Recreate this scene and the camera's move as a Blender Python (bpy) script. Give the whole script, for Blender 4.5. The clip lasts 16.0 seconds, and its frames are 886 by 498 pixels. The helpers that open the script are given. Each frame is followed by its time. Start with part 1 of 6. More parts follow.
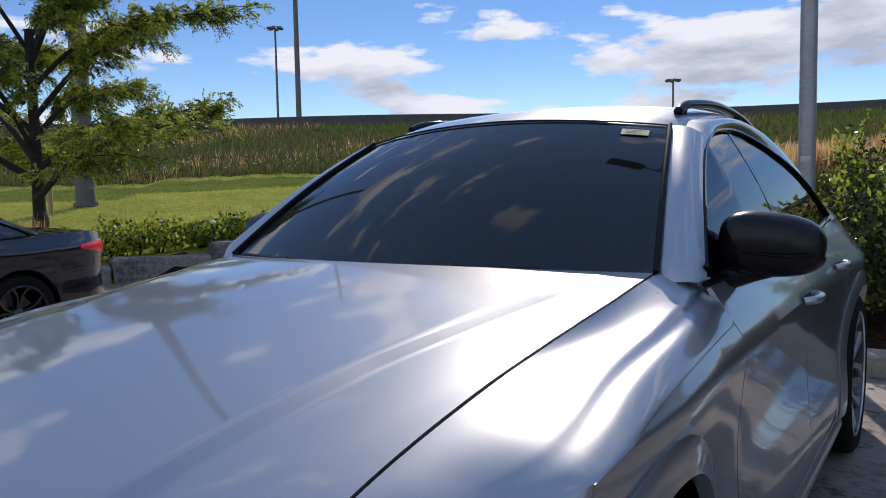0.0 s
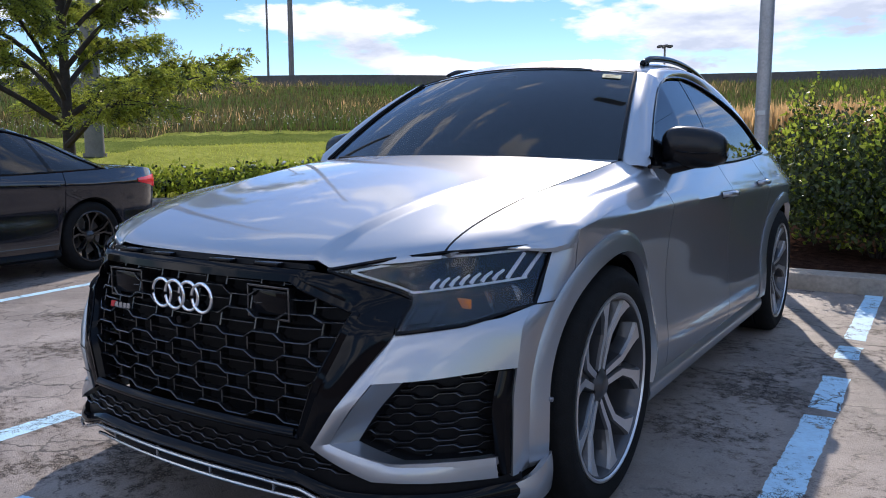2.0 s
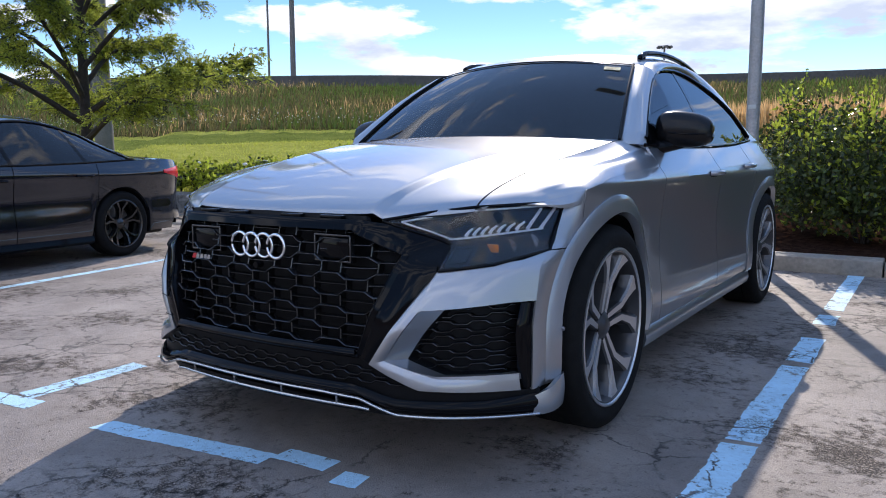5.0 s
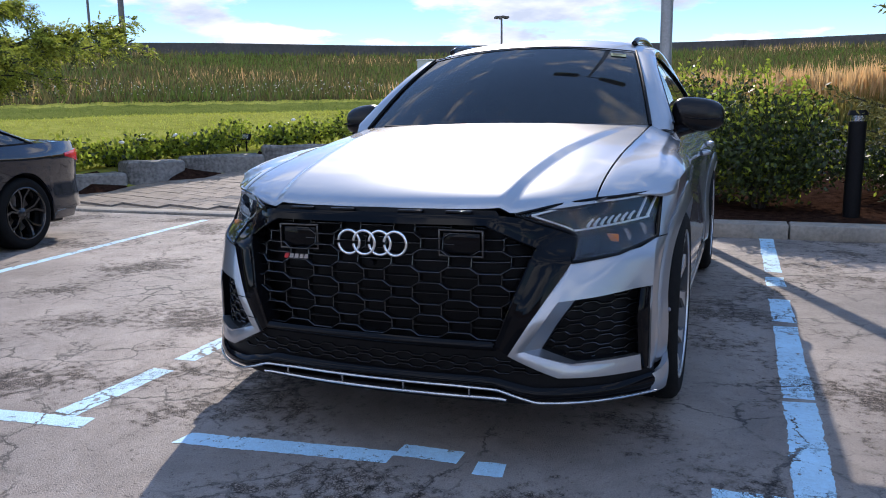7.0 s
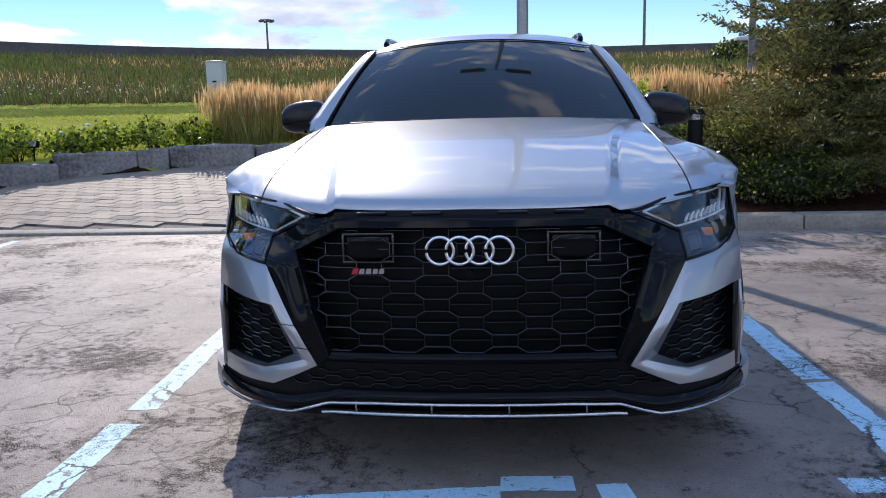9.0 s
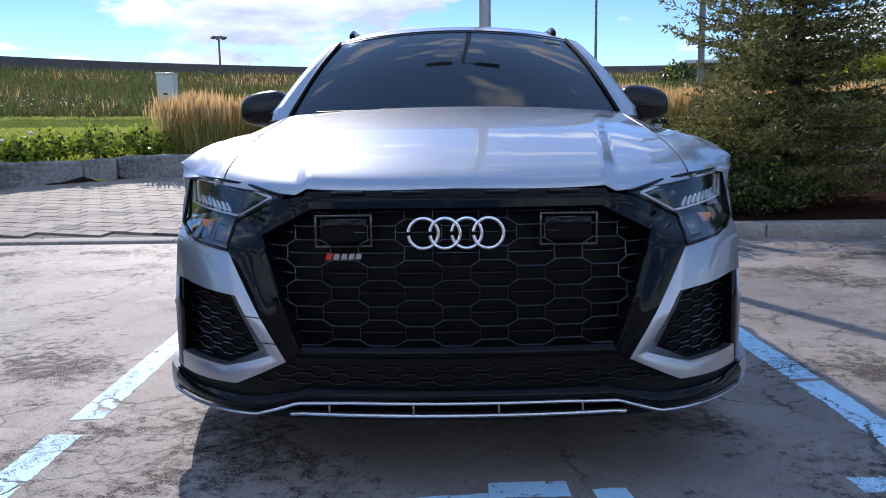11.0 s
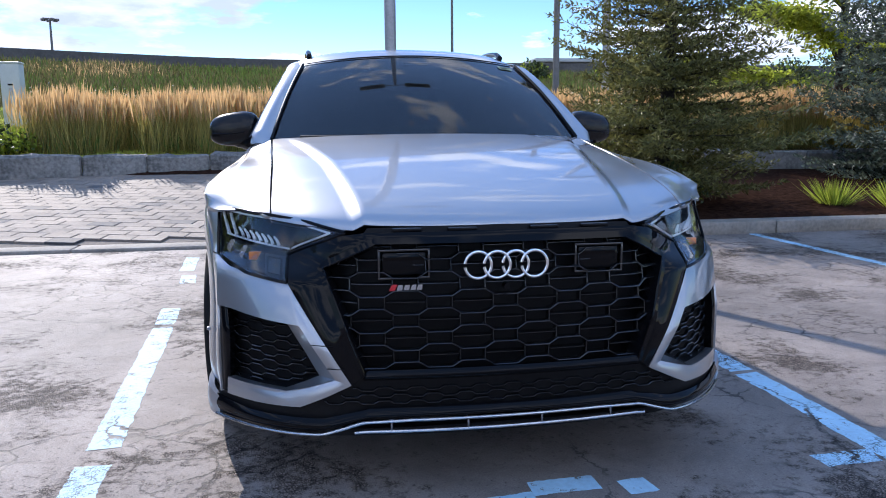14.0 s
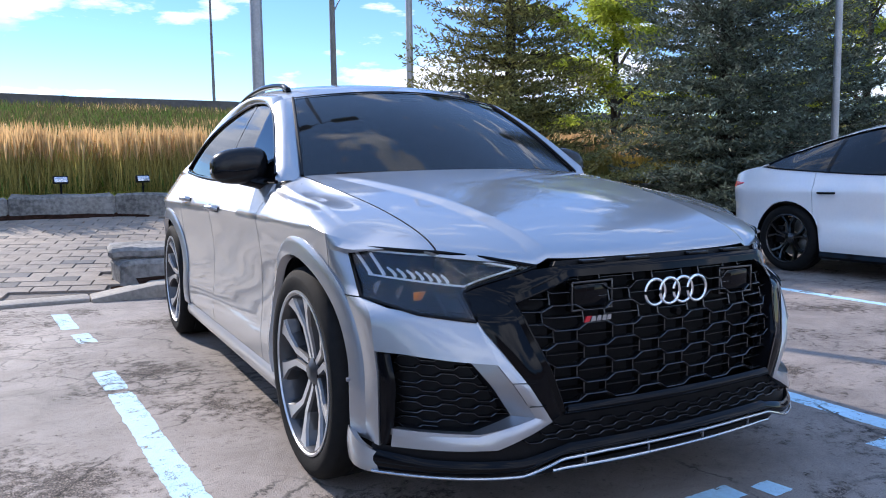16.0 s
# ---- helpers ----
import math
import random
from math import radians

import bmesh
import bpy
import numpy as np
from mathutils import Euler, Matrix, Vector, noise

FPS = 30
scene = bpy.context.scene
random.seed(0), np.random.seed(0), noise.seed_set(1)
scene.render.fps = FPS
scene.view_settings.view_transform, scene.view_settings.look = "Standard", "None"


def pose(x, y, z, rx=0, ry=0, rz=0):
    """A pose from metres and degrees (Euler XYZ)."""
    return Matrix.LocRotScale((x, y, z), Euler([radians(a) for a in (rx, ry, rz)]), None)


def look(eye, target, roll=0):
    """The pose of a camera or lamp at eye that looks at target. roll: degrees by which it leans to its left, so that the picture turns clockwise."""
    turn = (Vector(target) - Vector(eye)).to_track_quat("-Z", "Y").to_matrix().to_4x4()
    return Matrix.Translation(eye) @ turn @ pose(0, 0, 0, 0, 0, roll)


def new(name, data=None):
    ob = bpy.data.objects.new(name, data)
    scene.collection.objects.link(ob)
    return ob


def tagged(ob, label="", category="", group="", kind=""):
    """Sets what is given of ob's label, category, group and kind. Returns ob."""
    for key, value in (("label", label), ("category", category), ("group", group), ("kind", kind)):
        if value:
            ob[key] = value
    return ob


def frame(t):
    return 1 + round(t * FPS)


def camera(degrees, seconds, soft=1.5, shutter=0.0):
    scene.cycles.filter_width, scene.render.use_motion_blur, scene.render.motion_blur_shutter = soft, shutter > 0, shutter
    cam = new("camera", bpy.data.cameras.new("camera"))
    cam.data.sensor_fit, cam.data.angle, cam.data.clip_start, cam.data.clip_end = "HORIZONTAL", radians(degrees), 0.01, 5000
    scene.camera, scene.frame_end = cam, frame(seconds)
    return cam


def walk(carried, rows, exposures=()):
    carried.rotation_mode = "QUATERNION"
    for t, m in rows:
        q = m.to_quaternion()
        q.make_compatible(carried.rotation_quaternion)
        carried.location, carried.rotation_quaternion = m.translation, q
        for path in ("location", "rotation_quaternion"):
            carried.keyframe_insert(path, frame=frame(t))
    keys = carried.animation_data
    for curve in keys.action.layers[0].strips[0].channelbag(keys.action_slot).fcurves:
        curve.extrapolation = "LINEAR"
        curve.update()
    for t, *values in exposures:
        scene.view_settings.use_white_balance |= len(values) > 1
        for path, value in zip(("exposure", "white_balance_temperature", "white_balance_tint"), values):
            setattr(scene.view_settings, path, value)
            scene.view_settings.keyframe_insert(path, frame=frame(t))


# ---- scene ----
cam = camera(60.3, 16.0, soft=1.0)
PATH = [
    (0, (1.37, -0.217, 1.328), (0.255, 1.437, 1.178), -1.1),
    (0.5, (1.494, -0.594, 1.304), (0.401, 1.071, 1.119), -0.2),
    (1, (1.605, -0.836, 1.27), (0.523, 0.833, 1.061), 0.0),
    (1.5, (1.738, -1.078, 1.209), (0.658, 0.59, 0.982), -0.3),
    (2, (1.836, -1.315, 1.144), (0.752, 0.348, 0.899), -0.1),
    (2.5, (1.92, -1.509, 1.06), (0.827, 0.148, 0.816), -0.4),
    (3, (2.011, -1.636, 0.996), (0.906, 0.014, 0.753), -0.2),
    (3.5, (2.035, -1.681, 0.984), (0.923, -0.035, 0.755), -0.1),
    (5.8, (1.939, -1.995, 1.093), (0.929, -0.292, 0.815), -0.2),
    (6, (1.829, -2.096, 1.1), (0.854, -0.374, 0.809), -0.4),
    (6.5, (1.567, -2.209, 1.132), (0.702, -0.433, 0.819), -0.4),
    (7, (1.19, -2.231, 1.143), (0.469, -0.393, 0.819), -0.8),
    (7.5, (0.85, -2.264, 1.146), (0.288, -0.373, 0.819), -1.0),
    (8, (0.546, -2.287, 1.158), (0.138, -0.357, 0.831), -1.2),
    (8.5, (0.291, -2.207, 1.126), (0.024, -0.252, 0.799), -1.4),
    (9, (0.109, -2.152, 1.115), (-0.042, -0.184, 0.794), -1.3),
    (11.5, (0.011, -1.942, 0.971), (-0.017, 0.039, 0.702), -0.8),
    (12, (0.013, -1.931, 0.974), (-0.011, 0.05, 0.698), -0.7),
    (12.5, (0.011, -1.933, 0.984), (0.02, 0.047, 0.701), -0.8),
    (13, (-0.062, -1.962, 1.04), (0.022, 0.015, 0.75), -0.7),
    (13.5, (-0.313, -2.095, 1.095), (-0.112, -0.127, 0.803), -0.6),
    (14, (-0.576, -2.147, 1.138), (-0.233, -0.199, 0.841), -0.4),
    (14.5, (-0.913, -2.068, 1.139), (-0.410, -0.153, 0.859), -0.4),
    (15, (-1.263, -2.025, 1.154), (-0.603, -0.155, 0.891), -0.6),
    (15.5, (-1.567, -1.921, 1.155), (-0.763, -0.103, 0.927), -0.9),
    (16, (-1.787, -1.704, 1.131), (-0.854, 0.053, 0.930), -0.8),
]
walk(cam, [(t, look(eye, target, roll)) for t, eye, target, roll in PATH], exposures=((0.0, 0.08, 6500, 15.0), (1.5, 0.54, 6450, 15.0), (3.5, 0.72, 6400, 15.0), (6.5, 0.70, 6300, 15.0), (9.0, 0.62, 6250, 15.0), (13.0, 0.76, 5850, 15.0), (16.0, 1.00, 6050, 15.0)))

# ---- light ----
SUN_DIR = Vector((-0.34, 0.90, 0.60)).normalized()
world = bpy.data.worlds.new("world")
scene.world = world
world.use_nodes = True
wn, wl = world.node_tree.nodes, world.node_tree.links
wn.clear()
sky = wn.new("ShaderNodeTexSky")
sky.sky_type, sky.sun_disc = "NISHITA", False
sky.sun_elevation = math.asin(SUN_DIR.z)
sky.sun_rotation = math.atan2(SUN_DIR.x, SUN_DIR.y)
sky.air_density, sky.dust_density, sky.ozone_density = 1.0, 0.0, 3.0
co = wn.new("ShaderNodeTexCoord")
sep = wn.new("ShaderNodeSeparateXYZ")
wl.new(co.outputs["Generated"], sep.inputs[0])


def wmath(op, a, b=None):
    n = wn.new("ShaderNodeMath")
    n.operation = op
    for k, v in enumerate((a, b)):
        if isinstance(v, (int, float)):
            n.inputs[k].default_value = v
        elif v is not None:
            wl.new(v, n.inputs[k])
    return n.outputs[0]


# fair-weather cumulus: flattened heaps, greyer underneath
def heap(lift):
    c = wn.new("ShaderNodeCombineXYZ")
    wl.new(wmath("ADD", sep.outputs["X"], 0.37), c.inputs[0])
    wl.new(wmath("ADD", sep.outputs["Y"], 0.11), c.inputs[1])
    wl.new(wmath("ADD", wmath("MULTIPLY", sep.outputs["Z"], 3.4), lift), c.inputs[2])
    t = wn.new("ShaderNodeTexNoise")
    t.inputs["Scale"].default_value, t.inputs["Detail"].default_value, t.inputs["Roughness"].default_value = 4.0, 11, 0.57
    wl.new(c.outputs[0], t.inputs["Vector"])
    return t.outputs["Fac"]


def wramp(src, p0, p1, c0, c1):
    r = wn.new("ShaderNodeValToRGB")
    r.color_ramp.elements[0].position, r.color_ramp.elements[1].position = p0, p1
    r.color_ramp.elements[0].color, r.color_ramp.elements[1].color = c0, c1
    wl.new(src, r.inputs[0])
    return r


body_, above_ = heap(0.0), heap(0.10)
high_ = wmath("MULTIPLY", wmath("MINIMUM", wmath("MAXIMUM", wmath("SUBTRACT", sep.outputs["Z"], 0.3), 0.0), 0.45), 0.08)
away = wmath("MAXIMUM", wmath("MULTIPLY", sep.outputs["Y"], -1.0), 0.0)
ramp = wramp(wmath("ADD", wmath("SUBTRACT", body_, high_), wmath("MULTIPLY", away, 0.075)), 0.536, 0.59, (0, 0, 0, 1), (1, 1, 1, 1))
shade = wramp(above_, 0.50, 0.68, (5.5, 5.75, 6.2, 1), (2.9, 3.3, 4.0, 1))
cmix = wn.new("ShaderNodeMix")
cmix.data_type = "RGBA"
wl.new(ramp.outputs["Color"], cmix.inputs[0])
clear = wn.new("ShaderNodeHueSaturation")
clear.inputs["Hue"].default_value = 0.512
clear.inputs["Saturation"].default_value, clear.inputs["Value"].default_value = 1.25, 0.68
wl.new(sky.outputs[0], clear.inputs["Color"])
haze = wn.new("ShaderNodeMix")  # thin bright haze overhead
haze.data_type = "RGBA"
wl.new(wmath("MINIMUM", wmath("MULTIPLY", wmath("MAXIMUM", wmath("SUBTRACT", sep.outputs["Z"], 0.12), 0.0), 1.9), 0.9), haze.inputs[0])
wl.new(clear.outputs[0], haze.inputs[6])
haze.inputs[7].default_value = (1.35, 2.35, 4.3, 1)
wl.new(haze.outputs[2], cmix.inputs[6])
lit = wn.new("ShaderNodeVectorMath")  # clouds away from the sun are lit full on
lit.operation = "SCALE"
wl.new(shade.outputs["Color"], lit.inputs[0])
wl.new(wmath("ADD", wmath("MULTIPLY", away, 0.6), 0.95), lit.inputs[3])
wl.new(lit.outputs[0], cmix.inputs[7])
bg = wn.new("ShaderNodeBackground")
bg.inputs["Strength"].default_value = 0.15
wl.new(cmix.outputs[2], bg.inputs["Color"])
wout = wn.new("ShaderNodeOutputWorld")
wl.new(bg.outputs[0], wout.inputs["Surface"])

sun = new("sun", bpy.data.lights.new("sun", "SUN"))
sun.data.energy, sun.data.angle, sun.data.color = 3.0, radians(0.53), (1.0, 0.90, 0.76)
sun.matrix_world = look((0, 0, 0), -SUN_DIR)

# ---- materials ----
def mat(name, col, rough=0.6, metal=0.0, var=0.0, scale=8.0, bump=0.0, bscale=60.0, coat=0.0, col2=None, island=0.0, spec=0.5, flake=0.0):
    """A surface: colour with two scales of variation, fine relief, gloss."""
    m = bpy.data.materials.new(name)
    m.use_nodes = True
    n, l = m.node_tree.nodes, m.node_tree.links
    b = n["Principled BSDF"]
    b.inputs["Base Color"].default_value = (*col, 1)
    b.inputs["Roughness"].default_value, b.inputs["Metallic"].default_value = rough, metal
    b.inputs["Coat Weight"].default_value, b.inputs["Coat Roughness"].default_value = coat, 0.03
    b.inputs["Specular IOR Level"].default_value = spec
    tc = n.new("ShaderNodeTexCoord")
    out = None
    if var or col2:
        a, c = n.new("ShaderNodeTexNoise"), n.new("ShaderNodeTexNoise")
        a.inputs["Scale"].default_value, a.inputs["Detail"].default_value = scale, 6
        c.inputs["Scale"].default_value, c.inputs["Detail"].default_value = scale * 9, 4
        for t in (a, c):
            l.new(tc.outputs["Object"], t.inputs["Vector"])
        add = n.new("ShaderNodeMath")
        add.operation = "MULTIPLY_ADD"
        add.inputs[1].default_value, add.inputs[2].default_value = 0.5, 0.0
        l.new(c.outputs["Fac"], add.inputs[0])
        half = n.new("ShaderNodeMath")
        half.operation = "MULTIPLY_ADD"
        half.inputs[1].default_value = 0.5
        l.new(a.outputs["Fac"], half.inputs[0])
        l.new(add.outputs[0], half.inputs[2])
        r = n.new("ShaderNodeValToRGB")
        lo, hi = [v * (1 - var) for v in col], (col2 or [min(1, v * (1 + var)) for v in col])
        r.color_ramp.elements[0].position, r.color_ramp.elements[1].position = 0.36, 0.64
        r.color_ramp.elements[0].color, r.color_ramp.elements[1].color = (*lo, 1), (*hi, 1)
        l.new(half.outputs[0], r.inputs[0])
        out = r.outputs[0]
    if island:
        g, hsv = n.new("ShaderNodeNewGeometry"), n.new("ShaderNodeHueSaturation")
        oi, s = n.new("ShaderNodeObjectInfo"), n.new("ShaderNodeMath")
        s.operation = "ADD"
        l.new(g.outputs["Random Per Island"], s.inputs[0])
        l.new(oi.outputs["Random"], s.inputs[1])
        fr = n.new("ShaderNodeMath")
        fr.operation = "FRACT"
        l.new(s.outputs[0], fr.inputs[0])
        mr = n.new("ShaderNodeMapRange")
        mr.inputs["To Min"].default_value, mr.inputs["To Max"].default_value = 1 - island, 1 + island
        l.new(fr.outputs[0], mr.inputs["Value"])
        l.new(mr.outputs[0], hsv.inputs["Value"])
        if out:
            l.new(out, hsv.inputs["Color"])
        else:
            hsv.inputs["Color"].default_value = (*col, 1)
        out = hsv.outputs[0]
    if out:
        l.new(out, b.inputs["Base Color"])
    if bump:
        t, bp = n.new("ShaderNodeTexNoise"), n.new("ShaderNodeBump")
        t.inputs["Scale"].default_value, t.inputs["Detail"].default_value = bscale, 5
        bp.inputs["Strength"].default_value, bp.inputs["Distance"].default_value = bump, 0.01
        l.new(tc.outputs["Object"], t.inputs["Vector"])
        l.new(t.outputs["Fac"], bp.inputs["Height"])
        l.new(bp.outputs[0], b.inputs["Normal"])
    return m


def glass(name, tint, rough=0.0):
    m = bpy.data.materials.new(name)
    m.use_nodes = True
    b = m.node_tree.nodes["Principled BSDF"]
    b.inputs["Base Color"].default_value = (*tint, 1)
    b.inputs["Transmission Weight"].default_value, b.inputs["Roughness"].default_value, b.inputs["IOR"].default_value = 1.0, rough, 1.45
    return m


def pane(name, tint, dust=0.0, ior=1.52):
    """Tinted car glass: clear gloss over a dark tint, with a thin film of dust."""
    m = bpy.data.materials.new(name)
    m.use_nodes = True
    n, l = m.node_tree.nodes, m.node_tree.links
    n.remove(n["Principled BSDF"])
    t, g, f, x = n.new("ShaderNodeBsdfTransparent"), n.new("ShaderNodeBsdfGlossy"), n.new("ShaderNodeFresnel"), n.new("ShaderNodeMixShader")
    t.inputs["Color"].default_value = (*tint, 1)
    g.inputs["Roughness"].default_value = 0.02
    f.inputs["IOR"].default_value = ior
    l.new(f.outputs[0], x.inputs[0])
    l.new(t.outputs[0], x.inputs[1])
    l.new(g.outputs[0], x.inputs[2])
    d, y, c, r = n.new("ShaderNodeBsdfDiffuse"), n.new("ShaderNodeMixShader"), n.new("ShaderNodeTexNoise"), n.new("ShaderNodeMapRange")
    d.inputs["Color"].default_value = (0.45, 0.52, 0.60, 1)
    c.inputs["Scale"].default_value, c.inputs["Detail"].default_value = 3.0, 8
    r.inputs["To Min"].default_value, r.inputs["To Max"].default_value = dust * 0.6, dust * 1.4
    l.new(c.outputs["Fac"], r.inputs["Value"])
    l.new(r.outputs[0], y.inputs[0])
    l.new(x.outputs[0], y.inputs[1])
    l.new(d.outputs[0], y.inputs[2])
    l.new(y.outputs[0], n["Material Output"].inputs["Surface"])
    return m


def two_lobes(m, col, rough, share):
    """Metallic paint: flakes lying flat among tilted ones, under one clear coat."""
    n, l = m.node_tree.nodes, m.node_tree.links
    a, b, x = n["Principled BSDF"], n.new("ShaderNodeBsdfPrincipled"), n.new("ShaderNodeMixShader")
    b.inputs["Base Color"].default_value = (*col, 1)
    b.inputs["Roughness"].default_value, b.inputs["Metallic"].default_value = rough, 1.0
    for s in (a, b):
        s.inputs["Coat Weight"].default_value, s.inputs["Coat Roughness"].default_value, s.inputs["Coat IOR"].default_value = 1.0, 0.05, 1.6
    x.inputs[0].default_value = share
    l.new(a.outputs[0], x.inputs[1])
    l.new(b.outputs[0], x.inputs[2])
    l.new(x.outputs[0], n["Material Output"].inputs["Surface"])
    return m


SILVER = two_lobes(mat("silver_paint", (0.28, 0.288, 0.30), 0.56, 0.85, 0.05, 600, 0.0), (0.47, 0.482, 0.51), 0.35, 0.50)
PANEL_DARK = mat("grey_trim", (0.22, 0.23, 0.26), 0.35, 0.6, 0.05, 40, coat=0.4)
GLOSS_BLACK = mat("gloss_black", (0.004, 0.004, 0.005), 0.05, 0.0, spec=0.14)
MIRROR_BLACK = mat("mirror_cap_black", (0.005, 0.005, 0.006), 0.24, 0.0, spec=0.3)
BLACK_PAINT = mat("black_paint", (0.006, 0.007, 0.012), 0.10, 0.0, 0.1, 30, spec=0.5, coat=0.9)
WHITE_PAINT = mat("white_car_paint", (0.78, 0.79, 0.80), 0.2, 0.0, 0.02, 30, coat=1.0)
MATTE_BLACK = mat("matte_black_plastic", (0.007, 0.007, 0.008), 0.5, 0.0, 0.3, 60, 0.05, 400, spec=0.15)
RUBBER = mat("tyre_rubber", (0.008, 0.008, 0.008), 0.8, 0.0, 0.3, 30, 0.15, 200, spec=0.15)
CHROME = mat("chrome", (0.82, 0.83, 0.85), 0.08, 1.0)
SATIN_ALU = mat("satin_aluminium", (0.42, 0.43, 0.45), 0.26, 0.9, coat=0.5)
RIM_FACE = mat("machined_rim", (0.58, 0.58, 0.585), 0.32, 0.85, 0.06, 120)
RIM_MID = mat("satin_rim", (0.19, 0.19, 0.193), 0.36, 0.75, coat=0.3)
RIM_DARK = mat("gunmetal_rim", (0.05, 0.05, 0.053), 0.35, 0.5, coat=0.4)
RIM_BLACK = mat("black_rim", (0.008, 0.008, 0.008), 0.2, 0.2, coat=0.8)
STEEL = mat("brake_steel", (0.32, 0.31, 0.30), 0.4, 1.0, 0.2, 80)
WINDSHIELD = pane("windshield_glass", (0.32, 0.34, 0.36), 0.012, 1.6)
TINTED = pane("tinted_glass", (0.17, 0.18, 0.19), 0.003)
LENS = glass("lamp_lens", (0.95, 0.97, 0.98))
LENS.node_tree.nodes["Principled BSDF"].inputs["IOR"].default_value = 1.38
INTERIOR = mat("interior_leather", (0.012, 0.012, 0.014), 0.7, 0.0, 0.3, 30, 0.1, 300)
LAMP_DARK = mat("lamp_housing", (0.004, 0.004, 0.005), 0.6, 0.0, spec=0.1)
LAMP_GREY = mat("lamp_reflector", (0.45, 0.47, 0.5), 0.2, 0.8)
DRL = mat("light_guide", (0.88, 0.90, 0.92), 0.3)
AMBER = mat("amber_reflector", (0.62, 0.17, 0.015), 0.3, coat=1.0)
RED_LENS = mat("red_tail_lens", (0.85, 0.02, 0.03), 0.25, coat=0.6)
BADGE_RED = mat("red_enamel", (0.5, 0.01, 0.02), 0.3, coat=0.6)
STICKER = mat("windscreen_sticker", (0.26, 0.30, 0.17), 0.6, 0.0, 0.2, 60)

class Nodes:
    """Short ways to add texture nodes to a material."""

    def __init__(self, m):
        self.n, self.l = m.node_tree.nodes, m.node_tree.links
        self.co = self.n.new("ShaderNodeTexCoord").outputs["Object"]

    def noise(self, scale, detail=6, rough=0.5, src=None, bend=0.0):
        t = self.n.new("ShaderNodeTexNoise")
        t.inputs["Scale"].default_value, t.inputs["Detail"].default_value = scale, detail
        t.inputs["Roughness"].default_value, t.inputs["Distortion"].default_value = rough, bend
        self.l.new(src or self.co, t.inputs["Vector"])
        return t.outputs["Fac"]

    def cells(self, scale, src=None, edge=True):
        t = self.n.new("ShaderNodeTexVoronoi")
        t.feature = "DISTANCE_TO_EDGE" if edge else "F1"
        t.inputs["Scale"].default_value = scale
        self.l.new(src or self.co, t.inputs["Vector"])
        return t.outputs["Distance" if edge else "Color"]

    def bent(self, scale, amount, detail=8):
        t, v, h = self.n.new("ShaderNodeTexNoise"), self.n.new("ShaderNodeVectorMath"), self.n.new("ShaderNodeVectorMath")
        t.inputs["Scale"].default_value, t.inputs["Detail"].default_value, t.inputs["Roughness"].default_value = scale, detail, 0.68
        self.l.new(self.co, t.inputs["Vector"])
        h.operation, v.operation = "SUBTRACT", "MULTIPLY_ADD"
        h.inputs[1].default_value = (0.5, 0.5, 0.5)
        v.inputs[1].default_value = (amount, amount, 0)
        self.l.new(t.outputs["Color"], h.inputs[0])
        self.l.new(h.outputs[0], v.inputs[0])
        self.l.new(self.co, v.inputs[2])
        return v.outputs[0]

    def ramp(self, src, p0, p1, c0, c1):
        r = self.n.new("ShaderNodeValToRGB")
        e = r.color_ramp.elements
        e[0].position, e[1].position = p0, p1
        e[0].color, e[1].color = [(c, c, c, 1) if isinstance(c, (int, float)) else (*c, 1) for c in (c0, c1)]
        self.l.new(src, r.inputs[0])
        return r.outputs[0]

    def mix(self, mode, f, a, c):
        x = self.n.new("ShaderNodeMix")
        x.data_type, x.blend_type = "RGBA", mode
        for k, v in ((0, f), (6, a), (7, c)):
            if isinstance(v, (int, float)):
                x.inputs[k].default_value = v if k == 0 else (v, v, v, 1)
            else:
                self.l.new(v, x.inputs[k])
        return x.outputs[2]


def pavement_wear(q):
    """Open cracks (0 in the crack, 1 beside it), and where the surface has ravelled (1)."""
    way = q.bent(2.2, 0.55)
    long_ = q.ramp(q.cells(0.62, way), 0.002, 0.0065, 0, 1)
    web = q.ramp(q.cells(4.2, q.bent(5.0, 0.20)), 0.008, 0.035, 0, 1)
    where = q.ramp(q.noise(0.9, 9, 0.62), 0.50, 0.60, 0, 1)
    fade = q.ramp(q.noise(2.6, 5), 0.40, 0.52, 0, 1)
    cracks = q.mix("MULTIPLY", 1.0, q.mix("MIX", fade, 1.0, long_), q.mix("MIX", where, 1.0, web))
    torn = q.ramp(q.mix("MIX", 0.42, q.noise(1.25, 8, 0.6), q.noise(19, 8, 0.7)), 0.515, 0.575, 0, 1)
    return cracks, torn


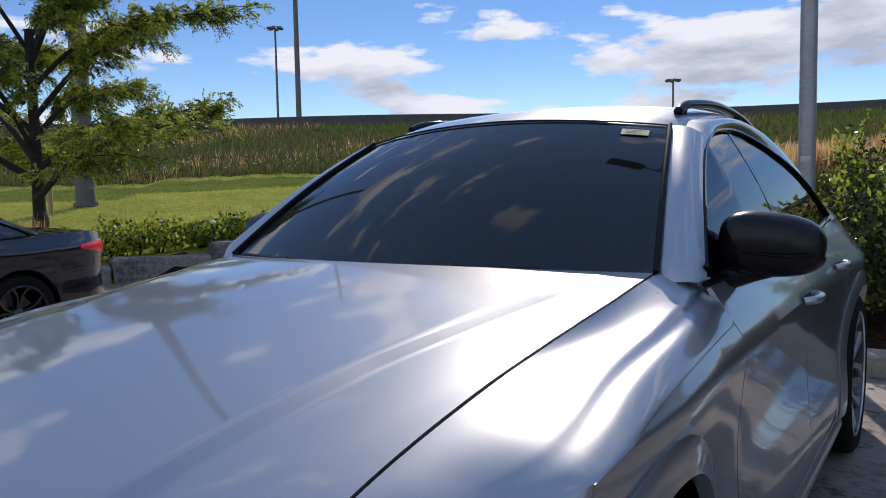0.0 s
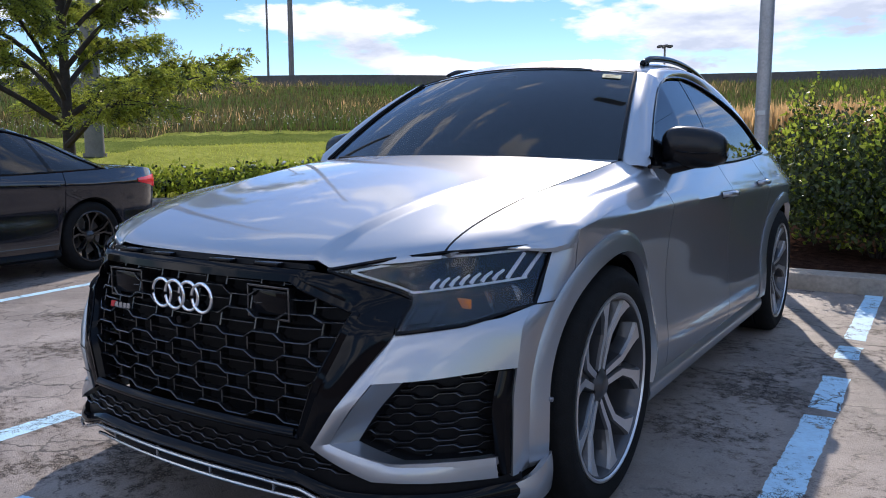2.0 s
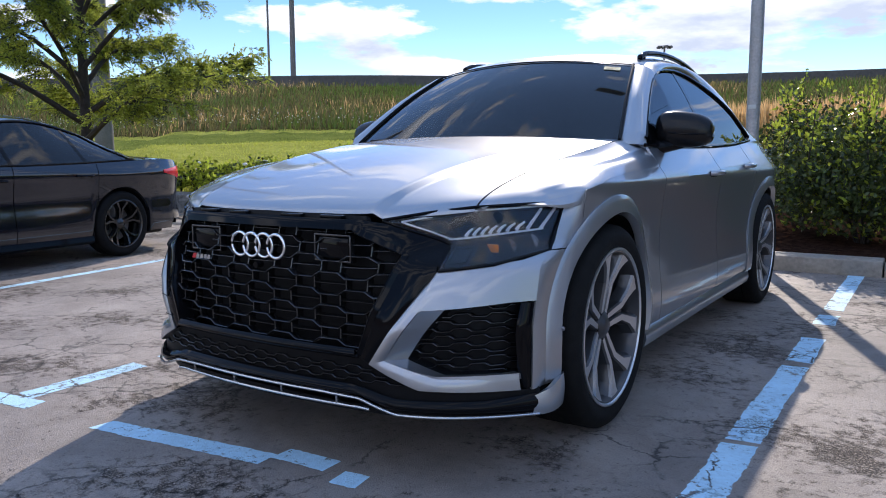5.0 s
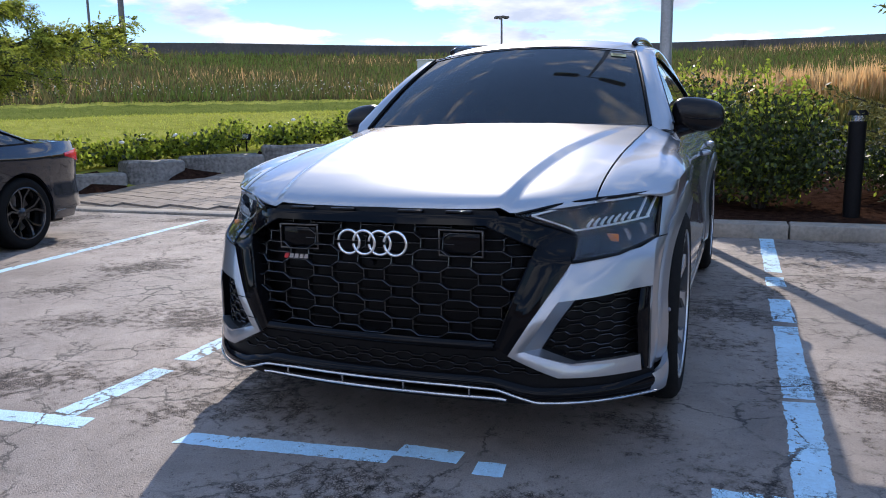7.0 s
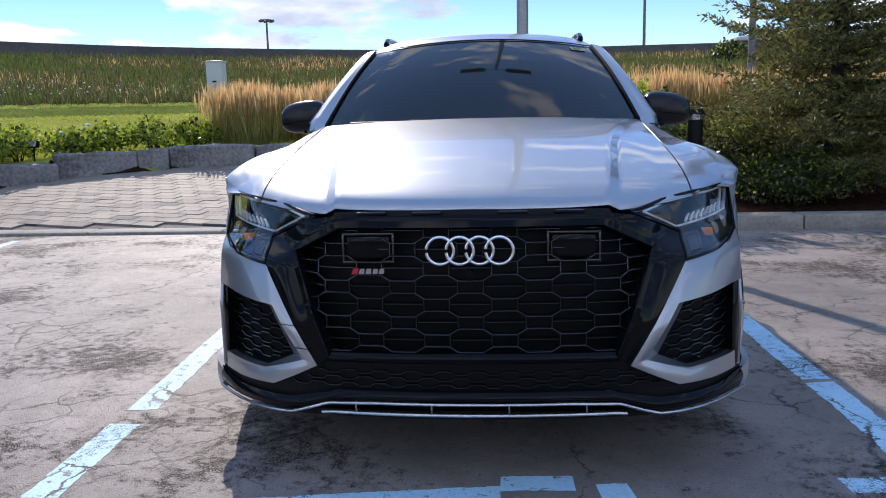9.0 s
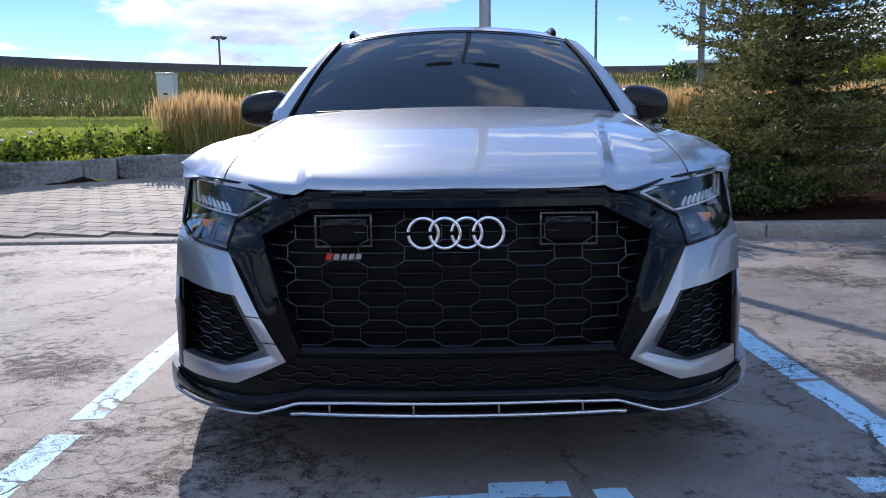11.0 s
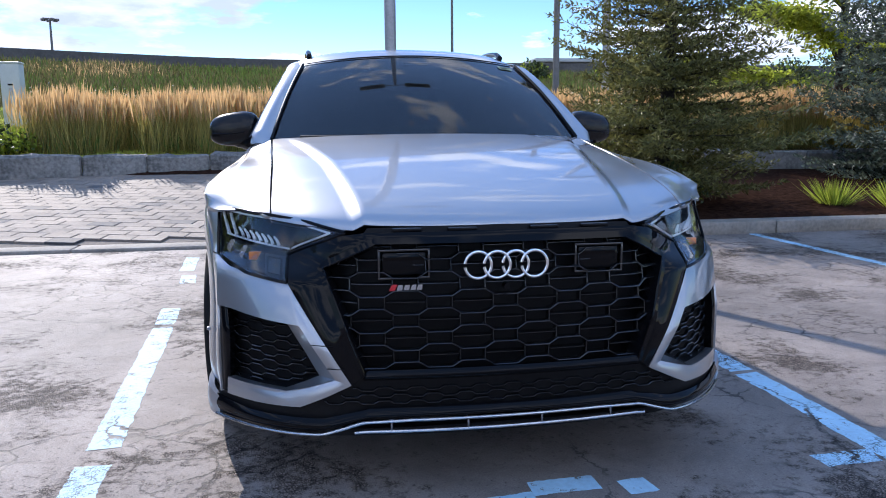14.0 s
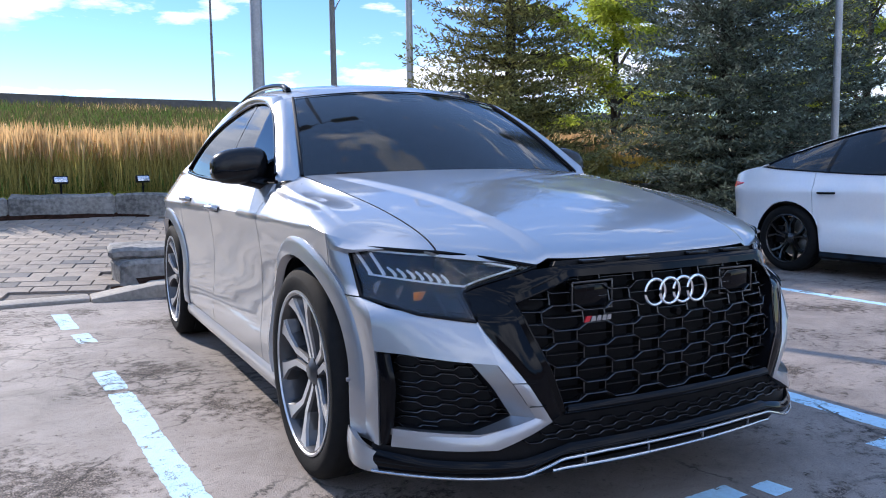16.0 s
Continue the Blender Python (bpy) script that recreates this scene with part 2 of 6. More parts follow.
def asphalt():
    """Old sun-bleached asphalt: smooth pale crust, ravelled patches of open stone, cracks."""
    m = bpy.data.materials.new("weathered_asphalt")
    m.use_nodes = True
    q = Nodes(m)
    b = q.n["Principled BSDF"]
    cracks, torn = pavement_wear(q)
    crust = q.ramp(q.noise(0.55, 9, 0.62), 0.36, 0.63, (0.215, 0.186, 0.165), (0.375, 0.318, 0.276))
    crust = q.mix("MULTIPLY", 0.55, crust, q.ramp(q.noise(3.1, 12, 0.72, None, 0.6), 0.40, 0.58, (0.58, 0.56, 0.55), 1.0))
    fine = q.noise(160, 4, 0.6)
    crust = q.mix("MULTIPLY", 0.5, crust, q.ramp(fine, 0.36, 0.64, 0.62, 1.25))
    stone = q.cells(95)
    gaps = q.ramp(stone, 0.02, 0.26, 0.16, 1.0)
    pebble = q.ramp(q.cells(95, None, False), 0.1, 0.9, (0.55, 0.53, 0.51), (1.25, 1.2, 1.15))
    open_ = q.mix("MULTIPLY", 1.0, q.mix("MULTIPLY", 0.85, crust, pebble), gaps)
    col = q.mix("MIX", torn, crust, open_)
    pits = q.ramp(q.noise(48, 5, 0.65), 0.34, 0.40, 0.30, 1.0)
    col = q.mix("MULTIPLY", 0.75, col, pits)
    col = q.mix("MULTIPLY", 0.88, col, q.ramp(cracks, 0.0, 1.0, 0.10, 1.0))
    q.l.new(col, b.inputs["Base Color"])
    b.inputs["Roughness"].default_value = 0.62
    q.l.new(q.ramp(torn, 0.0, 1.0, 0.35, 0.12), b.inputs["Specular IOR Level"])
    rough_h = q.mix("MIX", torn, q.mix("MULTIPLY", 0.35, fine, pits), q.ramp(stone, 0.0, 0.30, 0.0, 1.0))
    height = q.mix("MULTIPLY", 1.0, q.mix("MULTIPLY", 0.4, rough_h, q.noise(7, 6, 0.6)), q.ramp(cracks, 0.0, 1.0, 0.0, 1.0))
    bp = q.n.new("ShaderNodeBump")
    bp.inputs["Strength"].default_value, bp.inputs["Distance"].default_value = 0.8, 0.008
    q.l.new(height, bp.inputs["Height"])
    q.l.new(bp.outputs[0], b.inputs["Normal"])
    return m


def line_paint():
    """Thin road paint, gone where the asphalt has cracked or ravelled."""
    m = mat("worn_line_paint", (0.44, 0.67, 0.81), 0.6, 0.0, 0.12, 5, 0.5, 140)
    q = Nodes(m)
    b = q.n["Principled BSDF"]
    cracks, torn = pavement_wear(q)
    chips = q.ramp(q.noise(10, 11, 0.76), 0.395, 0.42, 0, 1)
    keep = q.mix("MULTIPLY", 1.0, q.mix("MULTIPLY", 1.0, chips, q.ramp(cracks, 0.3, 0.7, 0, 1)), q.mix("MIX", torn, 1.0, q.ramp(q.cells(95), 0.05, 0.12, 0, 1)))
    q.l.new(keep, b.inputs["Alpha"])
    return m


ASPHALT = asphalt()
LINE = line_paint()
CONCRETE = mat("kerb_concrete", (0.30, 0.265, 0.22), 0.8, 0.0, 0.25, 3, 0.4, 70)
PAVER = mat("concrete_paver", (0.245, 0.198, 0.155), 0.75, 0.0, 0.2, 4, 0.4, 90, island=0.14)
PAVER_DARK = mat("dark_paver", (0.085, 0.08, 0.078), 0.75, 0.0, 0.2, 4, 0.4, 90, island=0.2)
JOINT = mat("joint_sand", (0.185, 0.152, 0.122), 0.9, 0.0, 0.3, 12, 0.5, 90)
ROCK = mat("armour_stone", (0.13, 0.125, 0.115), 0.85, 0.0, 0.4, 2.2, 0.9, 14, col2=(0.30, 0.285, 0.26))
MULCH = mat("bark_mulch", (0.020, 0.011, 0.008), 1.0, 0.0, 0.5, 14, 0.7, 45, col2=(0.055, 0.030, 0.021), spec=0.0)
LAWN = mat("mown_lawn", (0.28, 0.29, 0.055), 1.0, 0.0, 0.25, 0.6, 0.3, 30, col2=(0.38, 0.375, 0.085), spec=0.0)
# the same lawn with shade put into its colour
LAWN_SHADED = mat("shaded_lawn", (0.13, 0.16, 0.035), 1.0, 0.0, 0.25, 0.6, 0.3, 30, col2=(0.19, 0.21, 0.05), spec=0.0)
MEADOW = mat("meadow_earth", (0.055, 0.050, 0.018), 0.95, 0.0, 0.4, 0.35, 0.8, 8, col2=(0.12, 0.095, 0.04), spec=0.0)
BARRIER = mat("highway_barrier", (0.085, 0.08, 0.075), 0.85, 0.0, 0.25, 0.5)
POLE = mat("galvanised_pole", (0.33, 0.33, 0.33), 0.5, 0.6, 0.15, 5)
POLE_DARK = mat("dull_steel_pole", (0.13, 0.125, 0.12), 0.7, 0.2, 0.2, 4)
POLE_FAR = mat("weathered_pole", (0.16, 0.15, 0.14), 0.8, 0.0, 0.2, 3)
BOX_GREY = mat("utility_cabinet_paint", (0.42, 0.44, 0.43), 0.5, 0.0, 0.06, 4)
BARK = mat("bark", (0.035, 0.028, 0.022), 0.95, 0.0, 0.4, 12, 0.9, 60)


def leafy(name, col, var, trans=0.35):
    m = mat(name, col, 0.55, 0.0, island=var, spec=0.3)
    n, l = m.node_tree.nodes, m.node_tree.links
    b = n["Principled BSDF"]
    src = b.inputs["Base Color"].links[0].from_socket
    tr, mx = n.new("ShaderNodeBsdfTranslucent"), n.new("ShaderNodeMixShader")
    l.new(src, tr.inputs["Color"])
    mx.inputs[0].default_value = trans
    l.new(b.outputs[0], mx.inputs[1])
    l.new(tr.outputs[0], mx.inputs[2])
    l.new(mx.outputs[0], n["Material Output"].inputs["Surface"])
    return m


GRASS_GREEN = leafy("grass_green", (0.095, 0.140, 0.024), 0.45, 0.25)
GRASS_LAWN = leafy("lawn_blade", (0.38, 0.40, 0.07), 0.2, 0.4)
# lawn blade darkened to stand for shade
GRASS_SHADED = leafy("shaded_lawn_blade", (0.19, 0.23, 0.045), 0.25, 0.35)
GRASS_OLIVE = leafy("grass_olive", (0.150, 0.132, 0.046), 0.45, 0.25)
GRASS_REED = leafy("reed_leaf", (0.36, 0.30, 0.085), 0.35, 0.45)
GRASS_TAN = leafy("grass_straw", (0.62, 0.41, 0.19), 0.3, 0.5)
LEAF_SHRUB = leafy("shrub_leaf", (0.050, 0.070, 0.022), 0.55, 0.22)
LEAF_SHRUB.node_tree.nodes["Principled BSDF"].inputs["Roughness"].default_value = 0.34
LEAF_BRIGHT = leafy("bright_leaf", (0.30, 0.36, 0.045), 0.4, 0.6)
LEAF_TREE = leafy("sunlit_tree_leaf", (0.36, 0.41, 0.05), 0.35, 0.65)
LEAF_LOCUST = leafy("locust_leaf", (0.29, 0.33, 0.050), 0.45, 0.6)
NEEDLE_FIR = leafy("fir_needle", (0.15, 0.145, 0.045), 0.55, 0.4)
NEEDLE_SPRUCE = leafy("blue_spruce_needle", (0.105, 0.130, 0.095), 0.55, 0.3)
PETAL = mat("white_petal", (0.75, 0.74, 0.66), 0.6)

# ---- mesh tools ----
def arr(*p):
    return np.array(p, float)


def spline(pts, n, closed=False):
    """Catmull-Rom through points, n samples."""
    P = np.array(pts, float)
    P = np.vstack([P[-1], P, P[0], P[1]]) if closed else np.vstack([2 * P[0] - P[1], P, 2 * P[-1] - P[-2]])
    m = len(P) - 3
    t = np.linspace(0, m, n, endpoint=not closed)
    k = np.minimum(t.astype(int), m - 1)
    u = (t - k)[:, None]
    a, b, c, d = P[k], P[k + 1], P[k + 2], P[k + 3]
    return 0.5 * (2 * b + (c - a) * u + (2 * a - 5 * b + 4 * c - d) * u**2 + (3 * b - a - 3 * c + d) * u**3)


def resample(pts, n):
    """n points at even steps along a polyline."""
    P = np.array(pts, float)
    s = np.r_[0, np.cumsum(np.linalg.norm(np.diff(P, axis=0), axis=1))]
    return np.stack([np.interp(np.linspace(0, s[-1], n), s, P[:, k]) for k in range(P.shape[1])], 1)


def curve1(keys):
    """A smooth function of one number through (t, value) keys."""
    K = np.array(keys, float)
    fine = spline(K, 90 * len(K))
    return lambda t: np.interp(t, fine[:, 0], fine[:, 1])


def finish(name, me, material, parent=None, label="", smooth=40):
    for m in material if isinstance(material, (list, tuple)) else (material,):
        me.materials.append(m)
    if smooth:
        me.polygons.foreach_set("use_smooth", [True] * len(me.polygons))
        me.set_sharp_from_angle(angle=radians(smooth))
    ob = new(name, me)
    if parent is not None:
        ob.parent = parent
    if label:
        ob["label"] = label
    return ob


def part(name, bm, material, parent=None, label="", smooth=40):
    me = bpy.data.meshes.new(name)
    bmesh.ops.recalc_face_normals(bm, faces=bm.faces)
    bm.to_mesh(me)
    bm.free()
    return finish(name, me, material, parent, label, smooth)


def raw(name, verts, faces, material, parent=None, label="", smooth=40):
    me = bpy.data.meshes.new(name)
    me.from_pydata([tuple(v) for v in verts], [], faces)
    me.update()
    return finish(name, me, material, parent, label, smooth)


def sheet(name, G, material, parent=None, label="", thick=0.008, inward=None, smooth=35):
    """A panel from a grid of points (n x m x 3), with thickness away from its outer side."""
    G = np.asarray(G, float)
    n, m = G.shape[:2]
    du, dv = np.gradient(G, axis=0), np.gradient(G, axis=1)
    N = np.cross(du, dv)
    N /= np.linalg.norm(N, axis=2, keepdims=True) + 1e-9
    want = np.array(inward if inward is not None else (0, 2.5, 0.5), float)
    flip = 1.0 if ((want - G) * N).sum() > 0 else -1.0
    verts = np.vstack([G.reshape(-1, 3), (G + N * flip * thick).reshape(-1, 3)])
    idx = np.arange(n * m).reshape(n, m)
    q = np.stack([idx[:-1, :-1], idx[1:, :-1], idx[1:, 1:], idx[:-1, 1:]], -1).reshape(-1, 4)
    rim = np.concatenate([idx[0, :], idx[1:, -1], idx[-1, -2::-1], idx[-2:0:-1, 0]])
    nxt, k = np.roll(rim, -1), n * m
    if flip > 0:
        faces = np.vstack([q[:, ::-1], q + k, np.stack([rim, rim + k, nxt + k, nxt], 1)])
        faces = np.vstack([q, (q + k)[:, ::-1], np.stack([nxt, nxt + k, rim + k, rim], 1)])[:, ::-1]
    else:
        faces = np.vstack([q, (q + k)[:, ::-1], np.stack([rim, nxt, nxt + k, rim + k], 1)[:, ::-1]])
    ob = raw(name, verts, faces.tolist(), material, parent, label, smooth)
    bm = bmesh.new()
    bm.from_mesh(ob.data)
    bmesh.ops.remove_doubles(bm, verts=bm.verts, dist=1e-5)
    bmesh.ops.recalc_face_normals(bm, faces=bm.faces)
    bm.to_mesh(ob.data)
    bm.free()
    if smooth:
        ob.data.set_sharp_from_angle(angle=radians(smooth))
    return ob


def between(A, B, n, swell=0.0, axis=1):
    """A grid of n rows from curve A to curve B; swell bows it along an axis."""
    A, B = np.asarray(A, float), np.asarray(B, float)
    G = np.stack([A + (B - A) * s for s in np.linspace(0, 1, n)])
    if swell:
        G[..., axis] += swell * np.sin(np.linspace(0, math.pi, n))[:, None]
    return G


def mirror(G):
    return np.asarray(G, float) * arr(-1, 1, 1)


def box(name, size, at, material, parent=None, label="", bevel=0.01, turn=(0, 0, 0)):
    bm = bmesh.new()
    bmesh.ops.create_cube(bm, size=1, matrix=pose(*at, *turn) @ Matrix.Diagonal((*size, 1)))
    if bevel:
        bmesh.ops.bevel(bm, geom=bm.edges[:], offset=min(bevel, min(size) * 0.4), segments=2, affect="EDGES", profile=0.5)
    return part(name, bm, material, parent, label)


def tube(name, pts, r, material, parent=None, label="", sides=10, r2=None):
    """A round bar along points, tapering from r to r2."""
    P = np.array(pts, float)
    T = np.gradient(P, axis=0)
    T /= np.linalg.norm(T, axis=1, keepdims=True)
    ref = arr(0, 0, 1) if abs(T[:, 2]).mean() < 0.8 else arr(1, 0, 0)
    U = np.cross(T, ref)
    U /= np.linalg.norm(U, axis=1, keepdims=True)
    V = np.cross(T, U)
    R = np.linspace(r, r if r2 is None else r2, len(P))[:, None, None]
    a = np.linspace(0, 2 * math.pi, sides, endpoint=False)
    ring = P[:, None] + R * (np.cos(a)[None, :, None] * U[:, None] + np.sin(a)[None, :, None] * V[:, None])
    n = len(P)
    faces = []
    for i in range(n - 1):
        for j in range(sides):
            k = (j + 1) % sides
            faces.append((i * sides + j, i * sides + k, (i + 1) * sides + k, (i + 1) * sides + j))
    faces += [tuple(range(sides))[::-1], tuple((n - 1) * sides + j for j in range(sides))]
    return raw(name, ring.reshape(-1, 3), faces, material, parent, label)


def lathe(name, prof, material, parent=None, label="", steps=64, smooth=35):
    """A profile of (radius, along x) turned round the x axis."""
    n = len(prof)
    a = np.linspace(0, 2 * math.pi, steps, endpoint=False)
    V = [(x, r * math.cos(t), r * math.sin(t)) for t in a for r, x in prof]
    F = []
    for i in range(steps):
        k = (i + 1) % steps
        for j in range(n - 1):
            F.append((i * n + j, k * n + j, k * n + j + 1, i * n + j + 1))
    bm = bmesh.new()
    vs = [bm.verts.new(v) for v in V]
    for f in F:
        bm.faces.new([vs[q] for q in f])
    bmesh.ops.remove_doubles(bm, verts=bm.verts, dist=1e-6)
    return part(name, bm, material, parent, label, smooth)


def prism(name, outline, y0, y1, material, parent=None, label="", bevel=0.0, frame_=None):
    """An outline in (x, z) drawn out from y0 to y1; frame_ maps points."""
    bm = bmesh.new()
    f = frame_ or (lambda p: p)
    a = [bm.verts.new(f((x, y0, z))) for x, z in outline]
    b = [bm.verts.new(f((x, y1, z))) for x, z in outline]
    n = len(a)
    bm.faces.new(a)
    bm.faces.new(b[::-1])
    for i in range(n):
        bm.faces.new((a[i], b[i], b[(i + 1) % n], a[(i + 1) % n]))
    if bevel:
        bmesh.ops.recalc_face_normals(bm, faces=bm.faces)
        bmesh.ops.bevel(bm, geom=bm.edges[:], offset=bevel, segments=2, affect="EDGES", profile=0.5)
    return part(name, bm, material, parent, label)


def empty(name, at=(0, 0, 0), turn=0.0, **tags):
    ob = new(name)
    ob.matrix_world = pose(*at, 0, 0, turn)
    return tagged(ob, **tags)


def cards(name, base, tip, width, material, parent=None, label="", face=None):
    """Many small leaf blades: base and tip points (n x 3), width (n), one quad with a pointed end each."""
    base, tip = np.asarray(base, float), np.asarray(tip, float)
    ax = tip - base
    side = np.cross(ax, face if face is not None else np.random.normal(size=base.shape))
    side /= np.linalg.norm(side, axis=1, keepdims=True) + 1e-9
    w = np.broadcast_to(width, (len(base),))[:, None] * side * 0.5
    mid = base + ax * 0.5
    V = np.stack([base, mid + w, tip, mid - w], 1).reshape(-1, 3)
    n = len(base)
    me = bpy.data.meshes.new(name)
    me.vertices.add(4 * n)
    me.vertices.foreach_set("co", V.ravel())
    me.loops.add(4 * n)
    me.loops.foreach_set("vertex_index", np.arange(4 * n))
    me.polygons.add(n)
    me.polygons.foreach_set("loop_start", np.arange(0, 4 * n, 4))
    me.update(calc_edges=True)
    return finish(name, me, material, parent, label, smooth=0)

# ---- ground, kerbs, paving, slopes ----
WALL_CURVE = spline([(-16, 1.0), (-10.6, 4.2), (-9.0, 6.6), (-7.9, 8.6), (-6.5, 10.2), (-4.5, 11.0), (-1.5, 11.2), (2.0, 10.9), (6.0, 10.6), (14.0, 10.4), (40, 10.0)], 200)


def beyond(x, y):
    """Metres past the stone edging, away from the lot."""
    d = np.hypot(WALL_CURVE[:, 0] - x, WALL_CURVE[:, 1] - y)
    k = int(d.argmin())
    a, b = WALL_CURVE[max(k - 1, 0)], WALL_CURVE[min(k + 1, 199)]
    side = (b[0] - a[0]) * (y - a[1]) - (b[1] - a[1]) * (x - a[0])
    return math.copysign(d[k], side)


def edge_top(x, y):
    """Top of the stone edging nearest to a place."""
    k = int(np.hypot(WALL_CURVE[:, 0] - x, WALL_CURVE[:, 1] - y).argmin())
    return min(0.85, 0.36 + max(0.0, WALL_CURVE[k, 1] - 6.2) * 0.105)


# the embankment's crest swings nearer on one side
RIDGE = spline([(-170, -14), (-90, 26), (-56, 44), (-42, 51.5), (-28, 62), (-12, 69.5), (0, 72.3), (14, 73), (120, 73), (460, 73)], 160)
RIDGE_S = [beyond(*p) for p in RIDGE]


LAWN_S = 21.0  # the lawn is this deep


def land(x, y):
    """Height of the ground outside the lot."""
    s = beyond(x, y)
    if y < 6.1 and s < 0:
        return -0.02
    if s < 0:
        ramp_ = 0.05 + max(0.0, y - 6.2) * 0.098
        bed = 0.13 + max(0.0, y - 6.2) * 0.09
        return (ramp_ if x < -0.95 or (x < 0.6 and y > 7.0) else bed) - 0.05
    top_s = float(np.interp(x, RIDGE[:, 0], RIDGE_S))
    rise = edge_top(x, y) - 0.04 + float(np.interp(s, [0, 8, 13, 17], [0, 0.20, 0.82, 0.986])) + max(0.0, min(s, top_s) - 17) * 5.49 / (top_s - 17)
    return rise if s < top_s else rise - 0.0008 * (s - top_s)


gx = np.unique(np.concatenate([np.linspace(-60, 40, 126), np.linspace(-400, 400, 41), np.array([-2500, -1200, 1200, 2500])]))
gy = np.unique(np.concatenate([np.linspace(-40, 6.0, 24), [6.1, 6.2], np.linspace(6.6, 48, 90), np.linspace(42, 120, 30), np.array([-2500, -1200, -400, -120, 200, 400, 1200, 2500])]))
verts = [(x, y, land(x, y) if y > 6.0 or beyond(x, y) > 0 else -0.02) for y in gy for x in gx]
m_ = len(gx)
quads = [(j * m_ + i, j * m_ + i + 1, (j + 1) * m_ + i + 1, (j + 1) * m_ + i) for j in range(len(gy) - 1) for i in range(m_ - 1)]
ground = raw("ground", verts, quads, [LAWN, MEADOW, MULCH, ASPHALT, LAWN_SHADED], smooth=60)
for p in ground.data.polygons:
    c = p.center
    s = beyond(c.x, c.y)
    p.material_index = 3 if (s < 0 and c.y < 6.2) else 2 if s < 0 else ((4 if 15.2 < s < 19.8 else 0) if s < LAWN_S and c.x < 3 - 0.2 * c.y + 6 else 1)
tagged(ground, "grassy slope rising to a highway embankment", "ground", kind="structure")

lot = box("parking_lot", (90, 47.85, 0.1), (10, 5.85 - 23.925, -0.05), ASPHALT, bevel=0)
tagged(lot, "weathered cracked grey asphalt of a car park", "pavement", kind="structure")

# left kerb lies flush, right kerb stands up
kerb = empty("kerb", (0, 0, 0), label="pale concrete kerb along the back of the parking bays", category="kerb", kind="structure")
x = -9.0
while x < 22:
    n = 1.52
    h0 = 0.035 if x < -2.3 else 0.14
    if -2.4 < x < -1.2:
        prism("kerb_stone", [(x, -0.03), (x + n - 0.012, -0.03), (x + n - 0.012, 0.14), (x + 0.55, 0.12), (x, 0.035)], 5.78, 6.14, CONCRETE, kerb, bevel=0.012)
    else:
        box("kerb_stone", (n - 0.012, 0.32 if x < -2 else 0.32, h0 + 0.03), (x + n / 2, 6.02 if x < -2 else 5.87, (h0 - 0.03) / 2), CONCRETE, kerb, bevel=0.018)
    x += n

bed = raw("planting_bed", [(-0.97, 6.03, 0.11), (30, 6.03, 0.11), (30, 11, 0.55), (0.10, 11, 0.55), (0.10, 7.05, 0.20), (30, 7.05, 0.20), (-0.97, 7.05, 0.20)], [(0, 1, 5, 4, 6), (4, 5, 2, 3)], MULCH, smooth=0)
tagged(bed, "dark bark mulch of a planting bed behind the kerb", "mulch bed", kind="structure")

# highway on top of the embankment
barrier = sheet("highway_barrier", np.array([[(p[0], p[1], z) for z in (6.4, 7.2, 8.12)] for p in RIDGE]), BARRIER, None, "", 0.6, (0, 300, 0))
tagged(barrier, "long dark concrete highway barrier on the embankment", "barrier", kind="structure")


def stripe(name, a, b, w, lab):
    """A worn painted line with ragged, chipped edges."""
    a, b = arr(*a), arr(*b)
    d = (b - a) / np.linalg.norm(b - a)
    q = arr(-d[1], d[0])
    n = max(8, int(np.linalg.norm(b - a) / 0.012))
    bm = bmesh.new()
    rows = []
    for i in range(n + 1):
        c = a + (b - a) * i / n
        e = []
        for k in (-1, 1):
            p = Vector((c[0] * 1.0, c[1] * 1.0, 7.0 * k))
            e.append(w / 2 * (1.0 + 0.10 * noise.noise(p * 3) + 0.10 * noise.noise(p * 14) + random.uniform(-0.05, 0.05)))
        end = d * 0.035 * noise.noise(Vector((c[0] * 9, c[1] * 9, 3.0))) * (i in (0, n))
        rows.append([bm.verts.new((*(c - q * e[0] + end), 0.0018)), bm.verts.new((*(c + q * e[1] - end), 0.0018))])
    for r0, r1 in zip(rows, rows[1:]):
        bm.faces.new((r0[0], r1[0], r1[1], r0[1]))
    ob = part(name, bm, LINE, smooth=0)
    return tagged(ob, lab, "road marking", kind="structure")


for a, b in [((1.445, -0.9), (1.452, 1.06)), ((1.452, 1.10), (1.455, 2.30)), ((1.455, 2.40), (1.45, 3.0)), ((1.45, 3.42), (1.445, 3.75)), ((1.445, 3.95), (1.44, 5.75))]:
    stripe("parking_line", a, b, 0.125, "worn pale blue parking bay line on asphalt")
for a, b in [((-0.71, -0.08), (0.10, 0.03)), ((0.10, 0.095), (0.33, 0.105)), ((0.40, 0.05), (0.50, 0.06)), ((1.15, 0.11), (1.38, 0.12)), ((-1.65, -0.15), (-1.16, -0.09))]:
    stripe("parking_line", a, b, 0.10, "worn pale blue line across the bay front")
for a, b in [((-1.33, -0.05), (-1.345, 0.55)), ((-1.35, 0.70), (-1.46, 2.55)), ((-1.47, 2.62), (-1.50, 3.08)), ((-1.53, 3.97), (-1.57, 4.33)), ((-1.62, 4.55), (-1.675, 5.3))]:
    stripe("parking_line", a, b, 0.12, "worn white parking bay line on asphalt")
stripe("parking_line", (-4.12, 0.4), (-5.02, 5.5), 0.10, "worn white parking bay line on asphalt")
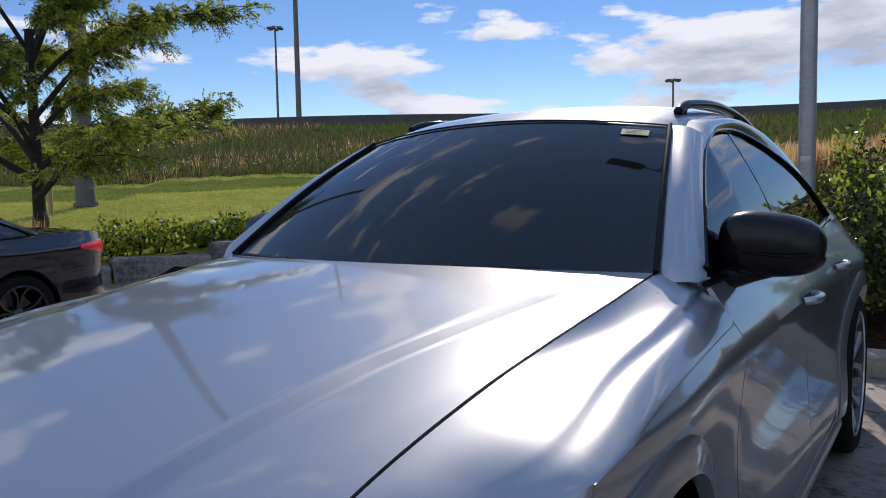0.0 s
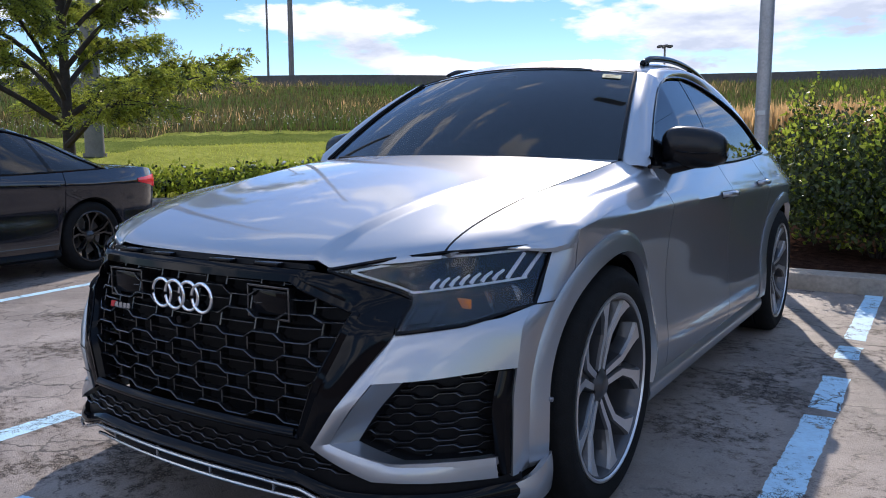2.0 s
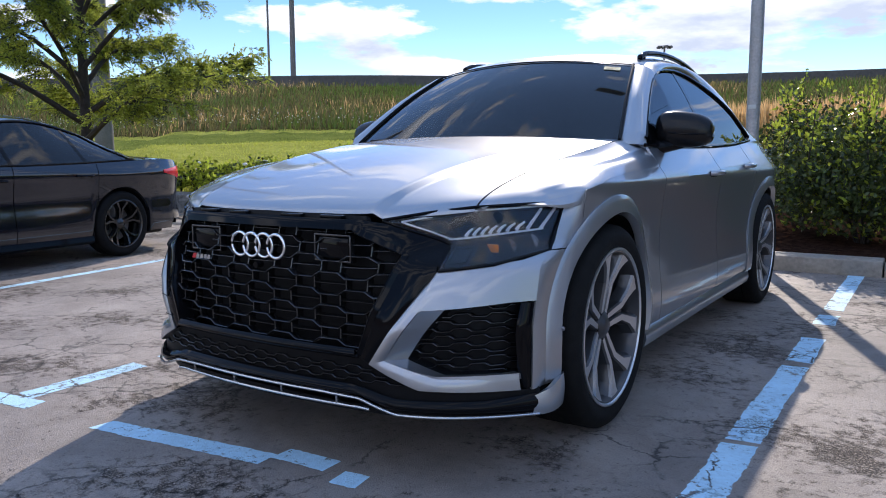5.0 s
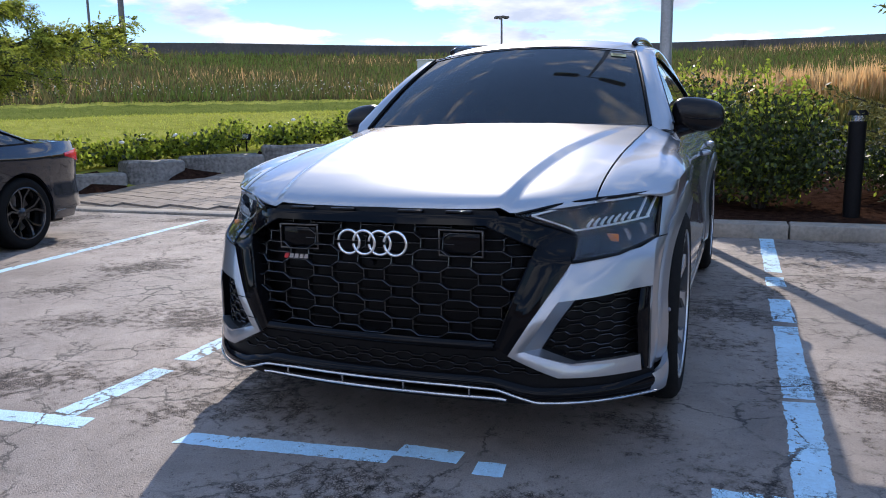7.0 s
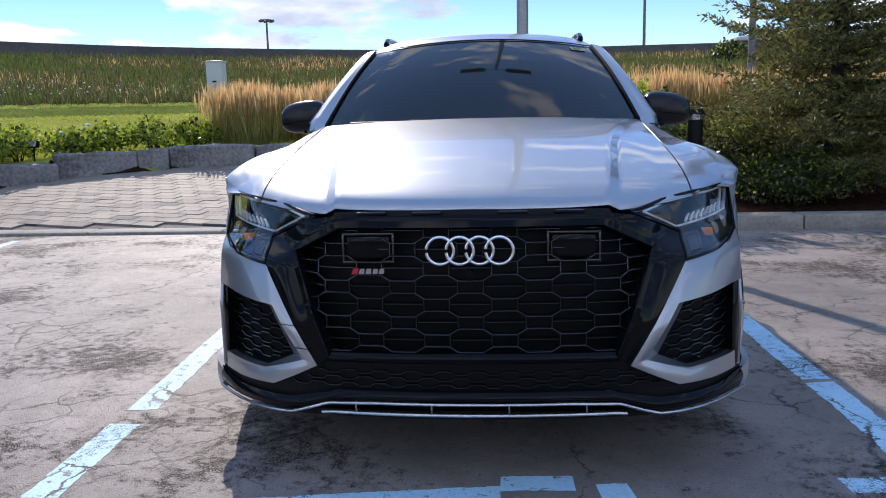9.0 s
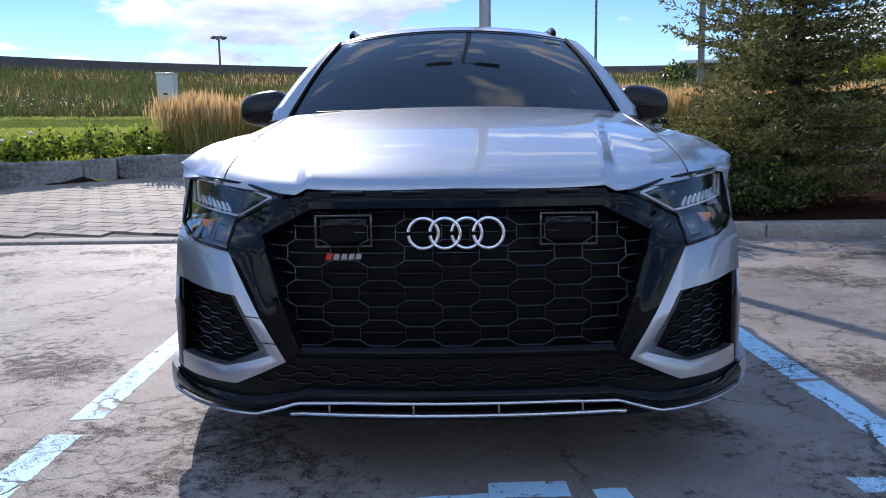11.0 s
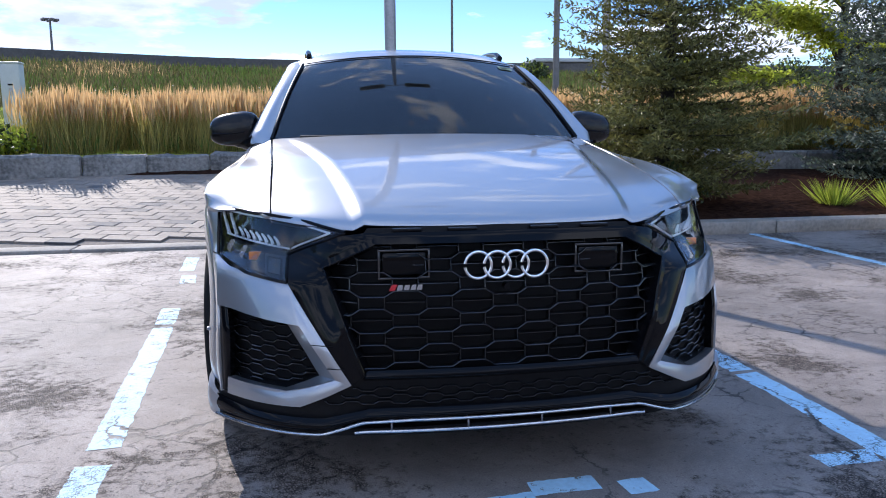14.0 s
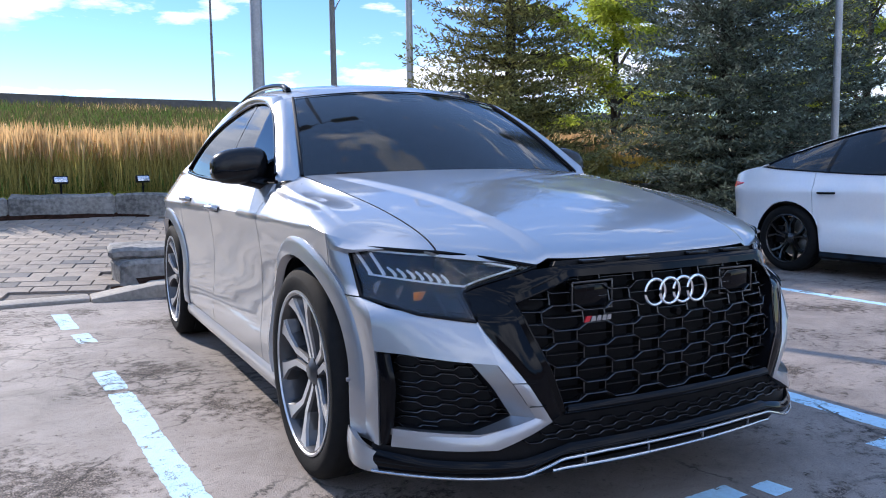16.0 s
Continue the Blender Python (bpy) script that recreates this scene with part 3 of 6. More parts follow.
stripe("parking_line", (4.25, -0.5), (4.36, 5.7), 0.11, "worn white parking bay line on asphalt")

# ---- the silver SUV ----
suv = empty("silver_suv", (0.016, 0, 0), label="silver luxury SUV with gloss black grille parked in a bay", category="car")


def F(x, z):
    """Front face of the car: how far back it lies at a width and height."""
    x = np.abs(x)
    u, v, w = np.clip((x - 0.50) / 0.14, 0, 1), np.clip((z - 0.69) / 0.08, 0, 1), np.clip((x - 0.42) / 0.12, 0, 1)
    shoulder = 0.07 * u * u * (3 - 2 * u) * v * v * (3 - 2 * v)  # the lamps sit back beside the grille
    slant = 0.25 * np.maximum(0, z - 0.66 + 0.16 * w * w * (3 - 2 * w))
    return 0.075 + 0.16 * x**2 + 1.4 * np.maximum(0, x - 0.5) ** 2 + slant + shoulder + 2.2 * np.maximum(0, x - 0.78) * np.maximum(0, z - 0.68)


def front(pts, off=0.0):
    """(x, z) points laid on the front face, off metres ahead of it."""
    P = np.array(pts, float)
    return np.stack([P[:, 0], F(P[:, 0], P[:, 1]) - off, P[:, 1]], 1)


# flank: half width at a place along the car and a height
W = curve1([(0.36, 0.885), (0.44, 0.908), (0.52, 0.927), (0.62, 0.942), (0.75, 0.952)] + [(y, 0.952 + 0.0055 * ((y - 2.55) / 1.65) ** 2) for y in np.arange(0.9, 4.3, 0.3)] + [(4.6, 0.915), (4.85, 0.82), (5.0, 0.70)])
PZ = curve1([(0.18, -0.06), (0.30, -0.012), (0.42, -0.004), (0.54, -0.016), (0.70, -0.024), (0.85, -0.013), (0.94, 0.0), (0.965, -0.008), (1.02, -0.045), (1.08, -0.085), (1.14, -0.125)])


def flank(y, z):
    blister = 0.028 * (np.exp(-(((y - 1.02) / 0.42) ** 2)) + np.exp(-(((y - 4.02) / 0.45) ** 2))) * np.exp(-(((z - 0.80) / 0.22) ** 2))
    return W(y) + PZ(z) + blister


AXLES, WHEEL_Z, ARCH = (1.0, 3.998), 0.395, 0.445


def arch(y):
    """Lowest edge of the body side."""
    low = 0.30
    for c in AXLES:
        d = abs(y - c)
        if d < ARCH:
            low = max(low, WHEEL_Z + math.sqrt(ARCH**2 - d**2))
    return low


def side_panel(name, y0, y1, ztop, label="", zlow=None, lean=0.0):
    ys = np.linspace(y0, y1, int((y1 - y0) / 0.018) + 2)
    for sx in (1, -1):
        G = []
        for y in ys:
            lo, hi = (zlow(y) if zlow else arch(y)), ztop(y)
            zs = lo + (hi - lo) * np.linspace(0, 1, 30)
            G.append([(sx * flank(y, z), y + lean * (z - 0.9), z) for z in zs])
        sheet(name, np.array(G), SILVER, suv, label, 0.012)


# hood with two raised creases
CREASE_W = 0.034

HOOD_Y = curve1([(-0.2, 0.184), (0, 0.178), (0.2, 0.184), (0.425, 0.206), (0.52, 0.238), (0.62, 0.297), (0.72, 0.384), (0.80, 0.46)])
HOOD_Z = curve1([(-0.2, 0.856), (0, 0.857), (0.2, 0.856), (0.425, 0.853), (0.52, 0.862), (0.62, 0.875), (0.72, 0.886), (0.80, 0.892)])
def hood_z(x, y):
    ax = abs(x)
    yf, yr = hood_front(ax), 1.36 + 0.22 * (ax / 0.74) ** 2
    s = np.clip((y - yf) / (yr - yf), 0, 1)
    zf = HOOD_Z(ax)
    zr = 1.142 - 0.020 * (ax / 0.75) ** 2
    z = zf + (zr - zf) * s ** np.interp(ax, [0, 0.72], [0.60, 0.56])
    cr = np.interp(s, [0, 0.45, 1], [0.425, 0.505, 0.66])
    fade = (1 - 0.5 * s) * (1 - np.clip((s - 0.8) / 0.2, 0, 1))
    return z - 0.017 * np.clip((ax - cr) / CREASE_W, 0, 1) * fade + 0.010 * np.clip(ax / cr, 0, 1) ** 3 * (ax <= cr) * fade + 0.010 * np.clip(1 - (ax - cr) / 0.2, 0, 1) * (ax > cr) * fade


def hood_front(ax):
    return HOOD_Y(ax)



hood_seam = lambda y: arr(np.interp(y, [0.38, 0.9, 1.58], [0.715, 0.728, 0.755]), y, hood_z(np.interp(y, [0.38, 0.9, 1.58], [0.713, 0.724, 0.751]), y))

belt = curve1([(1.55, 1.085), (2.2, 1.088), (2.9, 1.095), (3.5, 1.115), (4.0, 1.145), (4.4, 1.15), (4.9, 1.05)])
fender_top = curve1([(0.40, 0.895), (0.64, 0.92), (1.0, 0.97), (1.65, 1.0)])
side_panel("front_fender", 0.72, 1.655, fender_top)
side_panel("front_door", 1.662, 2.712, belt)
side_panel("rear_door", 2.719, 3.60, belt)
side_panel("rear_quarter", 3.607, 4.98, belt)
# fender shoulder between the hood gap and the flank
for sx in (1, -1):
    ys = np.linspace(0.385, 1.74, 56)
    G = []
    for y in ys:
        a = hood_seam(min(y, 1.6)) + arr(0.003, 0, -0.001)
        zt = fender_top(min(y, 1.65)) + 0.085 * np.clip((y - 1.655) / 0.085, 0, 1)
        if y > 0.72:
            b = arr(flank(y, zt), y, zt)
            zc = min(zt + 0.055, a[2] - 0.008)
            c2 = arr(flank(y, max(zt, zc)) + 0.004, y, zc)
            c2 = c2 + (b + arr(-0.012, 0, 0.014) - c2) * np.clip((1.10 - y) / 0.38, 0, 1) ** 2
        else:
            b = arr(np.interp(y, [0.385, 0.62, 0.72], [0.735, 0.888, flank(0.72, fender_top(0.72))]), y, np.interp(y, [0.385, 0.62, 0.72], [0.884, 0.900, fender_top(0.72)]))
            c2 = b + arr(-0.012, 0, 0.014) * (y - 0.385) / 0.335
        a[1] = y
        k_ = np.clip((y - 0.50) / 0.75, 0, 1)
        k_ = k_ * k_ * (3 - 2 * k_)
        c1 = a + arr((0.42 - 0.20 * k_) * (b[0] - a[0]), 0, -0.006 - 0.52 * k_ * (1 - 0.9 * np.clip((y - 1.25) / 0.3, 0, 1)) * (a[2] - b[2]))
        row = []
        for s in np.linspace(0, 1, 44):
            p = (1 - s) ** 3 * a + 3 * s * (1 - s) ** 2 * c1 + 3 * s * s * (1 - s) * c2 + s**3 * b
            # character line: the upper face flattens towards it, the lower face bulges again below
            up = np.clip((s - 0.10) / 0.42, 0, 1) ** 2 if s < 0.52 else math.exp(-(((s - 0.52) / 0.06) ** 2))
            p[2] += k_ * (1 - s**6) * (0.010 * up + 0.008 * math.exp(-(((s - 0.76) / 0.11) ** 2)))
            row.append(p)
        # tucked edge that closes the corner behind the lamp
        w_ = np.clip((y - 0.50) / 0.22, 0, 1) if y < 0.72 else 1.0
        for d_ in (0.015, 0.03, 0.05):
            row.append(arr(b[0] + (flank(y, b[2] - d_ * w_) - 0.003 - b[0]) * w_ * min(1, d_ / 0.03), y, b[2] - d_ * w_))
        G.append(row)
    G = np.array(G) * arr(sx, 1, 1)
    sheet("front_fender", G, SILVER, suv, "", 0.01)

G = []
lanes = np.r_[np.linspace(0, 1, 24), 1 + np.linspace(0, 1, 7)[1:], 2 + np.linspace(0, 1, 16)[1:]]
for u in np.r_[-lanes[:0:-1], lanes]:
    row = []
    for v in np.linspace(0, 1, 60):
        vv = v**1.5
        rim_x = np.interp(vv, [0, 0.4, 1], [0.712, 0.722, 0.75])
        cr = min(np.interp(vv, [0, 0.45, 1], [0.425, 0.505, 0.66]), rim_x - 0.06)
        x0 = math.copysign(np.interp(abs(u), [0, 1, 2, 3], [0, cr, cr + CREASE_W, rim_x]), u)
        yf, yr = hood_front(abs(x0)), 1.36 + 0.22 * (abs(x0) / 0.74) ** 2
        y = yf + (yr - yf) * vv
        row.append((x0, y, hood_z(x0, y)))
    G.append(row)
sheet("hood", np.array(G), SILVER, suv, "silver hood with two sharp creases", 0.012)
# the hood's front lip turns down
lipx = np.linspace(-0.712, 0.712, 90)
G = [[(x, hood_front(abs(x)) + 0.002 + 0.03 * s, hood_z(x, hood_front(abs(x))) - 0.002 - 0.012 * s) for x in lipx] for s in (0, 0.5, 1)]
sheet("hood_edge", np.array(G), MATTE_BLACK, suv, "dark gap under the hood edge", 0.01)

# windscreen, roof and pillars
def ws_point(u, v):
    """u across -1..1, v up 0..1."""
    xb, xt = 0.765 * u, 0.605 * u
    b = arr(xb, 1.40 + 0.20 * u * u, 1.118)
    t = arr(xt, 2.10 + 0.11 * u * u, 1.560 - 0.042 * u * u)
    p = b + (t - b) * v
    p[2] += 0.035 * math.sin(math.pi * v) * (1 - 0.3 * u * u)
    return p


G = np.array([[ws_point(u, v) for v in np.linspace(0.0, 1, 60)] for u in np.linspace(-0.985, 0.985, 90)])
sheet("windscreen", G, WINDSHIELD, suv, "dark reflective windscreen", 0.005)
roof_z = curve1([(2.1, 1.562), (2.28, 1.610), (2.5, 1.640), (2.9, 1.662), (3.4, 1.634), (3.9, 1.545), (4.25, 1.455), (4.6, 1.30), (4.88, 1.13)])
roof_w = curve1([(2.1, 0.612), (2.5, 0.628), (3.0, 0.632), (3.5, 0.615), (4.0, 0.58), (4.4, 0.56), (4.88, 0.62)])


def roof_pt(u, y):
    return arr(u * roof_w(y), y + 0.11 * u * u * (1 - np.clip((y - 2.1) / 0.5, 0, 1)), roof_z(y) - 0.045 * u * u - 0.03 * u**8)


G = np.array([[roof_pt(u, y) for y in np.linspace(2.105, 3.95, 50)] for u in np.linspace(-1, 1, 40)])
sheet("roof", G, SILVER, suv, "", 0.02)
G = np.array([[roof_pt(u, y) for y in np.linspace(3.955, 4.88, 24)] for u in np.linspace(-1, 1, 40)])
sheet("tailgate_window", G, TINTED, suv, "sloping dark rear window", 0.006)
win_top = curve1([(1.66, 1.125), (1.95, 1.318), (2.25, 1.468), (2.55, 1.520), (2.9, 1.528), (3.3, 1.468), (3.65, 1.355), (3.98, 1.165)])


def glass_pt(y, s):
    """Side glazing: s 0 at the belt, 1 at the cant rail."""
    zb, zt = belt(y) + 0.012, max(win_top(y), belt(y) + 0.014)
    z = zb + (zt - zb) * s
    full = np.interp(y, [1.6, 2.25, 3.9], [0.60, 0.655, 0.62])
    xb = flank(y, belt(y)) - 0.004
    k = (z - zb) / (1.53 - 1.1)
    return arr(xb + (full - xb) * k + 0.02 * math.sin(math.pi * min(1, k)), y, z)


for sx in (1, -1):
    S = arr(sx, 1, 1)
    for y0, y1, nm in ((1.74, 2.690, "front_side_window"), (2.735, 3.93, "rear_side_window")):
        G = np.array([[glass_pt(y, s) for s in np.linspace(0, 0.97, 12)] for y in np.linspace(y0, y1, 40)]) * S
        sheet(nm, G, TINTED, suv, "dark tinted side window reflecting the sky", 0.005)
    G = np.array([[glass_pt(y, s) + arr(0.002, 0, 0) for s in np.linspace(0, 1, 6)] for y in (2.686, 2.71, 2.739)]) * S
    sheet("window_pillar", G, GLOSS_BLACK, suv, "", 0.02)
    # black and chrome-free window surround
    up_ = [glass_pt(y, 1.0) + arr(0.004, 0, 0.002) for y in np.linspace(1.66, 3.96, 60)]
    tube("window_trim", np.array(up_) * S, 0.011, GLOSS_BLACK, suv, sides=8)
    lo_ = [glass_pt(y, 0.0) + arr(0.004, 0, 0) for y in np.linspace(1.62, 3.96, 50)]
    tube("window_trim", np.array(lo_) * S, 0.009, GLOSS_BLACK, suv, sides=8)
    # cant rail and rear pillar
    G = []
    for y in np.linspace(2.16, 4.88, 70):
        a = roof_pt(1.0, max(y - 0.0, 2.105)) if y > 2.3 else roof_pt(1.0, max(2.105, y - 0.11))
        a = arr(a[0], y, a[2])
        b = glass_pt(y, 1.0) + arr(0.012, 0, 0.008) if y < 3.97 else arr(flank(y, belt(y)), y, belt(y))
        row = [a + (b - a) * s + arr(0.018, 0, 0.006) * math.sin(math.pi * s) for s in np.linspace(0, 1, 9)]
        G.append(row)
    sheet("roof_side", np.array(G) * S, SILVER, suv, "", 0.012)
    # windscreen pillar
    G = []
    for v in np.linspace(-0.04, 1.02, 30):
        a = ws_point(0.99, np.clip(v, 0, 1)) + arr(0.0, 0, 0.004)
        y = np.interp(v, [0, 1], [1.655, 2.26])
        b = glass_pt(max(y, 1.66), 1.0) + arr(0.010, -0.006, 0.006)
        if v < 0.0:
            a = a + arr(0, -0.02, -0.03)
            b = b + arr(0.0, 0, -0.04)
        row = [a + (b - a) * s + arr(0.012, -0.02, 0.012) * math.sin(math.pi * s) for s in np.linspace(0, 1, 9)]
        G.append(row)
    sheet("windscreen_pillar", np.array(G) * S, SILVER, suv, "", 0.012)
    edge = np.array([ws_point(0.988, v) + arr(0.0, -0.006, 0.006) for v in np.linspace(0, 1, 30)]) * S
    tube("windscreen_seal", edge, 0.007, MATTE_BLACK, suv, sides=8)
    # roof rail on its feet
    ys = np.linspace(2.36, 3.95, 50)
    P = np.array([roof_pt(0.90, y) * S + arr(0, 0, 0.026 * min(1, (y - 2.33) * 7, (4.0 - y) * 7) ** 0.7) for y in ys])
    tube("roof_rail", P, 0.016, GLOSS_BLACK, suv, "gloss black roof rail", sides=10)
    for y in (2.36, 2.42, 3.2, 3.93):
        q = roof_pt(0.90, y) * S
        tube("rail_foot", [q, q + arr(0, 0.01, 0.02)], 0.014, GLOSS_BLACK, suv, sides=8)
top = np.array([ws_point(u, 1.0) + arr(0, -0.004, 0.004) for u in np.linspace(-0.98, 0.98, 40)])
tube("windscreen_seal", top, 0.003, MATTE_BLACK, suv, sides=8)
G = np.array([[arr(0.75 * u, 1.335 + 0.215 * u * u + 0.10 * s, 1.112 + 0.008 * s - 0.035 * u * u * (1 - s)) for s in np.linspace(0, 1, 4)] for u in np.linspace(-1, 1, 40)])
sheet("cowl", G, MATTE_BLACK, suv, "black plastic cowl below the windscreen", 0.02)


def seg(pts, k):
    """k steps on each leg of a polyline."""
    P = np.array(pts, float)
    out = [P[i] + (P[i + 1] - P[i]) * j / k for i in range(len(P) - 1) for j in range(k)]
    return np.array(out + [P[-1]])


def fband(name, A, B, material, label="", off=0.0, swell=0.0, rows=7, k=8, thick=0.02, both=True, off2=None, parent=None, lean=0.0):
    """A band of the front face between two (x, z) polylines with matching corners, on one side or both."""
    a, b = seg(A, k), seg(B, k)
    G = np.stack([a + (b - a) * s for s in np.linspace(0, 1, rows)])
    o = np.linspace(off, off if off2 is None else off2, rows)[:, None] + swell * np.sin(np.linspace(0, math.pi, rows))[:, None]
    zc = 0.5 * (a[:, 1] + b[:, 1])
    if lean:  # the lean dies out towards the bumper's corner
        k_ = np.clip((0.905 - np.abs(G[..., 0])) / 0.16, 0, 1)
        k_ = k_ * k_ * (3 - 2 * k_)
        o = 0.004 + (o - 0.004) * k_ - lean * (G[..., 1] - zc) * k_
    G = np.stack([G[..., 0], F(G[..., 0], G[..., 1]) - o, G[..., 1]], -1)
    par = parent or suv
    obs = [sheet(name, G, material, par, label, thick)]
    if both:
        obs.append(sheet(name, mirror(G), material, par, label, thick))
    return obs


# silver blades round the side intakes
OUT = [(0.88, 0.288), (0.64, 0.308), (0.482, 0.384), (0.57, 0.530), (0.662, 0.683), (0.735, 0.692), (0.86, 0.712), (0.905, 0.735)]
INN = [(0.875, 0.345), (0.68, 0.350), (0.530, 0.398), (0.578, 0.475), (0.634, 0.563), (0.74, 0.570), (0.85, 0.580), (0.905, 0.580)]
fband("bumper_blade", OUT, INN, SILVER, "silver blade framing the side intake", 0.010, 0.004, 9, 10, 0.03, off2=0.004, lean=0.20)
MESH = [(0.875, 0.340), (0.682, 0.345), (0.578, 0.396), (0.622, 0.475), (0.678, 0.560), (0.74, 0.566), (0.85, 0.572)]
fband("bumper_blade_return", INN[:-1], MESH, SILVER, "slanted inner face of the bumper blade", 0.003, 0.0, 6, 8, 0.02, off2=-0.050)
mid = arr(0.755, 0.465)
DEEP = [tuple(arr(*p) + (mid - arr(*p)) * 0.05) for p in MESH]
fband("intake_wall", MESH, DEEP, MATTE_BLACK, "", -0.048, 0.0, 4, 8, 0.02, off2=-0.09)
# joints of the towing eye cover in one blade
for a_, b_ in (((-0.536, 0.506), (-0.600, 0.508)), ((-0.502, 0.434), (-0.553, 0.436))):
    tube("cover_joint", front(resample([a_, b_], 10), 0.0115), 0.0016, LAMP_DARK, suv, sides=5)
# bumper corner, from the front round to the wheel arch
zs = np.linspace(0.285, 0.893, 46)
for sx in (1, -1):
    for z0, z1 in ((0.285, 0.735), (0.739, 0.893)):
        G = []
        for z in np.linspace(z0, z1, 26):
            a = arr(0.905, F(0.905, z) - 0.004, z)
            ye = 1.0 - math.sqrt(max(0.0, ARCH**2 - (z - WHEEL_Z) ** 2)) - 0.004 if z < 0.755 else 0.716
            row = []
            for s in np.linspace(0, 1, 16):
                y = a[1] + (max(ye, a[1] + 0.02) - a[1]) * s
                y1_ = max(ye, a[1] + 0.02)
                run = y1_ - a[1]
                x1_, m1_ = flank(y1_, z), (flank(y1_ + 0.02, z) - flank(y1_, z)) / 0.02
                m0_ = min(0.72, 2.6 * (x1_ - 0.905) / run)
                x = (2 * s**3 - 3 * s**2 + 1) * 0.905 + (s**3 - 2 * s**2 + s) * run * m0_ + (3 * s**2 - 2 * s**3) * x1_ + (s**3 - s**2) * run * m1_
                row.append((x, y, z))
            G.append(row)
        sheet("bumper_corner" if z0 < 0.5 else "fender_nose", np.array(G) * arr(sx, 1, 1), SILVER, suv, "", 0.014)
    # parking sensor
    box("parking_sensor", (0.014, 0.012, 0.014), (sx * 0.951, 0.565, 0.47), PANEL_DARK, suv, bevel=0.004)
# black outer fin and mesh of the side intake
fband("intake_fin", [(0.868, 0.575), (0.862, 0.47), (0.868, 0.345), (0.880, 0.292)], [(0.904, 0.575), (0.904, 0.47), (0.904, 0.35), (0.904, 0.292)], GLOSS_BLACK, "gloss black fin", -0.012, 0.01, 6, 8, 0.03)
fband("intake_backing", [(0.56, 0.40), (0.69, 0.565), (0.86, 0.575)], [(0.65, 0.345), (0.76, 0.34), (0.88, 0.34)], MATTE_BLACK, "", -0.085, 0, 4, 8, 0.01)


def inside(poly, x, z):
    r = False
    for (x0, z0), (x1, z1) in zip(poly, poly[1:] + poly[:1]):
        if (z0 > z) != (z1 > z) and x < (x1 - x0) * (z - z0) / (z1 - z0) + x0:
            r = not r
    return r


def bars(name, runs, poly, w, depth, back0, material, parent):
    """Thin upright ribs: runs of (x, z) points kept inside an outline, set back from the face."""
    for run in runs:
        bm = bmesh.new()
        some = False
        back = back0 + (0.012 if len(run) < 8 and depth > 0.025 else 0.0)  # fins and short walls lie deeper
        for (x0, z0), (x1, z1) in zip(run, run[1:]):
            if not inside(poly, (x0 + x1) / 2, (z0 + z1) / 2):
                if some:
                    part(name, bm, material, parent, smooth=0)
                    bm, some = bmesh.new(), False
                continue
            some = True
            d = math.hypot(x1 - x0, z1 - z0)
            nx, nz = -(z1 - z0) / d * w / 2, (x1 - x0) / d * w / 2
            ex, ez = (x1 - x0) / d * w * 0.3, (z1 - z0) / d * w * 0.3
            rings = []
            for k_, dy in ((0.22, 0.0), (1.0, 0.0022), (1.3, depth)):
                q = [(x0 - ex + nx * k_, z0 - ez + nz * k_), (x1 + ex + nx * k_, z1 + ez + nz * k_), (x1 + ex - nx * k_, z1 + ez - nz * k_), (x0 - ex - nx * k_, z0 - ez - nz * k_)]
                rings.append([bm.verts.new((a, F(a, b) + back + dy, b)) for a, b in q])
            bm.faces.new(rings[0])
            for f, g in zip(rings, rings[1:]):
                for i in range(4):
                    bm.faces.new((f[i], g[i], g[(i + 1) % 4], f[(i + 1) % 4]))
        if some:
            part(name, bm, material, parent, smooth=0)
        else:
            bm.free()


def comb_runs(x0, x1, z0, z1, cell, pitch, amp, fins=True):
    """Waves of a honeycomb: rows alternate, so that they part and meet; fins in the cells, short walls between them."""
    runs, k, z = [], 0, z0
    while z <= z1 + 1e-6:
        pts, x, s = [], x0, 1 if (k % 2 == 0) else -1
        while x < x1 + cell:
            pts += [(x, z + s * amp), (x + cell * 0.36, z + s * amp), (x + cell * 0.5, z - s * amp), (x + cell * 0.86, z - s * amp)]
            if fins:
                u, v = x + cell * (0.18 if s < 0 else 0.68), x + cell * (0.68 if s < 0 else 0.18)
                runs.append(resample([(u - cell * 0.28, z + pitch / 2), (u + cell * 0.28, z + pitch / 2)], 6).tolist())
                for e in (-0.19, 0.19):
                    runs.append([(v + e * cell, z + amp * 0.8), (v + e * cell, z + pitch - amp * 0.8)])
            x += cell
        runs.append([tuple(p) for p in seg(pts, 3)])
        z += pitch
        k += 1
    return runs


OPEN = [(-0.40, 0.812), (0.40, 0.812), (0.556, 0.734), (0.515, 0.620), (0.440, 0.412), (-0.440, 0.412), (-0.515, 0.620), (-0.556, 0.734)]
RIB = mat("grille_plastic", (0.008, 0.008, 0.009), 0.24, 0.0, spec=0.8, coat=0.2)
bars("grille_rib", comb_runs(-0.1404 - 0.2067 * 3, 0.6, 0.4368, 0.81, 0.2067, 0.0558, 0.0092), OPEN, 0.0044, 0.030, 0.012, RIB, suv)
for sx in (1, -1):
    poly = [(sx * x, z) for x, z in [(0.58, 0.405), (0.685, 0.560), (0.86, 0.570), (0.86, 0.345), (0.655, 0.360)]]
    bars("intake_rib", comb_runs(-1.056, 1.0, 0.35, 0.575, 0.088, 0.0235, 0.0050, False), poly, 0.0034, 0.02, 0.050, RIB, suv)
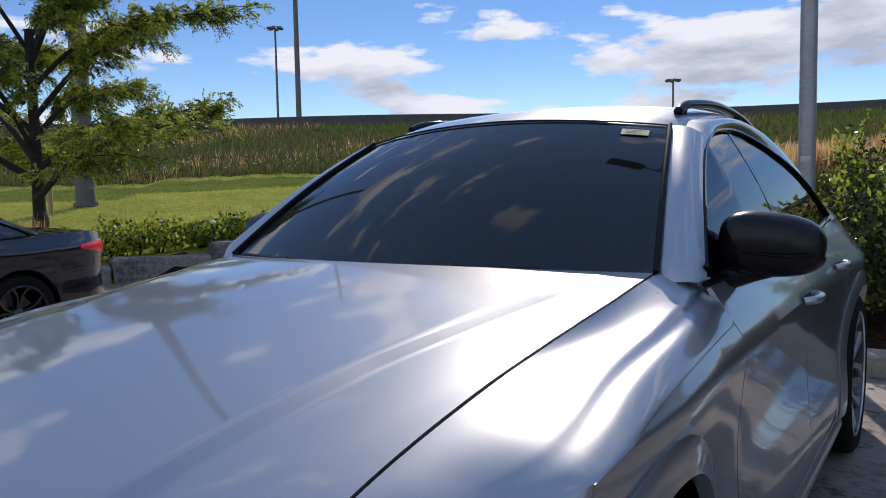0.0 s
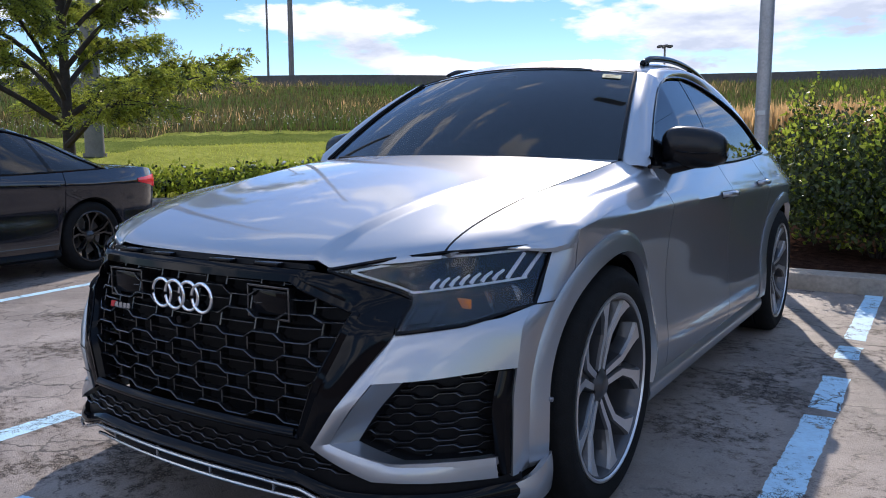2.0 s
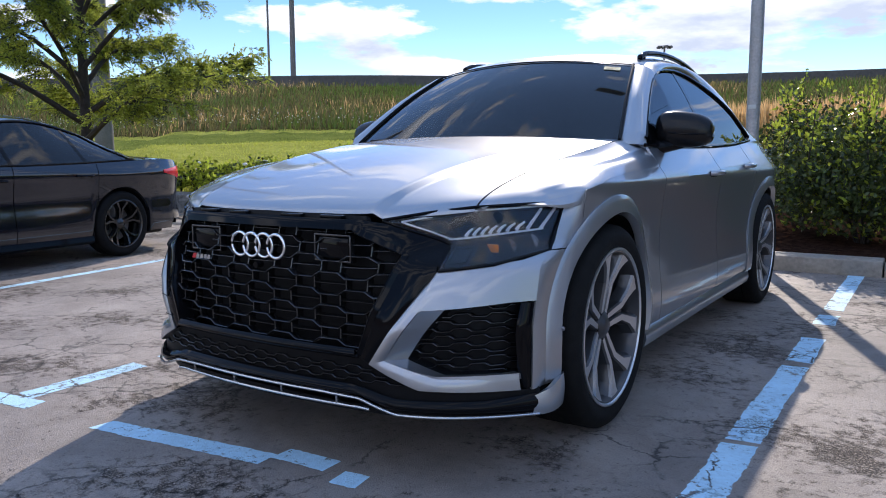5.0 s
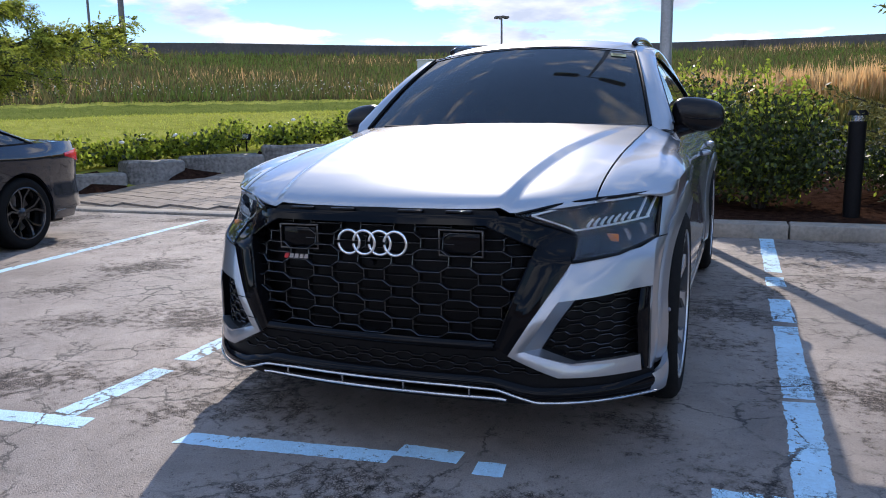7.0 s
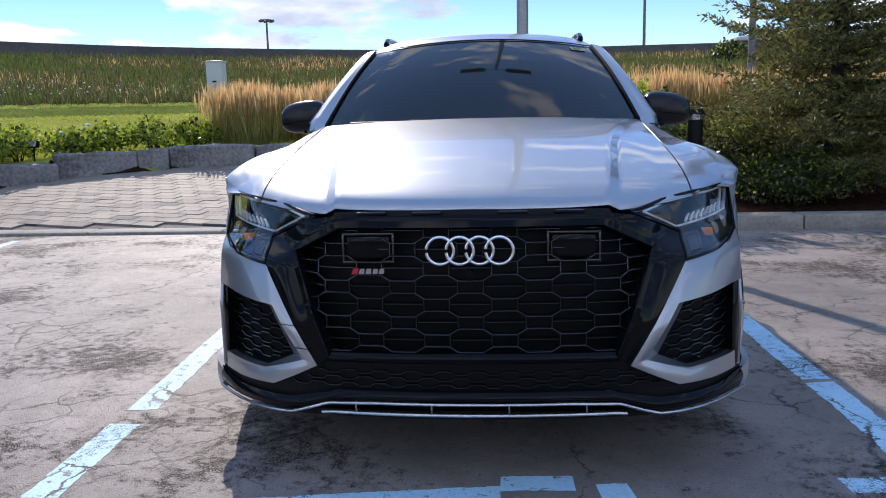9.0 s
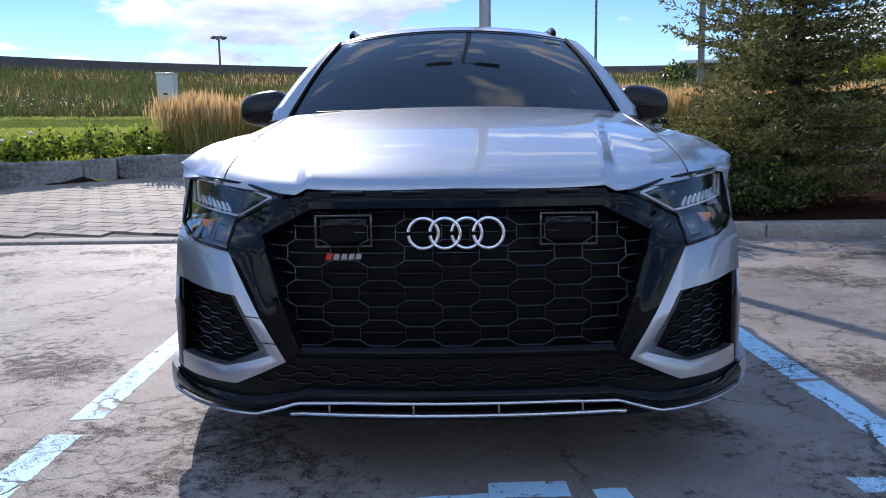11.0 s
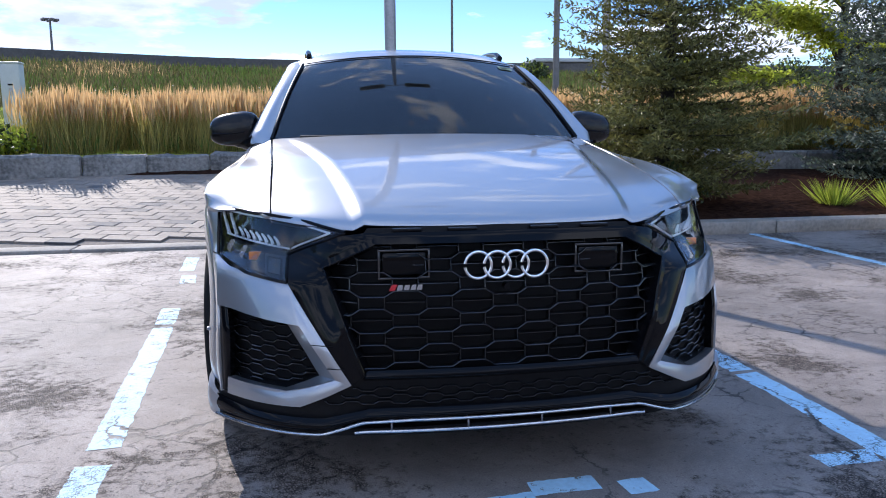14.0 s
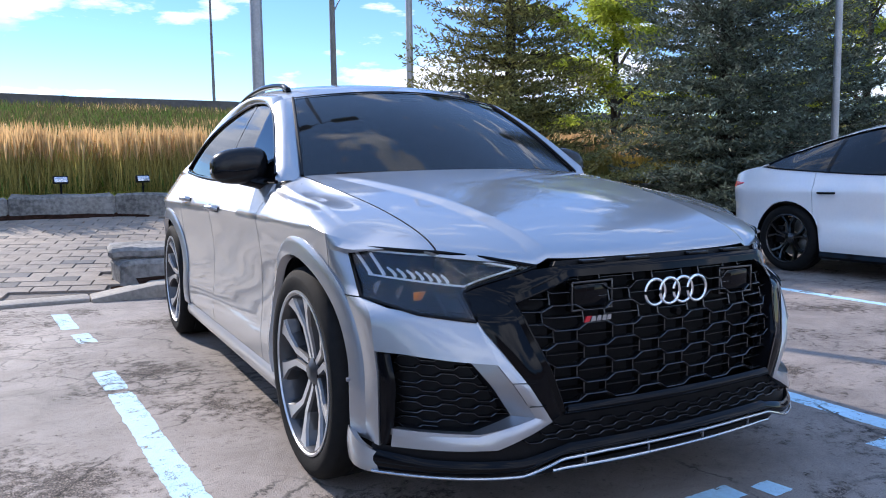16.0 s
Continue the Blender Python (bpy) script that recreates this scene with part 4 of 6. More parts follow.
bars("lower_grille_rib", comb_runs(-0.6, 0.6, 0.326, 0.37, 0.10, 0.021, 0.0045, False), [(-0.47, 0.375), (0.47, 0.375), (0.60, 0.312), (-0.60, 0.312)], 0.004, 0.012, -0.006, RIB, suv)
fband("grille_backing", [(0, 0.82), (0.40, 0.82), (0.57, 0.735), (0.53, 0.62), (0.45, 0.40)], [(0, 0.40), (0.1, 0.40), (0.2, 0.40), (0.3, 0.40), (0.40, 0.39)], MATTE_BLACK, "", -0.10, 0, 8, 6, 0.01)
# gloss black surround of the grille
GI = [(0, 0.812), (0.40, 0.812), (0.47, 0.778), (0.556, 0.734), (0.515, 0.62), (0.440, 0.412)]
GO = [(0, 0.848), (0.43, 0.845), (0.50, 0.833), (0.66, 0.760), (0.664, 0.682), (0.482, 0.384)]
fband("grille_surround", GI, GO, GLOSS_BLACK, "gloss black surround", 0.006, 0.004, 8, 10, 0.03)
GB = [tuple(arr(*p) * arr(0.955, 1) + arr(0, -0.012 if p[1] > 0.7 else 0.004)) for p in GI]
fband("grille_frame", GI, GB, GLOSS_BLACK, "", 0.012, 0.0, 3, 10, 0.02, off2=-0.05)
edge_ = seg(GI[1:], 10)
for sx in (1, -1):
    tube("grille_edge", front(edge_, 0.010) * arr(sx, 1, 1), 0.0035, GLOSS_BLACK, suv, sides=6)
fband("grille_bar", [(0, 0.432), (0.432, 0.430)], [(0, 0.400), (0.445, 0.400)], GLOSS_BLACK, "gloss black bar", 0.012, 0.012, 7, 20, 0.03)
# lock panel above the grille
fband("upper_grille_bracket", [(0, 0.862), (0.42, 0.856)], [(0, 0.845), (0.43, 0.842)], MATTE_BLACK, "", -0.02, 0, 3, 12, 0.03)
for sx in (1, -1):
    for x in (0.13, 0.30):
        box("hood_latch_cover", (0.09, 0.03, 0.012), (sx * x, F(x, 0.848) + 0.012, 0.851), GLOSS_BLACK, suv, bevel=0.004)
# lower valance, splitter edge and blade
fband("valance", [(0, 0.402), (0.437, 0.402), (0.482, 0.384), (0.64, 0.306), (0.88, 0.286), (0.914, 0.290)], [(0, 0.276), (0.30, 0.276), (0.455, 0.270), (0.575, 0.230), (0.80, 0.216), (0.925, 0.212)], MATTE_BLACK, "black lower valance", -0.014, 0.0, 9, 8, 0.02)
fband("splitter", [(0, 0.312), (0.42, 0.310), (0.57, 0.275), (0.80, 0.262), (0.92, 0.272)], [(0, 0.278), (0.445, 0.272), (0.575, 0.232), (0.80, 0.215), (0.925, 0.205)], GLOSS_BLACK, "gloss black front splitter", 0.004, 0.016, 7, 8, 0.03)
LIP = [(0.925, 0.203), (0.80, 0.212), (0.575, 0.228), (0.45, 0.268), (0.30, 0.273), (0, 0.273)]
for sx in (1, -1):
    P = front(resample(LIP, 60), 0.018) * arr(sx, 1, 1)
    tube("splitter_edge", P, 0.0055, SATIN_ALU, suv, "thin silver edge of the splitter", sides=8)
    G = []
    for s in np.linspace(0, 1, 14):
        a = arr(0.905, F(0.905, 0.29) - 0.004)
        b = arr(flank(0.62, 0.30) + 0.018, 0.578)
        x, y = a + (b - a) * s + arr(0.022, -0.012) * math.sin(math.pi * s)
        lo, hi = 0.196 + 0.010 * s, 0.262 + 0.055 * s
        G.append([(x + 0.006 * math.sin(math.pi * q) + 0.002, y, lo + (hi - lo) * q) for q in np.linspace(0, 1, 7)])
    sheet("splitter_winglet", np.array(G) * arr(sx, 1, 1), SILVER, suv, "silver lower corner of the bumper", 0.02)
P = front(resample([(-0.475, 0.229), (-0.44, 0.232), (0.44, 0.232), (0.475, 0.229)], 50), 0.0)
tube("splitter_blade", P, 0.006, SATIN_ALU, suv, "thin silver blade under the splitter", sides=8)
for x in (-0.362, -0.124, 0.114, 0.350):
    box("blade_tab", (0.006, 0.014, 0.042), (x, F(x, 0.25) + 0.002, 0.252), SATIN_ALU, suv, bevel=0.002)
fband("underbody_lip", [(0, 0.228), (0.5, 0.222), (0.9, 0.20)], [(0, 0.20), (0.5, 0.20), (0.9, 0.195)], MATTE_BLACK, "", -0.05, 0, 3, 12, 0.2)
# emblem: four plain rings, and a small red and silver badge
for i in range(4):
    x = (i - 1.5) * 0.0592
    a = np.linspace(0, 2 * math.pi, 49)
    P = np.stack([x + 0.0412 * np.cos(a), np.full(49, F(0.0, 0.743) - 0.002 - 0.002 * (i % 2)), 0.743 + 0.0412 * np.sin(a)], 1)
    tube("emblem_ring", P, 0.0055, CHROME, suv, "chrome ring of the emblem", sides=10)
yb = F(0.31, 0.68) + 0.006
badge = prism("badge", [(-0.362, 0.672), (-0.345, 0.672), (-0.337, 0.690), (-0.354, 0.690)], yb, yb + 0.006, BADGE_RED, suv, "small red and silver badge")
for x, w in ((-0.339, 0.016), (-0.318, 0.016), (-0.297, 0.015), (-0.278, 0.015)):
    prism("badge_bar", [(x, 0.673), (x + w, 0.673), (x + w + 0.002, 0.677), (x + w + 0.003, 0.689), (x + 0.005, 0.689), (x + 0.002, 0.681)], yb - 0.001, yb + 0.005, SATIN_ALU, badge)
for sx in (1, -1):
    x = sx * 0.312
    box("radar_sensor", (0.135, 0.03, 0.072), (x, F(0.31, 0.75) + 0.035, 0.748), GLOSS_BLACK, suv, "gloss black sensor behind the grille", 0.008)
    for dx, dz, sxx, szz in ((0, 0.043, 0.16, 0.007), (0, -0.043, 0.16, 0.007), (-0.077, 0, 0.007, 0.085), (0.077, 0, 0.007, 0.085)):
        box("sensor_frame", (sxx, 0.03, szz), (x + dx, F(0.31, 0.75) + 0.03, 0.748 + dz), RIB, suv, bevel=0.002)
tube("front_camera", [(0.0, F(0, 0.676) + 0.0, 0.674), (0.0, F(0, 0.676) + 0.03, 0.674)], 0.011, GLOSS_BLACK, suv, sides=14)

# headlamps
for sx in (1, -1):
    S = arr(sx, 1, 1)
    lamp = sheet("headlamp", np.stack([front(seg([(0.50, 0.836), (0.66, 0.762), (0.667, 0.69), (0.735, 0.697), (0.86, 0.717), (0.903, 0.745)], 8), -0.055), front(seg([(0.50, 0.842), (0.62, 0.862), (0.69, 0.872), (0.76, 0.880), (0.85, 0.886), (0.903, 0.888)], 8), -0.055)]) * S, LAMP_DARK, suv, "smoked headlamp with segmented light strips", 0.02)
    top_, low_ = [(0.487, 0.845), (0.60, 0.868), (0.715, 0.884), (0.82, 0.890), (0.905, 0.893)], [(0.487, 0.843), (0.663, 0.764), (0.668, 0.686), (0.80, 0.702), (0.905, 0.738)]
    a, b = seg(top_, 10), seg(low_, 10)
    G = np.stack([front(a + (b - a) * s, 0.003 + 0.006 * math.sin(math.pi * s)) for s in np.linspace(0, 1, 10)]) * S
    sheet("lens", G, LENS, lamp, "clear glossy lens", 0.004)
    rim_ = np.vstack([front(seg(top_, 6), 0.004), front(seg(low_, 6)[::-1], 0.004)])
    tube("lens_seal", rim_ * S, 0.0055, GLOSS_BLACK, lamp, sides=6)
    # light guide line and slanted daylight segments
    P = front(seg([(0.53, 0.838), (0.62, 0.857), (0.72, 0.872), (0.87, 0.882)], 6), -0.008) * S
    tube("light_guide", P, 0.0034, DRL, lamp, sides=6)
    P = front(seg([(0.53, 0.838), (0.655, 0.778), (0.70, 0.783), (0.87, 0.806)], 6), -0.008) * S
    tube("light_guide", P, 0.0034, DRL, lamp, sides=6)
    for i in range(7):
        x = 0.690 + 0.020 * i
        h = 0.026
        P = front(seg([(x, 0.786 + 0.003 * i), (x + 0.006, 0.800 + 0.003 * i), (x + 0.016, 0.812 + 0.003 * i)], 4), -0.016) * S
        tube("light_segment", P, 0.0060, DRL, lamp, sides=6, r2=0.0035)
    for i in range(2):
        x = 0.835 + 0.028 * i
        P = front(seg([(x, 0.806), (x + 0.022, 0.872)], 6), -0.012) * S
        tube("light_segment", P, 0.006, DRL, lamp, sides=6, r2=0.005)
    fb = front(seg([(0.667, 0.775), (0.745, 0.785), (0.87, 0.803)], 8), -0.02)
    fc = front(seg([(0.667, 0.765), (0.745, 0.775), (0.87, 0.793)], 8), -0.02)
    sheet("divider", np.stack([fb, fc]) * S, GLOSS_BLACK, lamp, "", 0.03)
    G = np.stack([front(seg([(0.673, 0.755), (0.735, 0.760)], 6), -0.004), front(seg([(0.676, 0.698), (0.735, 0.704)], 6), -0.004)]) * S
    sheet("washer_cover", G, MIRROR_BLACK, lamp, "", 0.02)
    rim_w = front(seg([(0.684, 0.748), (0.727, 0.752), (0.729, 0.711), (0.686, 0.706), (0.684, 0.748)], 3), 0.0035)
    tube("washer_joint", rim_w * S, 0.0014, LAMP_DARK, lamp, sides=5)
    for x, z, r in ((0.80, 0.75, 0.026), (0.845, 0.762, 0.026), (0.62, 0.815, 0.02), (0.70, 0.838, 0.02), (0.76, 0.845, 0.02)):
        y = F(x, z) + 0.03
        tube("projector", [(sx * x, y, z), (sx * x, y + 0.03, z)], r, LAMP_GREY if z < 0.8 else LAMP_DARK, lamp, "", 16, r * 0.6)
    box("amber_reflector", (0.046, 0.008, 0.028), (sx * 0.768, F(0.768, 0.748) + 0.012, 0.748), AMBER, lamp, "amber reflector", 0.003)

# wheel arch flares, sills, handles, mirrors
for sx in (1, -1):
    S = arr(sx, 1, 1)
    for cy in AXLES:
        G = []
        for a in np.linspace(-0.22, math.pi + 0.22, 60):
            row = []
            for q in np.linspace(0, 1, 8):
                r = 0.432 + 0.078 * q
                y, z = cy - r * math.cos(a), WHEEL_Z + r * math.sin(a)
                z = max(z, 0.25)
                x = flank(np.clip(y, 0.45, 4.85), np.clip(z, 0.25, 1.0)) + 0.020 * (1 - q) ** 0.6 + 0.004
                if q == 0:
                    x -= 0.03
                row.append((x, y, z))
            G.append(row)
        sheet("wheel_arch_trim", np.array(G) * S, SILVER, suv, "silver flared wheel arch trim", 0.012)
        G = [[(sx * (0.93 - 0.40 * q), cy - 0.45 * math.cos(a), max(0.2, WHEEL_Z + 0.45 * math.sin(a))) for q in np.linspace(0, 1, 4)] for a in np.linspace(-0.3, math.pi + 0.3, 30)]
        sheet("wheel_well", np.array(G), MATTE_BLACK, suv, "", 0.01)
    ys = np.linspace(1.45, 3.56, 40)
    G = [[(flank(y, 0.30) - 0.012 + dx, y, z) for dx, z in ((-0.10, 0.195), (-0.03, 0.20), (0.012, 0.215), (0.022, 0.245), (0.018, 0.275), (-0.004, 0.300), (-0.03, 0.306))] for y in ys]
    sheet("sill", np.array(G) * S, SILVER, suv, "", 0.01)
    for y, z in ((2.53, 0.957), (3.42, 0.985)):
        x = flank(y, z)
        P = spline([(x + 0.004, y - 0.085, z - 0.004), (x + 0.034, y - 0.06, z), (x + 0.040, y + 0.05, z), (x + 0.006, y + 0.10, z)], 16) * S
        h = tube("door_handle", P, 0.014, SILVER, suv, "silver door handle", sides=10)
        box("handle_recess", (0.006, 0.13, 0.034), (sx * (x + 0.002), y, z - 0.006), MATTE_BLACK, h, bevel=0.003)
    # mirror: black cap on a short arm
    G = []
    for a in np.linspace(0, math.pi, 17):
        row = []
        for b in np.linspace(0, 2 * math.pi, 33):
            cx_, sx_ = -math.cos(a), math.sin(a)
            ex = math.copysign(abs(cx_) ** 0.75, cx_)
            rad = abs(sx_) ** 0.62
            wz = rad * math.copysign(abs(math.sin(b)) ** 0.75, math.sin(b))
            wy = rad * math.copysign(abs(math.cos(b)) ** 0.8, math.cos(b))
            t_ = 0.5 * (ex + 1)
            zc = 1.165 - 0.012 * t_ + (0.010 if wz > 0 else 0)
            row.append((0.952 + 0.126 * ex, 1.93 + 0.085 * wy * (1 - 0.15 * t_) + 0.035 * t_ - (0.02 if wy < 0 else 0) * (1 - t_), zc + (0.100 if wz > 0 else 0.082) * wz * (1 - 0.22 * t_)))
        G.append(row)
    cap = sheet("mirror", np.array(G) * S, MIRROR_BLACK, suv, "gloss black door mirror", 0.004, (sx * 0.985, 1.93, 1.16))
    P = spline([(0.872, 1.855, 1.163), (0.94, 1.845, 1.153), (1.00, 1.852, 1.148), (1.058, 1.89, 1.150)], 20) * S
    tube("indicator_strip", P, 0.004, GLOSS_BLACK, cap, sides=6)
    P = spline([(0.83, 1.80, 1.085), (0.865, 1.85, 1.090), (0.905, 1.905, 1.105), (0.95, 1.93, 1.12)], 12) * S
    tube("mirror_arm", P, 0.030, GLOSS_BLACK, cap, sides=12, r2=0.035)
    prism("mirror_base", [(1.70, 1.075), (1.87, 1.075), (1.87, 1.15), (1.80, 1.19)], 0.0, 0.02, GLOSS_BLACK, cap, frame_=lambda p: (sx * (0.845 + p[1] - (p[2] - 1.08) * 0.4), p[0], p[2]))


def wheel(parent, at, side, r=0.395, rim=0.306, width=0.285, kind="y", phase=0.3):
    """Tyre, rim with spokes, brake. The outer face looks along +x, turned for the other side."""
    hub = new("wheel")
    hub.parent = parent
    hub.matrix_world = pose(*at, 0, 0, 0 if side > 0 else 180)
    hub.matrix_parent_inverse = Matrix()
    w, k = width, r / 0.395
    lathe("tyre", [(rim - 0.012, -0.012), (rim + 0.006, -0.004), (rim + 0.03, 0.004), (rim + 0.05, 0.004), (r - 0.035, 0.002), (r - 0.014, -0.010), (r - 0.003, -0.026), (r, -0.05), (r, -0.085), (r - 0.006, -0.09), (r - 0.006, -0.098), (r, -0.103), (r, -w + 0.09), (r - 0.006, -w + 0.085), (r - 0.006, -w + 0.077), (r, -w + 0.072), (r, -w + 0.05), (r - 0.02, -w + 0.01), (rim, -w)], RUBBER, hub, "black low-profile tyre", 72)
    silver = kind == "y"
    lathe("rim", [(rim, -0.010), (rim - 0.004, -0.004), (rim - 0.016, -0.006), (rim - 0.022, -0.02), (rim - 0.03, -0.06), (rim - 0.035, -0.20), (rim - 0.01, -w)], RIM_DARK if silver else RIM_BLACK, hub, "dark grey alloy rim" if silver else "black alloy rim", 72)
    lathe("rim_lip", [(rim + 0.002, -0.012), (rim + 0.001, -0.001), (rim - 0.006, 0.001), (rim - 0.011, -0.004), (rim - 0.013, -0.012)], RIM_FACE if silver else RIM_BLACK, hub, "", 72)
    lathe("brake_disc", [(0.07, -0.13), (rim * 0.72, -0.13), (rim * 0.72, -0.155), (0.07, -0.155)], STEEL, hub, "", 48)
    box("brake_caliper", (0.09, 0.10, 0.19), (-0.14, -rim * 0.62, 0.03), MATTE_BLACK if not silver else RIM_DARK, hub, bevel=0.015)
    n = 5
    for i in range(n):
        th = 2 * math.pi * i / n + phase
        for e in (-1, 1):
            if silver:  # two arms run out side by side, part at a knee and flare towards the lip
                prof = [(0.045, e * 0.42, 0.020), (0.100, e * 0.215, 0.022), (0.170, e * 0.150, 0.024), (0.235, e * 0.250, 0.030), (0.272, e * 0.315, 0.052), (rim - 0.010, e * 0.345, 0.082)]
            else:
                prof = [(0.04, e * 0.25, 0.020), (0.09, e * 0.12, 0.018), (rim * 0.62, e * 0.13, 0.018), (rim - 0.012, e * 0.30, 0.026)]
            bm = bmesh.new()
            rows = []
            for rr, da, hw in prof:
                c, s = th + da, rr / rim
                xf = -0.052 + 0.044 * s**1.6
                u = arr(math.cos(c), math.sin(c))
                v = arr(-u[1], u[0])
                p = u * rr
                row = []
                for x_, w_ in ((xf, -0.5), (xf, 0.5), (xf - 0.010, 0.66), (xf - 0.050, 0.95), (xf - 0.050, -0.95), (xf - 0.010, -0.66)):
                    row.append(bm.verts.new((x_, *(p + v * hw * w_))))
                rows.append(row)
            for r0, r1 in zip(rows, rows[1:]):
                for j in range(6):
                    f = bm.faces.new((r0[j], r1[j], r1[(j + 1) % 6], r0[(j + 1) % 6]))
                    f.material_index = 0 if j == 0 else 2 if j in (1, 5) else 1
            bm.faces.new(rows[0])
            bm.faces.new(rows[-1][::-1])
            part("spoke", bm, [RIM_FACE, RIM_DARK, RIM_MID] if silver else [RIM_BLACK, RIM_BLACK, RIM_BLACK], hub, "", 25)
        if silver:  # sunk web between the two arms
            bm = bmesh.new()
            rows = []
            for rr, da in ((0.045, 0.40), (0.10, 0.19), (0.165, 0.13), (0.195, 0.06)):
                xf = -0.052 + 0.044 * (rr / rim) ** 1.6 - 0.018
                q = [(rr * math.cos(th + k_ * da), rr * math.sin(th + k_ * da)) for k_ in (-1, 1)]
                rows.append([bm.verts.new((xf, *q[0])), bm.verts.new((xf, *q[1])), bm.verts.new((xf - 0.02, *q[1])), bm.verts.new((xf - 0.02, *q[0]))])
            for r0, r1 in zip(rows, rows[1:]):
                for j in range(4):
                    bm.faces.new((r0[j], r1[j], r1[(j + 1) % 4], r0[(j + 1) % 4]))
            bm.faces.new(rows[0])
            bm.faces.new(rows[-1][::-1])
            part("spoke_web", bm, RIM_DARK, hub, "", 25)
    lathe("hub_cap", [(0.0, -0.030), (0.022, -0.030), (0.030, -0.034), (0.045, -0.044), (0.060, -0.052), (0.065, -0.10)], RIM_DARK if silver else RIM_BLACK, hub, "", 32)
    for i in range(n):
        a = 2 * math.pi * (i + 0.5) / n + phase
        tube("wheel_bolt", [(-0.060, 0.05 * math.cos(a), 0.05 * math.sin(a)), (-0.046, 0.05 * math.cos(a), 0.05 * math.sin(a))], 0.008, MATTE_BLACK, hub, sides=6)
    return hub


for cy in AXLES:
    for sx in (1, -1):
        wheel(suv, (0.016 + sx * 0.975, cy, WHEEL_Z), sx, phase=0.175 if sx > 0 else 0.489)

# inside and underneath
# plain boxes added to stop light below the floor and the hood
box("underbody", (1.5, 4.3, 0.12), (0, 2.55, 0.29), MATTE_BLACK, suv, bevel=0.03)
box("under_hood_block", (1.24, 1.0, 0.36), (0, 0.95, 0.60), MATTE_BLACK, suv, bevel=0.05)
box("cabin_floor", (1.62, 3.2, 0.08), (0, 3.05, 0.40), INTERIOR, suv, bevel=0.02)
box("firewall", (1.60, 0.05, 0.70), (0, 1.50, 0.74), MATTE_BLACK, suv, bevel=0.01)
box("load_bay", (1.5, 1.0, 0.5), (0, 4.35, 0.75), MATTE_BLACK, suv, bevel=0.05)
G = np.array([[roof_pt(u, y) - arr(0, 0, 0.035) for y in np.linspace(2.16, 3.9, 16)] for u in np.linspace(-0.93, 0.93, 16)])
sheet("headliner", G, INTERIOR, suv, "", 0.01)
G = np.array([[arr(0.74 * u, 1.45 + 0.17 * u * u * (1 - s) + 0.42 * s, 1.085 - 0.01 * s + 0.03 * math.sin(math.pi * s) - 0.10 * max(0, s - 0.85) / 0.15) for s in np.linspace(0, 1, 12)] for u in np.linspace(-1, 1, 20)])
sheet("dashboard", G, INTERIOR, suv, "black dashboard top", 0.12)
a = np.linspace(0, 2 * math.pi, 33)
P = np.stack([0.36 + 0.18 * np.cos(a), 2.02 + 0.07 * np.sin(a), 0.98 + 0.165 * np.sin(a)], 1)
tube("steering_wheel", P, 0.014, INTERIOR, suv, sides=8)
for x in (-0.36, 0.36):
    for y in (2.45, 3.40):
        st = box("seat", (0.50, 0.52, 0.16), (x, y, 0.62), INTERIOR, suv, "black leather seat", 0.05)
        box("seat_back", (0.48, 0.13, 0.62), (x, y + 0.33, 0.96), INTERIOR, st, bevel=0.05, turn=(-12, 0, 0))
        box("headrest", (0.26, 0.09, 0.18), (x, y + 0.42, 1.33), INTERIOR, st, bevel=0.04, turn=(-8, 0, 0))
tube("rear_view_mirror", [(-0.12, 2.02, 1.42), (0.12, 2.02, 1.42)], 0.03, MATTE_BLACK, suv, sides=10)
box("mirror_housing", (0.16, 0.09, 0.09), (0, 2.06, 1.48), MATTE_BLACK, suv, bevel=0.02)
c_ = ws_point(0.83, 0.90)
n0 = ws_point(0.83, 0.93) - ws_point(0.83, 0.87)
e0 = ws_point(0.90, 0.90) - ws_point(0.76, 0.90)
e0, n0 = e0 / np.linalg.norm(e0), n0 / np.linalg.norm(n0)
out_ = np.cross(e0, n0)
V = [c_ + out_ * 0.004 + e0 * sx * 0.042 + n0 * sz * 0.021 for sx, sz in ((-1, -1), (1, -1), (1, 1), (-1, 1))]
st = raw("windscreen_sticker", V, [(0, 1, 2, 3)], STICKER, suv, "small yellow-green sticker", 0)
for k in range(3):
    V = [c_ + out_ * 0.0055 + e0 * x + n0 * (0.010 - 0.010 * k + z) for x, z in ((-0.03, -0.002), (0.03 - 0.012 * k, -0.002), (0.03 - 0.012 * k, 0.002), (-0.03, 0.002))]
    raw("sticker_print", V, [(0, 1, 2, 3)], LAMP_DARK, st, smooth=0)
# wipers at rest
for x0, x1 in ((0.50, -0.05), (-0.12, -0.62)):
    P = [ws_point(x / 0.765, 0.004) + arr(0, -0.012, 0.010) for x in np.linspace(x0, x1, 14)]
    w_ = tube("wiper", P, 0.008, MATTE_BLACK, suv, "black windscreen wiper", sides=8)
    tube("wiper_arm", [ws_point(x0 / 0.765, 0.0) + arr(0.04, -0.05, 0.0), ws_point((x0 * 0.6 + x1 * 0.4) / 0.765, 0.005) + arr(0, -0.012, 0.016)], 0.007, MATTE_BLACK, w_, sides=8)
